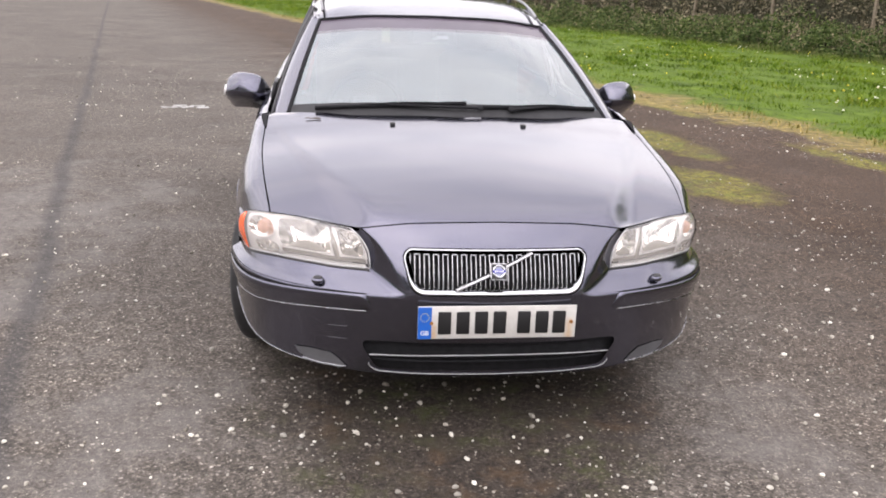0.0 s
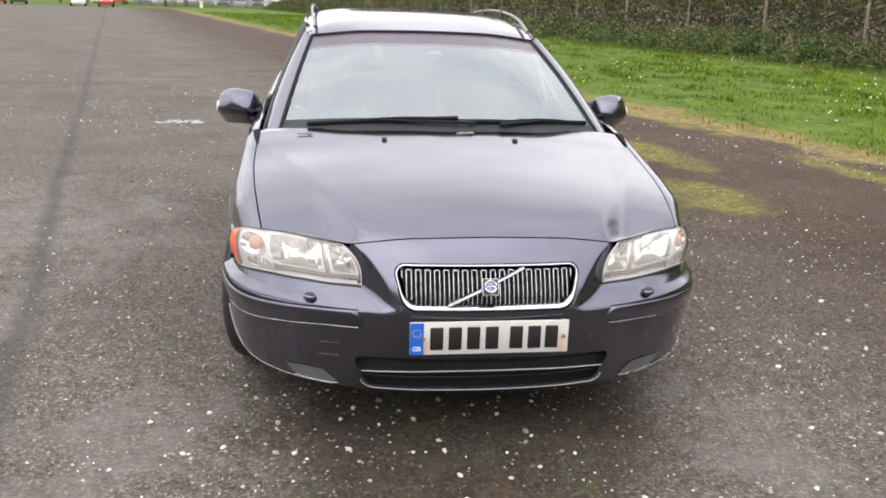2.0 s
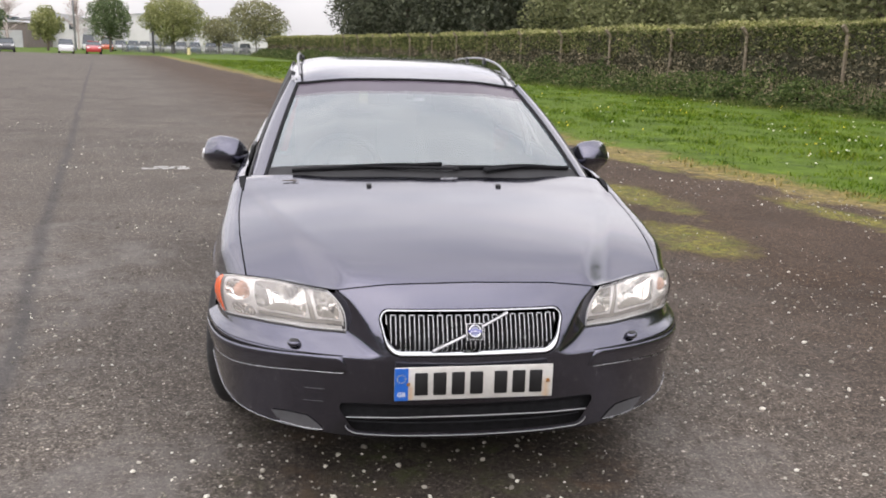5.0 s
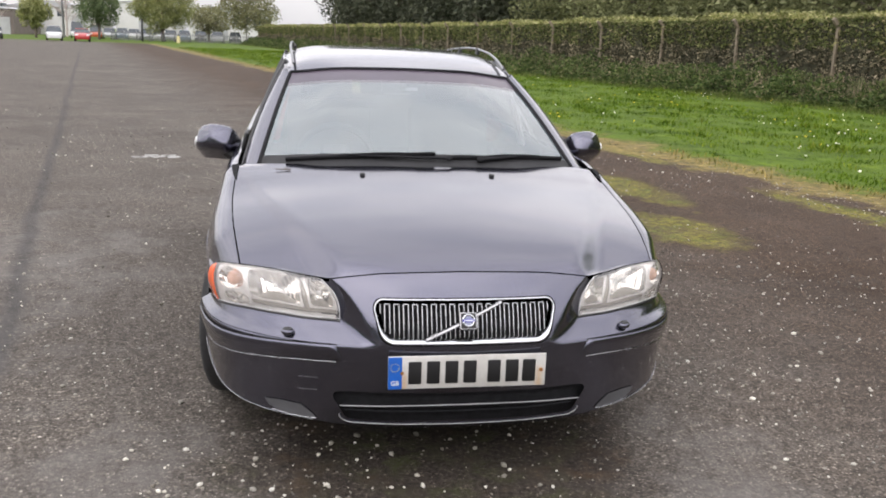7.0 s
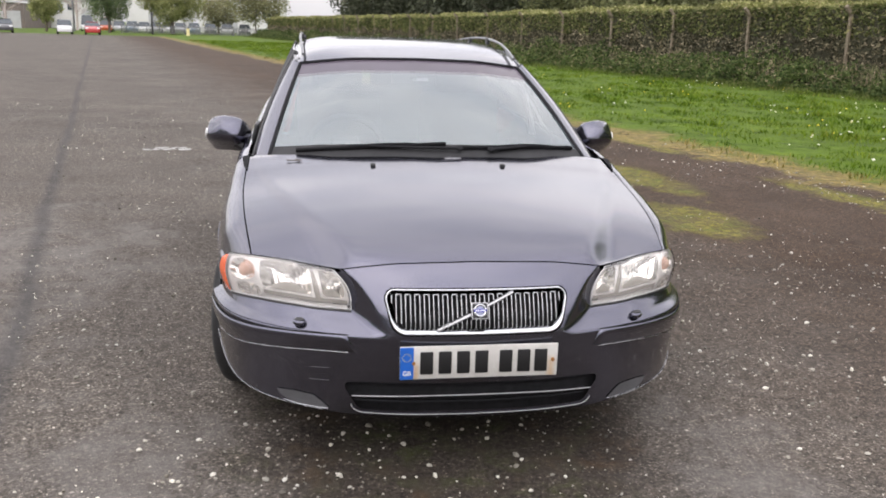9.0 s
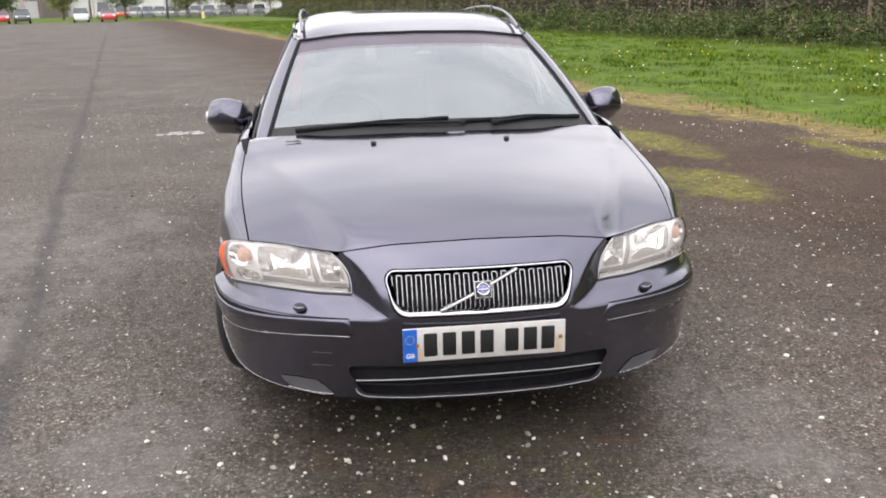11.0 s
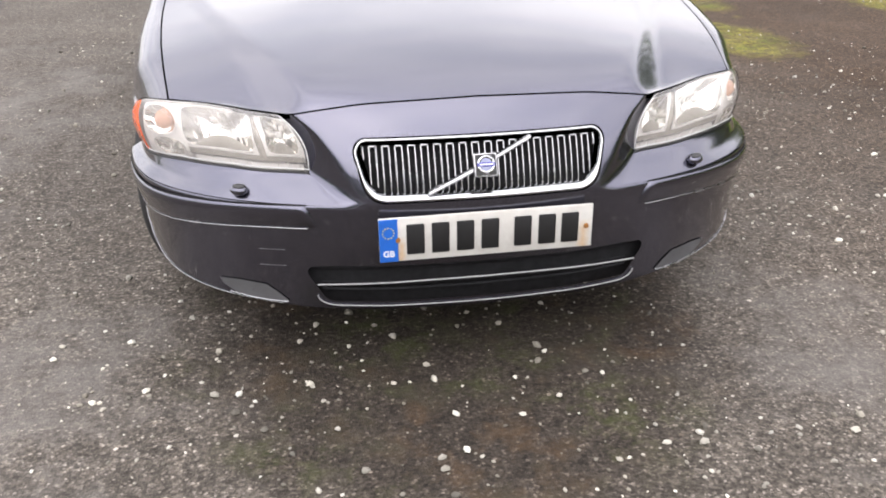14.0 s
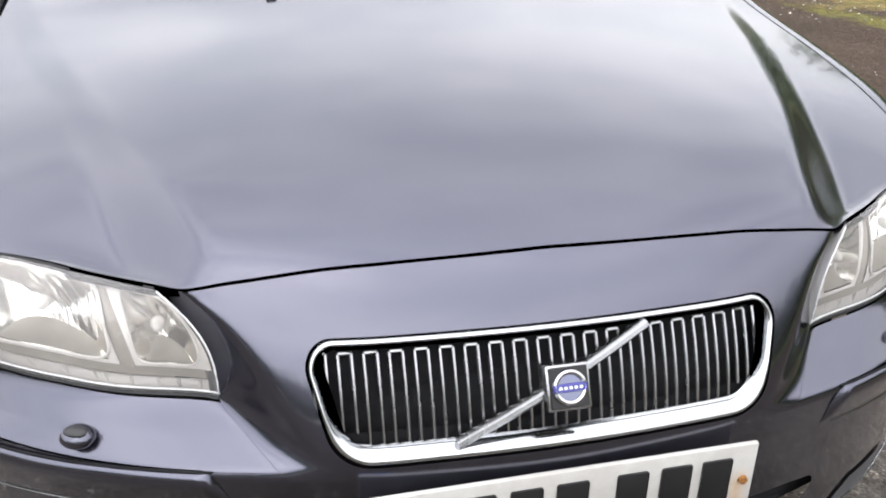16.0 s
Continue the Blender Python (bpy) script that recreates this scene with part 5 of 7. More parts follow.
    dusty = mixed(n, l, 1.0, dusty, ramp(n, l, grit, [(0.3, (0.80, 0.80, 0.79)), (0.5, (1.0, 1.0, 1.0)), (0.72, (1.22, 1.21, 1.20))]), "MULTIPLY")
    tar = mixed(n, l, bare, tar, dusty)
    # browner, mossier ground beside the car towards the verge
    wob = math_node(n, l, "MULTIPLY_ADD", mid, 1.6, -0.8)
    slope = math_node(n, l, "ADD", math_node(n, l, "MULTIPLY_ADD", y, 0.245, x), wob)
    east = ramp(n, l, math_node(n, l, "MULTIPLY_ADD", slope, 0.25, -0.38), [(0.0, (0, 0, 0)), (0.7, (1, 1, 1))])
    soil = mixed(n, l, 1.0, tar, (0.58, 0.45, 0.36), "MULTIPLY")
    tar = mixed(n, l, east, tar, soil)
    # dark worn seam running down the yard
    line = math_node(n, l, "ADD", math_node(n, l, "MULTIPLY_ADD", y, 0.2305, x), 0.96)
    line = math_node(n, l, "ADD", line, math_node(n, l, "MULTIPLY_ADD", big, 0.3, -0.15))
    seam = ramp(n, l, math_node(n, l, "MULTIPLY_ADD", math_node(n, l, "ABSOLUTE", line), -12.0, 1.0), [(0.05, (0, 0, 0)), (0.8, (0.58, 0.58, 0.58))])
    tar = mixed(n, l, seam, tar, (0.045, 0.044, 0.045))
    # damp dark stain before the car, with the nose's contact shadow painted in
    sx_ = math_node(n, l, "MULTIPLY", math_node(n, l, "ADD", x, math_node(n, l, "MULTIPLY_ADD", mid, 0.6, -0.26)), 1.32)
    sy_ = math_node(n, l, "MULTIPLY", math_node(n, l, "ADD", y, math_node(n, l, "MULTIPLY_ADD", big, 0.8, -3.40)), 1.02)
    damp_shade = math_node(n, l, "SUBTRACT", 1.0, math_node(n, l, "ADD", math_node(n, l, "MULTIPLY", sx_, sx_), math_node(n, l, "MULTIPLY", sy_, sy_)))
    damp_shade = ramp(n, l, math_node(n, l, "ADD", damp_shade, math_node(n, l, "MULTIPLY_ADD", mid, 0.7, -0.35)), [(0.0, (0, 0, 0)), (0.45, (0.95, 0.95, 0.95))])
    tar = mixed(n, l, damp_shade, tar, mixed(n, l, 1.0, tar, (0.41, 0.38, 0.36), "MULTIPLY"))
    lichen = mixed(n, l, 1.0, damp_shade, ramp(n, l, noise_tex(n, l, 7.0, 6, 0.75, co), [(0.46, (0, 0, 0)), (0.62, (0.6, 0.6, 0.6))]), "MULTIPLY")
    tar = mixed(n, l, lichen, tar, ramp(n, l, mid, [(0.40, (0.085, 0.052, 0.028)), (0.5, (0.05, 0.044, 0.028)), (0.58, (0.060, 0.070, 0.022))]))
    # moss: tongues beside the wheel tracks
    mossn = noise_tex(n, l, 2.0, 6, 0.7, co)
    wx = math_node(n, l, "MULTIPLY_ADD", mossn, 1.3, -0.65)

    def tongue(x0, y0, lx, ly, lean):
        dx = math_node(n, l, "ADD", math_node(n, l, "MULTIPLY_ADD", y, lean, x), -x0 - lean * y0)
        dx = math_node(n, l, "DIVIDE", math_node(n, l, "MULTIPLY_ADD", wx, 0.35, dx), lx)
        dy = math_node(n, l, "DIVIDE", math_node(n, l, "ADD", y, -y0), ly)
        d2 = math_node(n, l, "ADD", math_node(n, l, "MULTIPLY", dx, dx), math_node(n, l, "MULTIPLY", dy, dy))
        return math_node(n, l, "SUBTRACT", 1.0, d2)

    reach = None
    for args in ((2.92, 8.8, 0.42, 1.3, 0.12), (2.58, 6.65, 0.48, 0.75, 0.1), (4.6, 7.6, 0.30, 1.2, 0.245), (4.0, 11.6, 0.22, 1.6, 0.2)):
        one = tongue(*args)
        reach = one if reach is None else math_node(n, l, "MAXIMUM", reach, one)
    speck = ramp(n, l, noise_tex(n, l, 13.0, 6, 0.8, co), [(0.40, (0, 0, 0)), (0.60, (1, 1, 1))])
    body_ = ramp(n, l, math_node(n, l, "ADD", math_node(n, l, "MULTIPLY", reach, 0.9), math_node(n, l, "MULTIPLY_ADD", mossn, 3.2, -1.6)), [(0.0, (0, 0, 0)), (0.75, (0.95, 0.95, 0.95))])
    tuft = ramp(n, l, noise_tex(n, l, 48.0, 3, 0.7, co), [(0.38, (0.42, 0.42, 0.42)), (0.56, (1, 1, 1))])
    mossf = mixed(n, l, 1.0, mixed(n, l, 1.0, body_, mixed(n, l, 0.12, speck, (1, 1, 1)), "MULTIPLY"), tuft, "MULTIPLY")
    moss = mixed(n, l, 1.0, ramp(n, l, fine, [(0.3, (0.14, 0.145, 0.02)), (0.7, (0.37, 0.335, 0.055))]), ramp(n, l, grit, [(0.3, (0.55, 0.55, 0.5)), (0.7, (1.3, 1.3, 1.2))]), "MULTIPLY")
    moss = mixed(n, l, ramp(n, l, noise_tex(n, l, 3.2, 5, 0.7, co), [(0.5, (0, 0, 0)), (0.62, (0.85, 0.85, 0.85))]), moss, mixed(n, l, 1.0, moss, (0.50, 0.72, 0.5), "MULTIPLY"))
    col = mixed(n, l, mossf, tar, moss)
    # turf
    turf = ramp(n, l, noise_tex(n, l, 0.9, 6, 0.7, co), [(0.3, (0.036, 0.066, 0.004)), (0.55, (0.074, 0.122, 0.006)), (0.75, (0.112, 0.165, 0.010))])
    turf = mixed(n, l, 1.0, turf, ramp(n, l, noise_tex(n, l, 4.5, 5, 0.7, co, (1.0, 0.6, 1.0)), [(0.32, (0.50, 0.55, 0.5)), (0.5, (1.05, 1.05, 1.0)), (0.7, (1.45, 1.35, 1.2))]), "MULTIPLY")
    straw = ramp(n, l, noise_tex(n, l, 9.0, 4, 0.7, co), [(0.3, (0.10, 0.095, 0.03)), (0.5, (0.19, 0.15, 0.05)), (0.75, (0.46, 0.34, 0.11))])
    edge = math_node(n, l, "ADD", math_node(n, l, "MULTIPLY_ADD", y, 0.245, x), math_node(n, l, "MULTIPLY_ADD", noise_tex(n, l, 0.9, 7, 0.72, co), 3.4, -1.7))
    is_straw = ramp(n, l, math_node(n, l, "MULTIPLY_ADD", edge, 0.2, -0.9), [(0.45, (0, 0, 0)), (0.52, (1, 1, 1))])
    is_turf = ramp(n, l, math_node(n, l, "MULTIPLY_ADD", edge, 0.2, -0.9), [(0.60, (0, 0, 0)), (0.72, (1, 1, 1))])
    ragged = ramp(n, l, noise_tex(n, l, 5.0, 7, 0.8, co), [(0.38, (0.3, 0.3, 0.3)), (0.56, (1, 1, 1))])
    col = mixed(n, l, mixed(n, l, 1.0, is_straw, ragged, "MULTIPLY"), col, straw)
    col = mixed(n, l, is_turf, col, turf)
    far = ramp(n, l, math_node(n, l, "MULTIPLY_ADD", y, 0.01, -0.48), [(0.499, (0, 0, 0)), (0.50, (1, 1, 1))])
    col = mixed(n, l, far, col, turf)
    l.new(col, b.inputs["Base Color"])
    b.inputs["Specular IOR Level"].default_value = 0.22
    rough = ramp(n, l, mid, [(0.3, (0.74,) * 3), (0.7, (0.92,) * 3)])
    l.new(rough, b.inputs["Roughness"])
    hgt = mixed(n, l, 0.55, vor.outputs["Distance"], grit)
    bumped(n, l, b, hgt, 0.75, 0.006)
    return m


gx = np.concatenate([[-900, -300, -120], np.arange(-60, 61, 2.0), [120, 300, 900]])
gy = np.concatenate([[-900, -200, -60], np.arange(-20, 121, 2.0), [200, 500, 2500]])
verts = [(x, y, 0.0) for y in gy for x in gx]
nx_ = len(gx)
faces = [(j * nx_ + i, j * nx_ + i + 1, (j + 1) * nx_ + i + 1, (j + 1) * nx_ + i) for j in range(len(gy) - 1) for i in range(nx_ - 1)]
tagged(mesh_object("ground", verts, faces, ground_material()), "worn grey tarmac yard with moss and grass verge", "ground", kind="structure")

rng = np.random.default_rng(7)


def scatter(name, places, shapes, material, label, category, parent=None):
    """Joins many copies of small shapes into one mesh: shapes are (verts, faces), places are (4x4-free) rows of x, y, z, yaw, size, pick."""
    V, F, base = [], [], 0
    for k, (sv, sf) in enumerate(shapes):
        sel = places[places[:, 5].astype(int) == k]
        if not len(sel):
            continue
        c, s = np.cos(sel[:, 3])[:, None], np.sin(sel[:, 3])[:, None]
        sx, sy, sz = sv[:, 0][None], sv[:, 1][None], sv[:, 2][None]
        size = sel[:, 4][:, None]
        X = sel[:, 0][:, None] + (c * sx - s * sy) * size
        Y = sel[:, 1][:, None] + (s * sx + c * sy) * size
        Z = sel[:, 2][:, None] + sz * size
        V.append(np.stack([X, Y, Z], -1).reshape(-1, 3))
        ff = np.asarray(sf)[None] + base + (np.arange(len(sel)) * len(sv))[:, None, None]
        F.append(ff.reshape(-1, ff.shape[2]))
        base += len(sel) * len(sv)
    me = bpy.data.meshes.new(name)
    allv = np.concatenate(V)
    allf = [tuple(f) for block in F for f in block.tolist()]
    me.from_pydata(allv.tolist(), [], allf)
    me.materials.append(material)
    ob = new(name, me)
    if parent is not None:
        ob.parent = parent
    return tagged(ob, label, category, kind="stuff")


def island_material(name, stops, rough=0.8, translucent=0.0):
    """Colour that differs from piece to piece."""
    m, n, l, b = nodes_of(name)
    g = n.new("ShaderNodeNewGeometry")
    c = ramp(n, l, g.outputs["Random Per Island"], stops)
    t = noise_tex(n, l, 1.3, 5, 0.65)
    c = mixed(n, l, 1.0, c, ramp(n, l, t, [(0.3, (0.48, 0.5, 0.5)), (0.7, (1.38, 1.34, 1.2))]), "MULTIPLY")
    l.new(c, b.inputs["Base Color"])
    put(b, Roughness=rough)
    b.inputs["Specular IOR Level"].default_value = 0.12
    if translucent:
        tr = n.new("ShaderNodeBsdfTranslucent")
        l.new(c, tr.inputs[0])
        mx = n.new("ShaderNodeMixShader")
        mx.inputs[0].default_value = translucent
        l.new(b.outputs[0], mx.inputs[1])
        l.new(tr.outputs[0], mx.inputs[2])
        l.new(mx.outputs[0], n["Material Output"].inputs[0])
    return m


# loose chippings on the tarmac
def pebble(seed):
    """A small broken stone: a squashed, uneven twenty-sided lump."""
    r = np.random.default_rng(seed)
    g = (1 + 5 ** 0.5) / 2
    v = np.array([(-1, g, 0), (1, g, 0), (-1, -g, 0), (1, -g, 0), (0, -1, g), (0, 1, g), (0, -1, -g), (0, 1, -g), (g, 0, -1), (g, 0, 1), (-g, 0, -1), (-g, 0, 1)], float) / 1.9
    v = v * r.uniform(0.72, 1.15, (12, 1)) * (1, r.uniform(0.6, 0.95), r.uniform(0.45, 0.7))
    f = [(0, 11, 5), (0, 5, 1), (0, 1, 7), (0, 7, 10), (0, 10, 11), (1, 5, 9), (5, 11, 4), (11, 10, 2), (10, 7, 6), (7, 1, 8),
         (3, 9, 4), (3, 4, 2), (3, 2, 6), (3, 6, 8), (3, 8, 9), (4, 9, 5), (2, 4, 11), (6, 2, 10), (8, 6, 7), (9, 8, 1)]
    return v, f


stones = [pebble(k) for k in range(8)]
N = 46000
px = rng.uniform(-6, 5.5, N)
# even before the car, thinning with distance and behind the camera
y_at = np.linspace(-2.0, 17.4, 400)
share = np.cumsum((0.12 + 0.88 * smooth(-2.0, 1.2, y_at)) / (1 + np.maximum(y_at - 2.8, 0) / 3.2))
pyy = np.where(rng.random(N) < 0.16, rng.uniform(-8, 0.6, N), np.interp(rng.random(N), share / share[-1], y_at))
drift = np.array([noise.noise(Vector((a_ * 1.4, b_ * 1.1, 4.4))) + 0.5 * noise.noise(Vector((a_ * 5.0, b_ * 4.0, 1.2))) for a_, b_ in zip(px, pyy)])
keep = (px < grass_edge(pyy) - 0.1) & (drift + 0.46 > rng.random(N) * 0.9) & (rng.random(N) > 0.55 * np.clip((pyy - 3.5) / 2.5, 0, 1) * (px < 0.8))
sz = 0.0024 + 0.0046 * rng.random(N) + 0.011 * rng.random(N) ** 7
sz = sz * (1 + 0.012 * np.maximum(pyy - 2.5, 0))
P = np.stack([px, pyy, sz * 0.3, rng.uniform(0, 6.28, N), sz, rng.integers(0, 8, N)], 1)[keep]
scatter("loose_chippings", P, stones, island_material("pale_stone_chips", [(0.0, (0.12, 0.11, 0.10)), (0.4, (0.25, 0.235, 0.215)), (0.75, (0.42, 0.40, 0.375)), (1.0, (0.74, 0.72, 0.69))]),
        "loose pale stone chippings on tarmac", "gravel")


def blade(bend, wide=0.05):
    v = np.array([(-wide, 0, 0), (wide, 0, 0), (-wide * 0.7, bend * 0.35, 0.55), (wide * 0.7, bend * 0.35, 0.55), (0, bend, 1.0)])
    return v, [(0, 1, 3), (0, 3, 2), (2, 3, 4)]


blades = [blade(b_, w_) for b_, w_ in ((0.9, 0.12), (1.4, 0.13), (1.9, 0.11), (-0.8, 0.11))]
N = 180000
t = rng.random(N) ** 1.6
by = 6.0 + 75 * t
bx = grass_edge(by) + (rng.random(N) ** 0.9) * (hedge_line(by) - grass_edge(by) - 0.8) + rng.normal(0, 0.18, N)
clump = np.array([noise.noise(Vector((a_ * 0.9, b_ * 0.45, 0.3))) for a_, b_ in zip(bx, by)])
edge_early = bx - grass_edge(by)
tuft_ = np.array([noise.noise(Vector((a_ * 2.6, b_ * 1.5, 7.3))) for a_, b_ in zip(bx, by)])
hgt = (0.018 + 0.036 * rng.random(N)) * (1 + 0.9 * clump + 1.5 * np.maximum(tuft_, -0.45)) * (1 + by / 120) * np.where(edge_early < 0.8, 0.8, 1.0)
P = np.stack([bx, by, 0 * bx, rng.uniform(0, 6.28, N), hgt, rng.integers(0, 4, N)], 1)
edge_d = bx - grass_edge(by)
green = island_material("spring_grass", [(0.0, (0.075, 0.125, 0.010)), (0.5, (0.130, 0.20, 0.018)), (0.85, (0.18, 0.25, 0.030)), (1.0, (0.26, 0.28, 0.06))], 0.95, 0.3)
straw_m = island_material("dry_grass", [(0.0, (0.10, 0.11, 0.02)), (0.5, (0.22, 0.185, 0.06)), (1.0, (0.38, 0.30, 0.13))], 0.85, 0.2)
drift_ = np.array([noise.noise(Vector((a_ * 0.55, b_ * 0.8, 2.7))) + 0.6 * noise.noise(Vector((a_ * 1.7, b_ * 1.9, 5.1))) for a_, b_ in zip(bx, by)]) + rng.normal(0, 0.12, N)
inner = edge_d > 0.45 + 0.3 * clump
# darker copy of the grass colour, painting shaded hollows in the verge
shady = island_material("shaded_spring_grass", [(0.0, (0.040, 0.082, 0.006)), (0.5, (0.082, 0.145, 0.010)), (1.0, (0.135, 0.205, 0.020))], 0.95, 0.3)
scatter("grass", P[inner & (drift_ > -0.08)], blades, green, "lush green verge grass", "grass")
scatter("grass", P[inner & (drift_ <= -0.08)], blades, shady, "verge grass clumps with the shade of hollows in their colour", "grass")
scatter("dry_grass", P[edge_d <= 0.45 + 0.3 * clump], blades, straw_m, "yellowed grass along the tarmac edge", "grass")

# ---- hedge with brambles and dead stalks before it ----
leaf_shapes = []
for k in range(6):
    r = np.random.default_rng(40 + k)
    a, b_ = r.uniform(-0.6, 0.6), r.uniform(-0.9, 0.9)
    q = np.array([(-0.5, 0, -0.1), (0.0, -0.28, 0.0), (0.5, 0, 0.1), (0.0, 0.28, 0.0)])
    R = np.array(Euler((a + 1.0 * (k % 3), b_, 0)).to_matrix())
    leaf_shapes.append((q @ R.T, [(0, 1, 2, 3)]))

hedge_leaf = island_material("hedge_leaves", [(0.0, (0.075, 0.095, 0.036)), (0.4, (0.150, 0.175, 0.070)), (0.75, (0.225, 0.24, 0.105)), (0.9, (0.30, 0.28, 0.15)), (1.0, (0.37, 0.31, 0.20))], 0.7, 0.3)
# the core's dark colour stands in for the shade between the twigs
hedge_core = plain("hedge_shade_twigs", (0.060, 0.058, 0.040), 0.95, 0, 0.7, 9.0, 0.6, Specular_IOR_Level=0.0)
HY0, HY1, HEDGE_H = 12.0, 116.0, 2.42


def hedge_rise(y):
    """The hedge grows a little taller towards the near end."""
    return 1.0 + 0.11 * np.clip((60.0 - y) / 36.0, 0, 1)


dirx, diry = -0.24 / math.hypot(1, 0.24), 1 / math.hypot(1, 0.24)
nrm = np.array([-diry, dirx])
hedge = tagged(empty("hedge", (float(hedge_line(12)), 12, 0)), "long clipped hawthorn hedge, dense and dark green", "hedge")
hw = 0.9
sec = [(-hw * 0.8, 0.05), (-hw, 0.7), (-hw * 0.95, HEDGE_H - 0.25), (-hw * 0.6, HEDGE_H - 0.06), (hw * 0.6, HEDGE_H - 0.06), (hw, HEDGE_H - 0.3), (hw * 0.8, 0.05)]
verts, faces = [], []
ysn = np.arange(HY0, HY1 + 0.1, 0.8)
for yk in ysn:
    for o, z in sec:
        j = 0.10 * noise.noise(Vector((yk * 0.8, o, z)))
        cx = hedge_line(yk) + 1.0
        verts.append((cx + (o + j) * -nrm[0] * 1.0 - hedge_line(12), yk + (o + j) * -nrm[1] - 12, max(0.0, (z + j * 0.6) * float(hedge_rise(yk)))))
ns = len(sec)
faces = [(i * ns + k, i * ns + k + 1, (i + 1) * ns + k + 1, (i + 1) * ns + k) for i in range(len(ysn) - 1) for k in range(ns - 1)]
faces += [tuple(range(ns)), tuple((len(ysn) - 1) * ns + k for k in range(ns))]
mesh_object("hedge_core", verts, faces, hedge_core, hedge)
N = 190000
ly = HY0 + (HY1 - HY0) * rng.random(N) ** 1.5
face_pick = rng.random(N)
o = np.where(face_pick < 0.62, -hw - rng.normal(0.0, 0.09, N), rng.uniform(-hw, hw, N))
lz = np.where(face_pick < 0.62, HEDGE_H * (0.25 + 0.75 * rng.random(N)), HEDGE_H + rng.normal(-0.03, 0.06, N))
lz += 0.06 * np.sin(ly * 0.7) + 0.05 * np.sin(ly * 1.9)
lz0 = lz.copy()
lz = lz * hedge_rise(ly)
hole = np.array([noise.noise(Vector((a_ * 1.3, b_ * 1.5, 2.0))) for a_, b_ in zip(ly, lz)])
ok = (hole > -0.55) | (lz0 > HEDGE_H - 0.3)
lx = hedge_line(ly) + 1.0 - hedge_line(12) + o * diry * 1.0
P = np.stack([lx, ly - 12 - o * dirx * 0, np.maximum(lz, 0.02), rng.uniform(0, 6.28, N), 0.06 + 0.08 * rng.random(N) ** 2 + ly * 0.0009, rng.integers(0, 6, N)], 1)[ok]
on_top = lz0[ok] > HEDGE_H - 0.10
low_ = (lz0[ok] + 0.5 * np.array([noise.noise(Vector((a_ * 0.6, 1.0, 3.0))) + 0.5 * noise.noise(Vector((a_ * 2.0, 2.0, 3.0))) for a_ in ly[ok]])) < 1.45
scatter("twiggy_face", P[low_ & ~on_top], leaf_shapes, island_material("bare_hedge_twigs", [(0.0, (0.075, 0.070, 0.048)), (0.5, (0.18, 0.165, 0.115)), (0.85, (0.28, 0.245, 0.18)), (1.0, (0.40, 0.34, 0.265))], 0.9, 0.1), "brown twiggy lower face of the hedge", "", hedge)
scatter("hedge_leaves", P[~on_top & ~low_], leaf_shapes, hedge_leaf, "small dark green hedge leaves", "", hedge)
# top leaves coloured paler to show the light falling on them
scatter("clipped_top", P[on_top], leaf_shapes, island_material("lit_hedge_top", [(0.0, (0.19, 0.21, 0.075)), (0.6, (0.33, 0.34, 0.15)), (1.0, (0.50, 0.46, 0.27))], 0.7, 0.3), "clipped top of the hedge, skylight put into its paler leaves", "", hedge)

N = 60000
ly = HY0 + (HY1 - HY0) * rng.random(N) ** 1.6
off = rng.random(N)
mound = 0.62 + 0.45 * np.array([noise.noise(Vector((a_ * 0.5, 0, 5.0))) + 0.6 * noise.noise(Vector((a_ * 1.4, q_ * 2.0, 8.0))) for a_, q_ in zip(ly, off)])
lx = hedge_line(ly) - 2.15 + 2.0 * off + 0.85 * np.array([noise.noise(Vector((a_ * 0.7, 4.0, 2.0))) for a_ in ly])
lz = mound * np.sin(np.pi * np.clip(off * 0.62 + 0.06, 0, 1)) * (0.35 + 0.65 * rng.random(N)) * 1.5
P = np.stack([lx, ly, np.maximum(lz, 0.02), rng.uniform(0, 6.28, N), 0.06 + 0.06 * rng.random(N) + ly * 0.0009, rng.integers(0, 6, N)], 1)
scatter("brambles", P, leaf_shapes, island_material("bramble_leaves", [(0.0, (0.032, 0.055, 0.018)), (0.5, (0.085, 0.122, 0.040)), (0.9, (0.15, 0.19, 0.07)), (0.94, (0.22, 0.20, 0.12)), (1.0, (0.32, 0.28, 0.19))], 0.7, 0.3),
        "low dark green bramble scrub before the hedge", "bushes")
N = 34000
ly = HY0 + (HY1 - HY0) * rng.random(N) ** 1.5
step_ = rng.random(N)
roll_ = np.array([noise.noise(Vector((a_ * 0.55, 6.0, 2.0))) + 0.5 * noise.noise(Vector((a_ * 1.7, q_ * 2.5, 4.0))) for a_, q_ in zip(ly, step_)])
lx = hedge_line(ly) - 3.3 + 2.2 * step_ + 0.7 * roll_
P = np.stack([lx, ly, 0 * lx, rng.uniform(0, 6.28, N), (0.08 + 0.30 * step_ ** 1.3 * rng.random(N)) * (1 + 0.8 * roll_), rng.integers(0, 3, N)], 1)
scatter("tall_grass", P[P[:, 4] > 0.05], [blade(0.5, 0.05), blade(0.9, 0.06), blade(-0.6, 0.05)], island_material("rough_grass", [(0.0, (0.055, 0.085, 0.022)), (0.5, (0.11, 0.15, 0.040)), (0.85, (0.17, 0.20, 0.070)), (1.0, (0.30, 0.27, 0.15))], 0.9, 0.3),
        "rough uncut grass before the hedge", "grass")
N = 13000
ly = HY0 + (HY1 - HY0) * rng.random(N) ** 1.5
lx = hedge_line(ly) - 0.75 + rng.normal(0, 0.38, N)
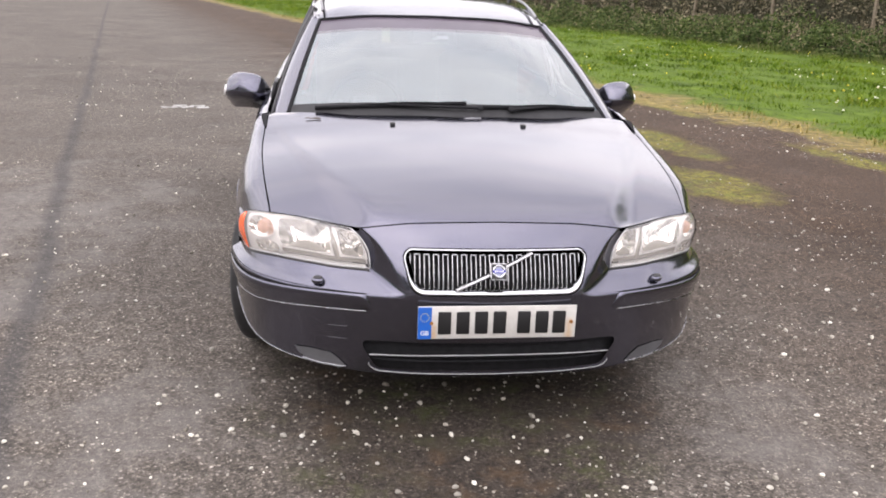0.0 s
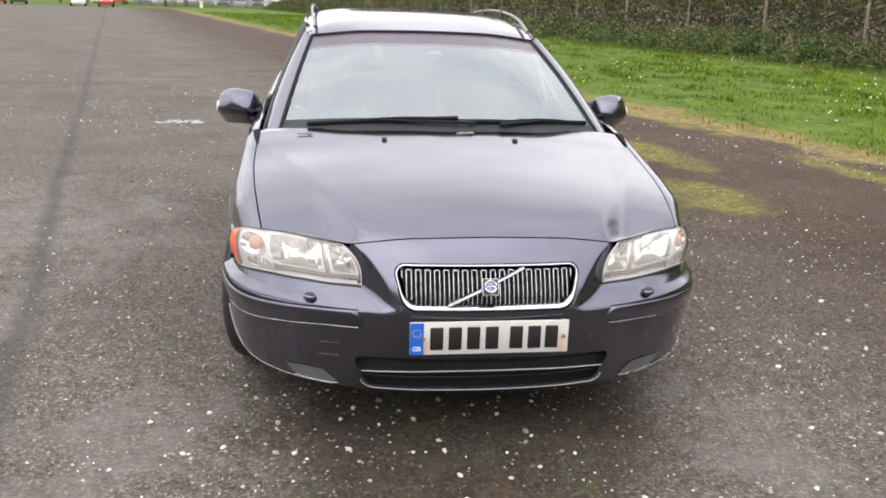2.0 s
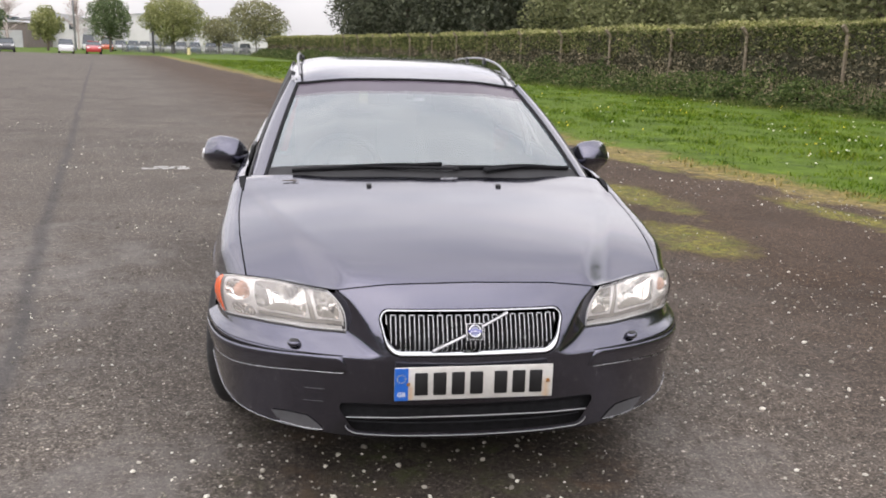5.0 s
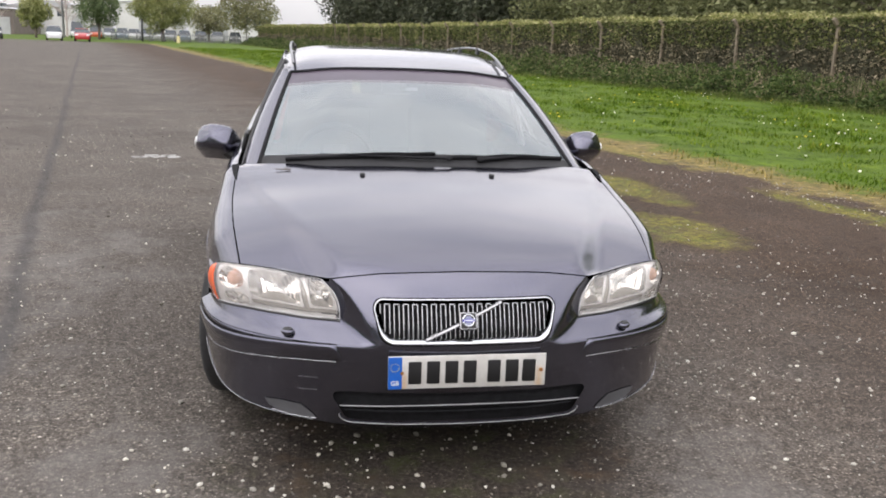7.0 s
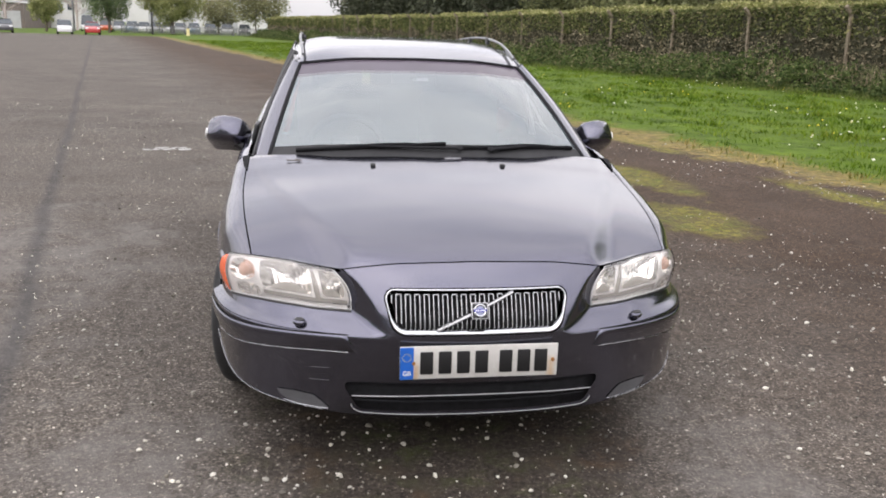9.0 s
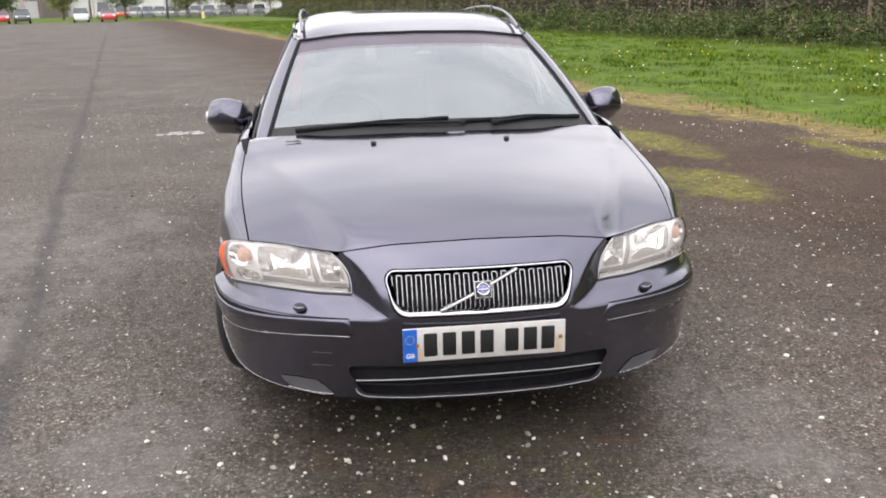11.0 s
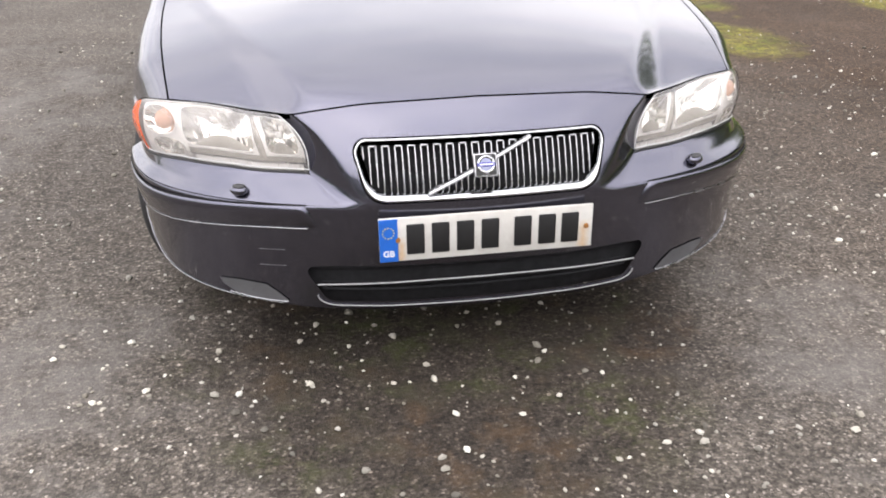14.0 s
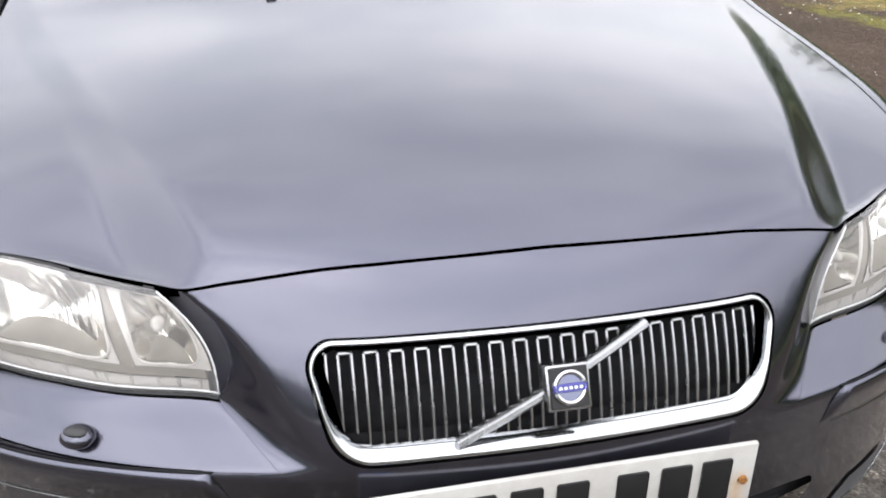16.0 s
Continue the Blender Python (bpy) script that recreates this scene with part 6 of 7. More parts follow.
dry = np.array([noise.noise(Vector((a_ * 0.45, 3.0, 1.0))) for a_ in ly])
lx = np.where(dry > -0.16, lx, lx + 400)
keep = lx < 300
P = np.stack([lx, ly, 0 * lx + 0.25, rng.uniform(0, 6.28, N), 0.3 + 0.6 * rng.random(N) ** 1.8, rng.integers(0, 2, N)], 1)[keep]
scatter("dead_stalks", P, [blade(0.12, 0.008), blade(0.3, 0.007)], island_material("dead_stalks", [(0.0, (0.20, 0.165, 0.115)), (1.0, (0.45, 0.38, 0.28))], 0.9),
        "tall dead grass stalks along the hedge", "grass")

# cranked concrete fence posts standing in the hedge face
concrete = plain("weathered_concrete", (0.22, 0.18, 0.13), 0.9, 0, 0.25, 9.0, 0.4)


def fence_post():
    p = tagged(empty("fence_post"), "weathered concrete fence post with cranked top", "post", "posts along the hedge")
    w = bmesh.new()
    add_box(w, (0.10, 0.10, 2.3), (0, 0, 1.15), (0, 0, 0), 0.015, 1)
    part("shaft", w, concrete, p)
    w = bmesh.new()
    add_box(w, (0.11, 0.11, 0.36), (-0.11, 0, 2.40), (0, -42, 0), 0.015, 1)
    part("cranked_arm", w, concrete, p)
    return p


post = fence_post()
for k in range(16):
    yk = 24.8 + 4.25 * (k - 1)
    m = pose(float(hedge_line(yk)) + 0.02, yk, 0, rng.uniform(-1.5, 1.5), rng.uniform(-1.5, 1.5), 14 + rng.uniform(-6, 6))
    if k == 0:
        post.matrix_basis = m
    else:
        copy_thing(post, m)

# ---- trees ----
bark = plain("grey_brown_bark", (0.13, 0.105, 0.08), 0.9, 0, 0.3, 5.0, 0.4)


def tree(name, label, place, height, spread, leaf, n_leaf, leaf_size, trunk=0.25, low=0.25, shape="round", seed=0):
    r = np.random.default_rng(seed)
    t_ = tagged(empty(name, place), label, "tree")
    part("trunk", tube([(0, 0, 0), (0.05 * spread * r.normal(), 0.05 * r.normal(), height * 0.35), (0.06 * spread * r.normal(), 0, height * 0.8)], trunk, 8, 1.0, True, [1.0, 0.75, 0.2]), bark, t_)
    tips = []
    for k in range(9):
        a = r.uniform(0, 6.28)
        z0 = height * r.uniform(low * 0.9, 0.7)
        rad = spread * r.uniform(0.5, 0.9)
        tip = (rad * math.cos(a), rad * math.sin(a), z0 + height * r.uniform(0.1, 0.28))
        tips.append(tip)
        tb = tube([(0, 0, z0 * 0.9), (tip[0] * 0.5, tip[1] * 0.5, z0 + (tip[2] - z0) * 0.65), tip], trunk * 0.32, 5, 1.0, True, [1.0, 0.6, 0.2])
        part("limb", tb, bark, t_)
    u = r.normal(size=(n_leaf, 3))
    u /= np.linalg.norm(u, axis=1, keepdims=True)
    rad = r.random(n_leaf) ** 0.35
    lump = np.array([noise.noise(Vector(v) * 2.2 + Vector((seed * 3.1, 0, 0))) for v in u])
    rad = rad * (1 + 0.35 * lump)
    if shape == "cone":
        zz = r.random(n_leaf) ** 1.4
        rr = (1 - zz) ** 0.8 * (0.75 + 0.35 * r.random(n_leaf)) * (1 + 0.2 * lump)
        ang = r.uniform(0, 6.28, n_leaf)
        P3 = np.stack([spread * rr * np.cos(ang), spread * rr * np.sin(ang), height * (low + (1 - low) * zz)], 1)
    else:
        P3 = u * rad[:, None] * (spread, spread, height * (1 - low) / 2) + (0, 0, height * (low + (1 - low) / 2))
    gap = np.array([noise.noise(Vector(p) * (2.2 / spread) + Vector((0, seed, 0))) for p in P3])
    P3 = P3[gap > -0.33]
    k = len(P3)
    rows = np.stack([P3[:, 0], P3[:, 1], np.maximum(P3[:, 2], 0.05), r.uniform(0, 6.28, k), leaf_size * r.uniform(0.6, 1.4, k), r.integers(0, 6, k)], 1)
    scatter("crown", rows, leaf_shapes, leaf, "", "", t_)
    return t_


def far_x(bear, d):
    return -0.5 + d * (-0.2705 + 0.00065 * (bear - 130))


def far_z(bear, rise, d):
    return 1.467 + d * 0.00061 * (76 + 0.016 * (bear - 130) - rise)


spring = island_material("spring_leaves", [(0.0, (0.22, 0.24, 0.10)), (0.5, (0.34, 0.36, 0.17)), (1.0, (0.46, 0.46, 0.26))], 0.75, 0.35)
deep = island_material("deep_green_leaves", [(0.0, (0.10, 0.14, 0.075)), (0.5, (0.16, 0.21, 0.11)), (1.0, (0.23, 0.27, 0.15))], 0.75, 0.25)
conif = island_material("conifer_leaves", [(0.0, (0.06, 0.07, 0.05)), (0.6, (0.10, 0.11, 0.08)), (1.0, (0.15, 0.16, 0.115))], 0.85, 0.1)
olive = island_material("olive_leaves", [(0.0, (0.17, 0.17, 0.10)), (0.5, (0.26, 0.26, 0.15)), (1.0, (0.36, 0.35, 0.22))], 0.8, 0.3)

pale_olive = island_material("dull_olive_leaves", [(0.0, (0.15, 0.165, 0.085)), (0.5, (0.23, 0.245, 0.13)), (1.0, (0.31, 0.32, 0.185))], 0.85, 0.35)

tree("tree", "broad round-headed tree in pale spring leaf", (-18.6, 119, 0), 7.6, 4.1, spring, 26000, 0.21, 0.26, 0.17, seed=1)
tree("tree", "small dark green leaning tree", (-26.0, 117, 0), 7.2, 2.7, deep, 14000, 0.21, 0.2, 0.2, seed=2)
tree("tree", "small pale green tree by the parked cars", (-33.3, 116, 0), 5.4, 1.9, spring, 6000, 0.26, 0.16, 0.22, seed=3)
tree("tree", "thin half-leafed tree over the hedge end", (-8.2, 125, 0), 7.6, 4.2, olive, 9000, 0.28, 0.2, 0.2, seed=4)
tree("tree", "thin half-leafed tree over the hedge end", (-14.0, 132, 0), 5.2, 3.2, olive, 6000, 0.28, 0.2, 0.15, seed=5)
tree("tree", "dark tree at the edge of the yard", (-41.5, 118, 0), 6.4, 2.6, deep, 4000, 0.4, 0.2, 0.1, seed=6)

def bare_tree(label, place, height, spread, seed):
    """A leafless tree: trunk, limbs and a haze of fine pale twigs."""
    r = np.random.default_rng(seed)
    t_ = tagged(empty("tree", place), label, "tree")
    twig_bark = plain("pale_pinkish_twigs", (0.46, 0.39, 0.37), 0.9, 0, 0.2, 8.0)
    part("trunk", tube([(0, 0, 0), (0.1, 0, height * 0.4), (0.05, 0.05, height * 0.9)], 0.17, 8, 1.0, True, [1.0, 0.7, 0.25]), twig_bark, t_)
    V, F = [], []
    for k in range(38):
        a, z0 = r.uniform(0, 6.28), height * r.uniform(0.15, 0.72)
        up = height * r.uniform(0.12, 0.28) * (1.1 - 0.5 * z0 / height)
        tip = np.array([spread * r.uniform(0.4, 0.95) * math.cos(a) * (1.15 - z0 / height), spread * r.uniform(0.4, 0.95) * math.sin(a) * (1.15 - z0 / height), z0 + up])
        part("limb", tube([(0.05, 0, z0), tip * (0.5, 0.5, 1) - (0, 0, up * 0.35), tip], 0.035, 5, 1.0, True, [1.0, 0.6, 0.25]), twig_bark, t_)
        for q in range(90):
            f_ = r.uniform(0.25, 1.0)
            p0 = np.array([tip[0] * f_, tip[1] * f_, z0 + up * f_])
            p1 = p0 + np.array([r.normal(0, 0.7), r.normal(0, 0.7), r.uniform(-0.1, 0.9)]) * height * 0.085
            b0 = len(V)
            w_ = np.array([r.uniform(-1, 1), r.uniform(-1, 1), 0]) * 0.014
            V += [p0 - w_, p0 + w_, p1]
            F.append((b0, b0 + 1, b0 + 2))
    tw = mesh_object("twigs", V, F, twig_bark, t_, "", False)
    tagged(tw, "fine pale bare twigs", "", kind="stuff")
    return t_


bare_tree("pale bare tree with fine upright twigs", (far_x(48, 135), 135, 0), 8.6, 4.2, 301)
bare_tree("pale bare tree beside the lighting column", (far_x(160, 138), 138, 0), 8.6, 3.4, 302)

# dark conifer belt and paler trees behind the hedge
for k in range(22):
    f_ = k / 21
    yk = 112 - 84 * f_
    xk = hedge_line(yk) + 9 + 6 * (k % 2) + rng.uniform(-1, 1) + (4.5 if k == 0 else 1.5 if k == 1 else 0.0)
    tall = k < 13
    tree("tree", "tall dark evergreen tree behind the hedge" if tall else "tall grey-green tree behind the hedge", (float(xk), float(yk), 0), (12 if tall else 8) + 2 * rng.random(), 4.4 + 1.2 * rng.random(),
         conif if tall else pale_olive, 13000 if tall else 18000, 0.33 if tall else 0.24, 0.35, 0.0, "round", seed=20 + k)
for k in range(14):
    yk = 30 + 7.5 * k
    tree("tree", "tall dark evergreen tree deep in the belt" if k > 4 else "broad grey-green tree deep in the belt", (float(hedge_line(yk)) + 22 + 4 * (k % 3), yk, 0), 13.0 if k > 4 else 9.5, 6.5, conif if k > 4 else pale_olive, 11000 if k > 4 else 18000, 0.48 if k > 4 else 0.30, 0.4, 0.0, "round", seed=60 + k)


# the hedge and its trees carried on past the car, out of view, to darken reflections
near_hedge = tagged(empty("hedge", (float(hedge_line(-24)), -24, 0)), "clipped hawthorn hedge carried on out of view for reflections", "hedge")
verts = []
ysn = np.arange(-24, 12.1, 1.2)
for yk in ysn:
    for o, z in sec:
        j = 0.12 * noise.noise(Vector((yk * 0.8, o, z)))
        verts.append((hedge_line(yk) + 1.0 + (o + j) * diry - hedge_line(-24), yk + 24, max(0.0, (z + j) * 1.11)))
faces = [(i * ns + k, i * ns + k + 1, (i + 1) * ns + k + 1, (i + 1) * ns + k) for i in range(len(ysn) - 1) for k in range(ns - 1)]
faces += [tuple(range(ns)), tuple((len(ysn) - 1) * ns + k for k in range(ns))]
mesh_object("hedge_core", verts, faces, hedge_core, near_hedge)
N = 14000
ly = rng.uniform(-24, 12, N)
face_pick = rng.random(N)
o = np.where(face_pick < 0.7, -hw - rng.normal(0.0, 0.09, N), rng.uniform(-hw, hw, N))
lz = np.where(face_pick < 0.7, HEDGE_H * 1.11 * rng.random(N), HEDGE_H * 1.11 + rng.normal(-0.03, 0.06, N))
P = np.stack([hedge_line(ly) + 1.0 - hedge_line(-24) + o * diry, ly + 24, np.maximum(lz, 0.02), rng.uniform(0, 6.28, N), 0.14 + 0.10 * rng.random(N), rng.integers(0, 6, N)], 1)
scatter("hedge_leaves", P, leaf_shapes, hedge_leaf, "", "", near_hedge)
for k in range(9):
    yk = 22 - 6.0 * k
    tree("tree", "dark green tree out of view, added for reflections", (float(hedge_line(yk)) + 6 + 2 * (k % 2), yk, 0), 9.5 + 2 * rng.random(), 4.4 + rng.random(), deep, 5000, 0.5, 0.35, 0.0, "round", seed=140 + k)

# unseen trees added behind and beside the yard to darken the car's reflections
for k in range(11):
    f_ = k / 10
    tree("tree", "unseen dark green tree added to darken reflections", (-46 + 62 * f_, -30 + 10 * math.cos(3.1 * f_) + 3 * rng.random(), 0), 10 + 2.5 * rng.random(), 4.6 + rng.random(), deep, 3200, 0.62, 0.35, 0.02, seed=90 + k)
for k in range(6):
    tree("tree", "unseen dark green tree added to darken reflections", (-48 - 3 * rng.random(), -16 + 9 * k, 0), 6.5 + 1.5 * rng.random(), 4.8 + rng.random(), deep, 3200, 0.62, 0.35, 0.02, seed=110 + k)


# ---- the far end of the yard: parked cars, fence, buildings ----
far_black = plain("far_black_rubber", (0.02, 0.02, 0.02), 0.7)
far_glass = plain("far_car_glass", (0.06, 0.07, 0.08), 0.12)


def parked_car(place, paint_, label, tall=1.45, turn=0.0, wide=1.72):
    """A small hatchback, tail or nose to the yard."""
    c = tagged(empty("parked_car", place, (0, 0, turn)), label, "car", "cars parked at the yard's far end")
    h = wide / 2
    ys_ = [-2.0, -1.9, -1.2, -0.7, 0.2, 1.2, 1.75, 1.95]
    zs_ = [0.55, 0.72, 0.86, 0.92, 0.96, 0.98, 0.95, 0.6]
    G = []
    for yk, zk in zip(ys_, zs_):
        wk = h * (0.9 if abs(yk) > 1.8 else 1.0)
        G.append([(-wk * 0.96, yk, 0.22), (-wk, yk, 0.5), (-wk * 0.97, yk, zk - 0.08), (-wk * 0.85, yk, zk), (0, yk, zk + 0.02), (wk * 0.85, yk, zk), (wk * 0.97, yk, zk - 0.08), (wk, yk, 0.5), (wk * 0.96, yk, 0.22)])
    panel("body", [np.array(G)], paint_, c, outward=(0, 0, 1), rim=0.02)
    b = bmesh.new()
    add_box(b, (wide * 0.92, 0.25, 0.45), (0, -1.88, 0.45), (0, 0, 0), 0.08, 3)
    part("bumper", b, paint_, c)
    b = bmesh.new()
    add_box(b, (wide * 0.92, 0.25, 0.45), (0, 1.83, 0.45), (0, 0, 0), 0.08, 3)
    part("bumper", b, paint_, c)
    q = [(-0.95, 0.92, 0.84), (-0.35, tall - 0.03, 0.66), (0.9, tall, 0.66), (1.75, 0.95, 0.82)]
    rows = [[(s_ * wk * h / 0.86, yk, zk) for s_ in (-1, 1)] for yk, zk, wk in q]
    panes = [("windscreen", (rows[0][0], rows[0][1], rows[1][1], rows[1][0])), ("rear_window", (rows[2][0], rows[2][1], rows[3][1], rows[3][0])),
             ("side_window", [r_[0] for r_ in rows]), ("side_window", [r_[1] for r_ in rows])]
    for nm, pts in panes:
        b = bmesh.new()
        b.faces.new([b.verts.new(p_) for p_ in pts])
        part(nm, b, far_glass, c, "", False)
    b = bmesh.new()
    add_box(b, (wide * 0.78, 1.35, 0.05), (0, 0.28, tall), (0, 0, 0), 0.02, 2)
    part("roof", b, paint_, c)
    for s_ in (-1, 1):
        for yk in (-1.25, 1.25):
            b = bmesh.new()
            add_cyl(b, 0.31, 0.31, 0.2, (s_ * (h - 0.1), yk, 0.31), (0, 90, 0), 20)
            part("wheel", b, far_black, c)
        b = bmesh.new()
        add_box(b, (0.26, 0.06, 0.14), (s_ * (h - 0.24), -1.98, 0.68), (0, 0, 0), 0.02, 2)
        part("headlamp", b, M["white"], c)
    return c


white_paint = plain("white_car_paint", (0.72, 0.72, 0.72), 0.3, 0, 0.04, 10, Coat_Weight=1.0)
red_paint = plain("red_car_paint", (0.42, 0.03, 0.03), 0.3, 0, 0.08, 10, Coat_Weight=1.0)
black_paint = plain("dark_grey_car_paint", (0.05, 0.05, 0.055), 0.3, 0, 0.08, 10, Coat_Weight=1.0)
orange_paint = plain("orange_van_paint", (0.50, 0.10, 0.04), 0.35, 0, 0.08, 10, Coat_Weight=1.0)
blue_paint = plain("blue_grey_car_paint", (0.16, 0.22, 0.28), 0.3, 0, 0.08, 10, Coat_Weight=1.0)
silver_paint = plain("silver_car_paint", (0.45, 0.46, 0.47), 0.3, 0.5, 0.06, 10, Coat_Weight=1.0)
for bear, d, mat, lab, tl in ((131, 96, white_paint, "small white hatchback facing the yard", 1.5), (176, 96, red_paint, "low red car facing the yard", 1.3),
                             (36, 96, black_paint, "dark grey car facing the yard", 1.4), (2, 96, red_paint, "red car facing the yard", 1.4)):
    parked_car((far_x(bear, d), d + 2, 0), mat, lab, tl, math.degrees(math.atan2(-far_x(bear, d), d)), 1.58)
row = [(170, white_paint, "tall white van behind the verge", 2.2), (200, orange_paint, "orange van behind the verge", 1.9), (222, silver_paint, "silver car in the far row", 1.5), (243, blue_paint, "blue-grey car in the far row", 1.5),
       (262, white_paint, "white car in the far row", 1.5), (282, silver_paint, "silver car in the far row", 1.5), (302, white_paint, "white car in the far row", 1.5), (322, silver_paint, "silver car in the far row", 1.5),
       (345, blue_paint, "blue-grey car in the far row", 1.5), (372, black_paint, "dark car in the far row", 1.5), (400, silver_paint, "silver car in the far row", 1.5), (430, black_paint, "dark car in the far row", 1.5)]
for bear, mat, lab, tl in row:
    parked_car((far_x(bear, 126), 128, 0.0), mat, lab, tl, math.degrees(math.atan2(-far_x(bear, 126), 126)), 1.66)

pale_clad = plain("pale_grey_cladding", (0.62, 0.61, 0.60), 0.6, 0, 0.06, 0.6)
grey_roof = plain("grey_sheet_roof", (0.40, 0.40, 0.41), 0.6, 0, 0.1, 0.8)
brown_clad = plain("brown_canopy_cladding", (0.16, 0.13, 0.12), 0.7, 0, 0.12, 0.8)
teal_clad = plain("dark_teal_cladding", (0.04, 0.07, 0.075), 0.6, 0, 0.12, 0.8)
window_dark = plain("dark_window_band", (0.07, 0.08, 0.09), 0.2)


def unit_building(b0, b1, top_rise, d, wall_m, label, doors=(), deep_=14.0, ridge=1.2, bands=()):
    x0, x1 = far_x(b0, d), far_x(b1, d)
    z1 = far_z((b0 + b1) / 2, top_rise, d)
    w_ = x1 - x0
    u_ = tagged(empty("industrial_unit", ((x0 + x1) / 2, d, 0)), label, "building")
    b = bmesh.new()
    add_box(b, (w_, deep_, z1 - ridge), (0, deep_ / 2, (z1 - ridge) / 2))
    part("wall", b, wall_m, u_, "", False)
    b = bmesh.new()
    e = w_ / 2 + 0.2
    vs = [b.verts.new(p) for p in ((-e, -0.3, z1 - ridge), (e, -0.3, z1 - ridge), (0, -0.3, z1), (-e, deep_ + 0.3, z1 - ridge), (e, deep_ + 0.3, z1 - ridge), (0, deep_ + 0.3, z1))]
    for f in ((0, 1, 2), (3, 5, 4), (0, 2, 5, 3), (1, 4, 5, 2), (0, 3, 4, 1)):
        b.faces.new([vs[k] for k in f])
    part("roof", b, grey_roof, u_, "", False)
    for f0, f1, zt in doors:
        b = bmesh.new()
        add_box(b, (w_ * (f1 - f0), 0.16, zt), (-w_ / 2 + w_ * (f0 + f1) / 2, -0.06, zt / 2), (0, 0, 0), 0.02, 1)
        part("roller_door", b, grey_roof, u_)
    for f0, f1, z0 in bands:
        k_ = max(1, int(w_ * (f1 - f0) / 1.6))
        for q_ in range(k_):
            b = bmesh.new()
            add_box(b, (1.2, 0.14, 0.9), (-w_ / 2 + w_ * f0 + (q_ + 0.5) * w_ * (f1 - f0) / k_, -0.04, z0), (0, 0, 0), 0.02, 1)
            part("window", b, window_dark, u_)
    return u_


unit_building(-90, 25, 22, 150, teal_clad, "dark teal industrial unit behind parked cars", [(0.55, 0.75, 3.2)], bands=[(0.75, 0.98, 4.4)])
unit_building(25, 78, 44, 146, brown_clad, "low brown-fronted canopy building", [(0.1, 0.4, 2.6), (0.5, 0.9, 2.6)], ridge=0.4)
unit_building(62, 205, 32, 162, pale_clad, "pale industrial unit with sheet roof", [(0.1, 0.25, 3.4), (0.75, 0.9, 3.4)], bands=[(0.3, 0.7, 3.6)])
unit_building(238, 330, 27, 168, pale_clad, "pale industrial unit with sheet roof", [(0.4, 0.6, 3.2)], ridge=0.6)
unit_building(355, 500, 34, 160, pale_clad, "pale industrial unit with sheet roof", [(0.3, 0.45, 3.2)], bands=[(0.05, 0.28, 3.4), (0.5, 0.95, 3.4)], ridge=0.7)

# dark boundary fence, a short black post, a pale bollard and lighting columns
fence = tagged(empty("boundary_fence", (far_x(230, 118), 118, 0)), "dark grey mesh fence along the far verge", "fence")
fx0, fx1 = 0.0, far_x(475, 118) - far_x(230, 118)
for k in range(13):
    b = bmesh.new()
    add_box(b, (0.1, 0.1, 1.25), (fx0 + (fx1 - fx0) * k / 12, 0, 0.62), (0, 0, 0), 0.01, 1)
    part("post", b, M["rail"], fence)
for k in range(12):
    b = bmesh.new()
    xa = fx0 + (fx1 - fx0) * (k + 0.5) / 12
    for q_ in range(12):
        add_box(b, (0.05, 0.03, 1.0), (xa + (fx1 - fx0) / 12 * ((q_ + 0.5) / 12 - 0.5), 0, 0.55))
    for z in (0.25, 0.95):
        add_box(b, ((fx1 - fx0) / 12, 0.04, 0.06), (xa, 0.03, z))
    part("fence_panel", b, M["rail"], fence, "", False)
b = bmesh.new()
add_box(b, (0.22, 0.22, 2.7), (0, 0, 1.35), (0, 0, 0), 0.03, 2)
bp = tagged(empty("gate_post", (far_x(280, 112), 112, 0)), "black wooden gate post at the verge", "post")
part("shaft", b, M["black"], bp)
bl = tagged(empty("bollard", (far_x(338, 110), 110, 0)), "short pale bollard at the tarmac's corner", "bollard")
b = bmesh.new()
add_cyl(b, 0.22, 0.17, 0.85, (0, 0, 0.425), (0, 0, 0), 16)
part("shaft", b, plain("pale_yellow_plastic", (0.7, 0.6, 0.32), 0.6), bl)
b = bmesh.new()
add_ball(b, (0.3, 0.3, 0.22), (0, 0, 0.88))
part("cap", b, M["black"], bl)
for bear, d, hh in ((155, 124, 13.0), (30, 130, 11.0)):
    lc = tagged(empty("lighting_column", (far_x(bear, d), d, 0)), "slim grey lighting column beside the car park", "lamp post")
    part("column", tube([(0, 0, 0), (0, 0, hh * 0.5), (0, 0, hh)], 0.16, 10, 1.0, True, [1.0, 0.75, 0.5]), M["rail"], lc)
    part("arm", tube([(0, 0, hh - 0.1), (0.5, -0.2, hh + 0.1), (1.3, -0.4, hh + 0.15)], 0.06, 8), M["rail"], lc)
    b = bmesh.new()
    add_box(b, (0.7, 0.25, 0.12), (1.5, -0.45, hh + 0.12), (0, 0, 0), 0.04, 2)
    part("lantern", b, M["rail"], lc)

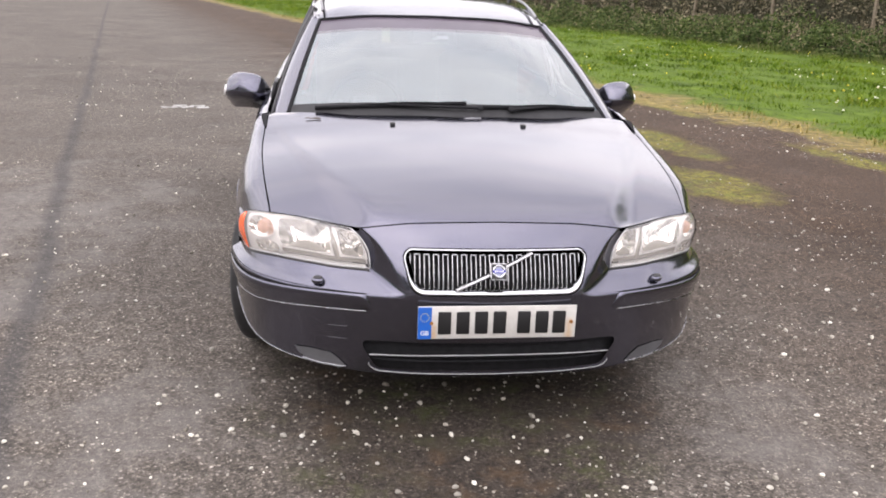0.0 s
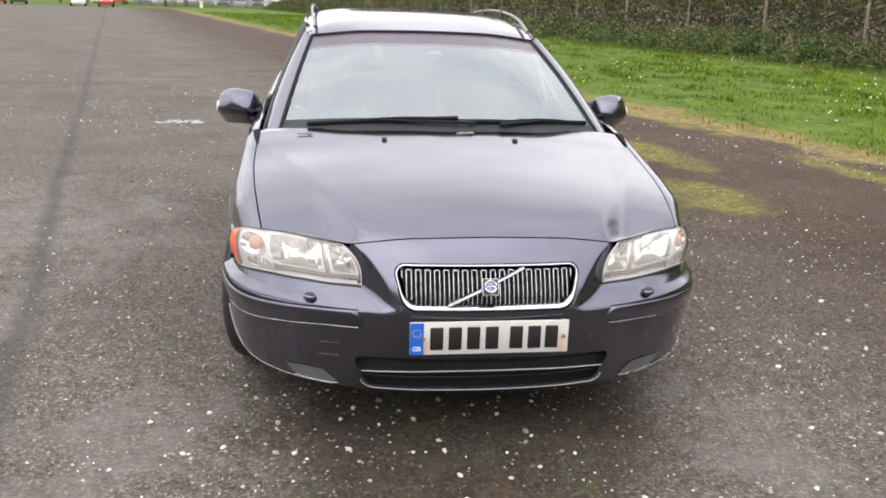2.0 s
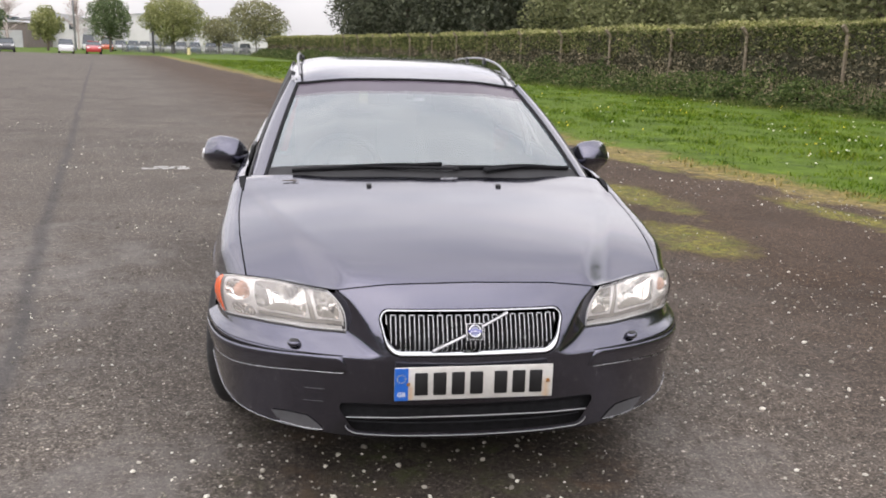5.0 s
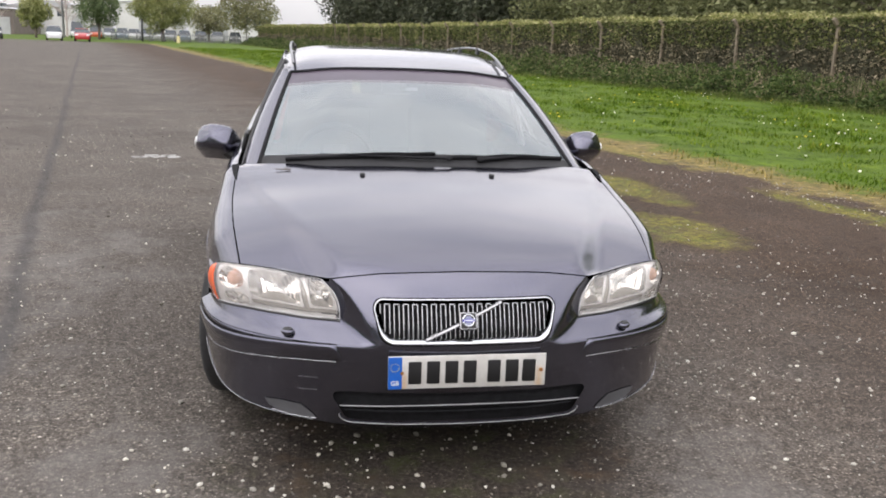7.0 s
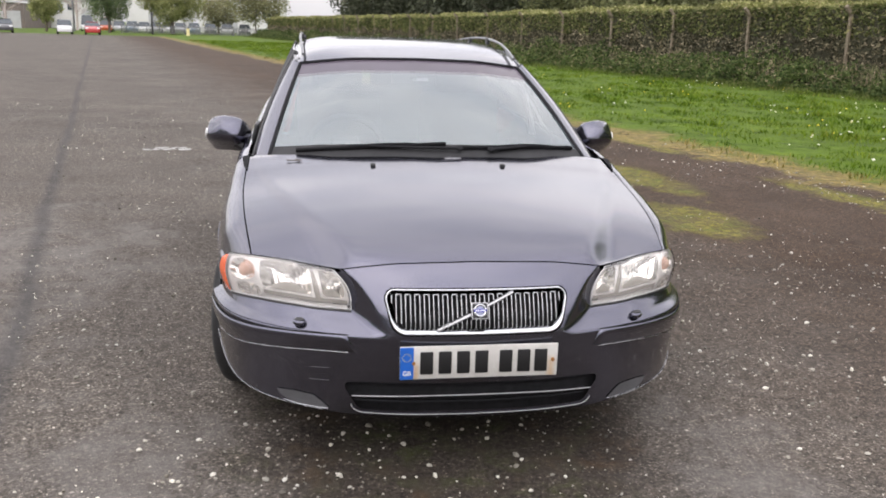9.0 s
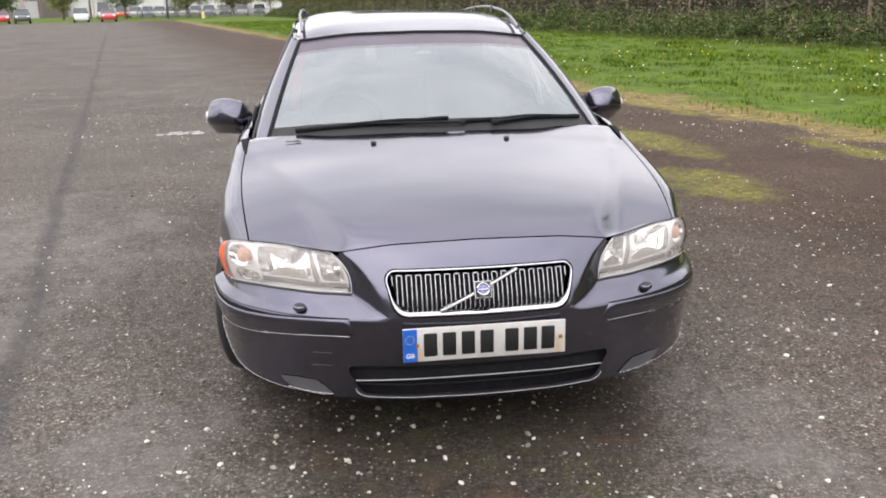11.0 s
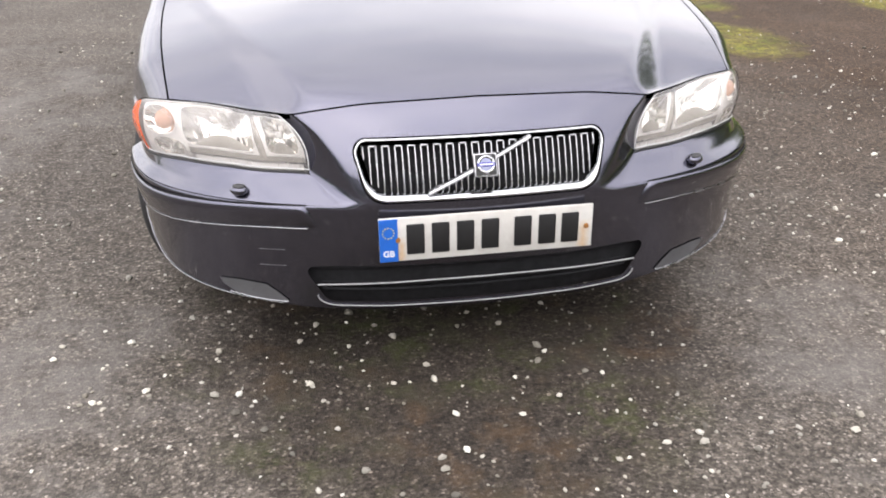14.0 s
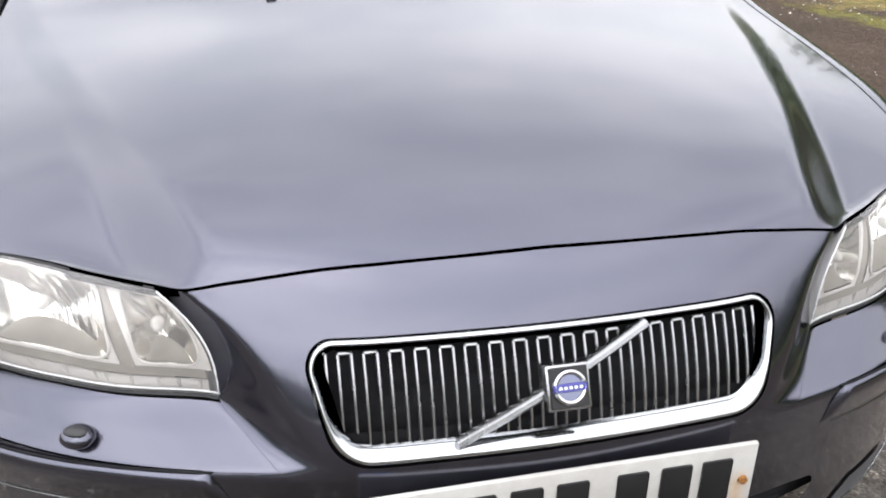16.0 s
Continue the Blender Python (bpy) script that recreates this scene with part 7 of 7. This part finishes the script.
# small flowers in the verge
N = 420
fy = 9 + 40 * rng.random(N) ** 1.4
fx = grass_edge(fy) + 1.2 + rng.random(N) * (hedge_line(fy) - grass_edge(fy) - 3.6)
P = np.stack([fx, fy, 0.075 + 0.05 * rng.random(N), rng.uniform(0, 6.28, N), 0.016 + 0.012 * rng.random(N), rng.integers(0, 8, N)], 1)
grp = np.array([noise.noise(Vector((a_ * 0.5, b_ * 0.35, 9.0))) for a_, b_ in zip(fx, fy)])
scatter("verge_flowers", P[grp > -0.05], stones, island_material("flower_heads", [(0.0, (0.8, 0.8, 0.72)), (0.55, (0.85, 0.85, 0.8)), (0.6, (0.75, 0.62, 0.06)), (1.0, (0.8, 0.68, 0.1))], 0.8),
        "scattered white and yellow verge flowers", "flowers")
# larger pale stones on the tarmac before the car
BIG = [(-0.30, 2.84), (0.09, 2.69), (0.18, 2.59), (0.35, 2.54), (0.20, 2.80), (-0.09, 2.56), (-0.82, 2.86), (-1.43, 4.05), (-0.62, 2.74), (-0.58, 2.70), (-0.33, 2.92), (-0.30, 2.79),
       (0.32, 2.67), (0.07, 2.53), (0.30, 2.50), (-0.41, 2.67), (-0.09, 2.42), (-0.06, 2.39), (-0.38, 2.55), (-1.57, 2.76), (-1.32, 2.72), (-1.20, 2.68), (-1.31, 2.87), (2.33, 4.86), (1.42, 3.53), (1.28, 3.40)]
P = np.array([(x, y, 0.005, k * 1.7, 0.006 + 0.007 * ((k * 37) % 11) / 11, k % 8) for k, (x, y) in enumerate(BIG)])
scatter("pale_stones", P, stones, island_material("bright_stone", [(0.0, (0.36, 0.34, 0.32)), (1.0, (0.78, 0.76, 0.73))], 0.8), "larger pale stones lying on the tarmac", "gravel")

# worn white paint mark on the tarmac
b = bmesh.new()
rr = np.random.default_rng(3)
for k in range(9):
    add_box(b, (0.06 + 0.10 * rr.random(), 0.05 + 0.12 * rr.random(), 0.004), (-2.5 + 0.056 * k + 0.02 * rr.random(), 10.68 + 0.10 * rr.normal(), 0.002), (0, 0, 40 * rr.random()))
wm = part("worn_paint_mark", b, plain("worn_white_road_paint", (0.33, 0.325, 0.31), 0.8, 0, 0.25, 12), None, "", False)
tagged(wm, "worn flake of white road paint on tarmac", "road marking", kind="structure")
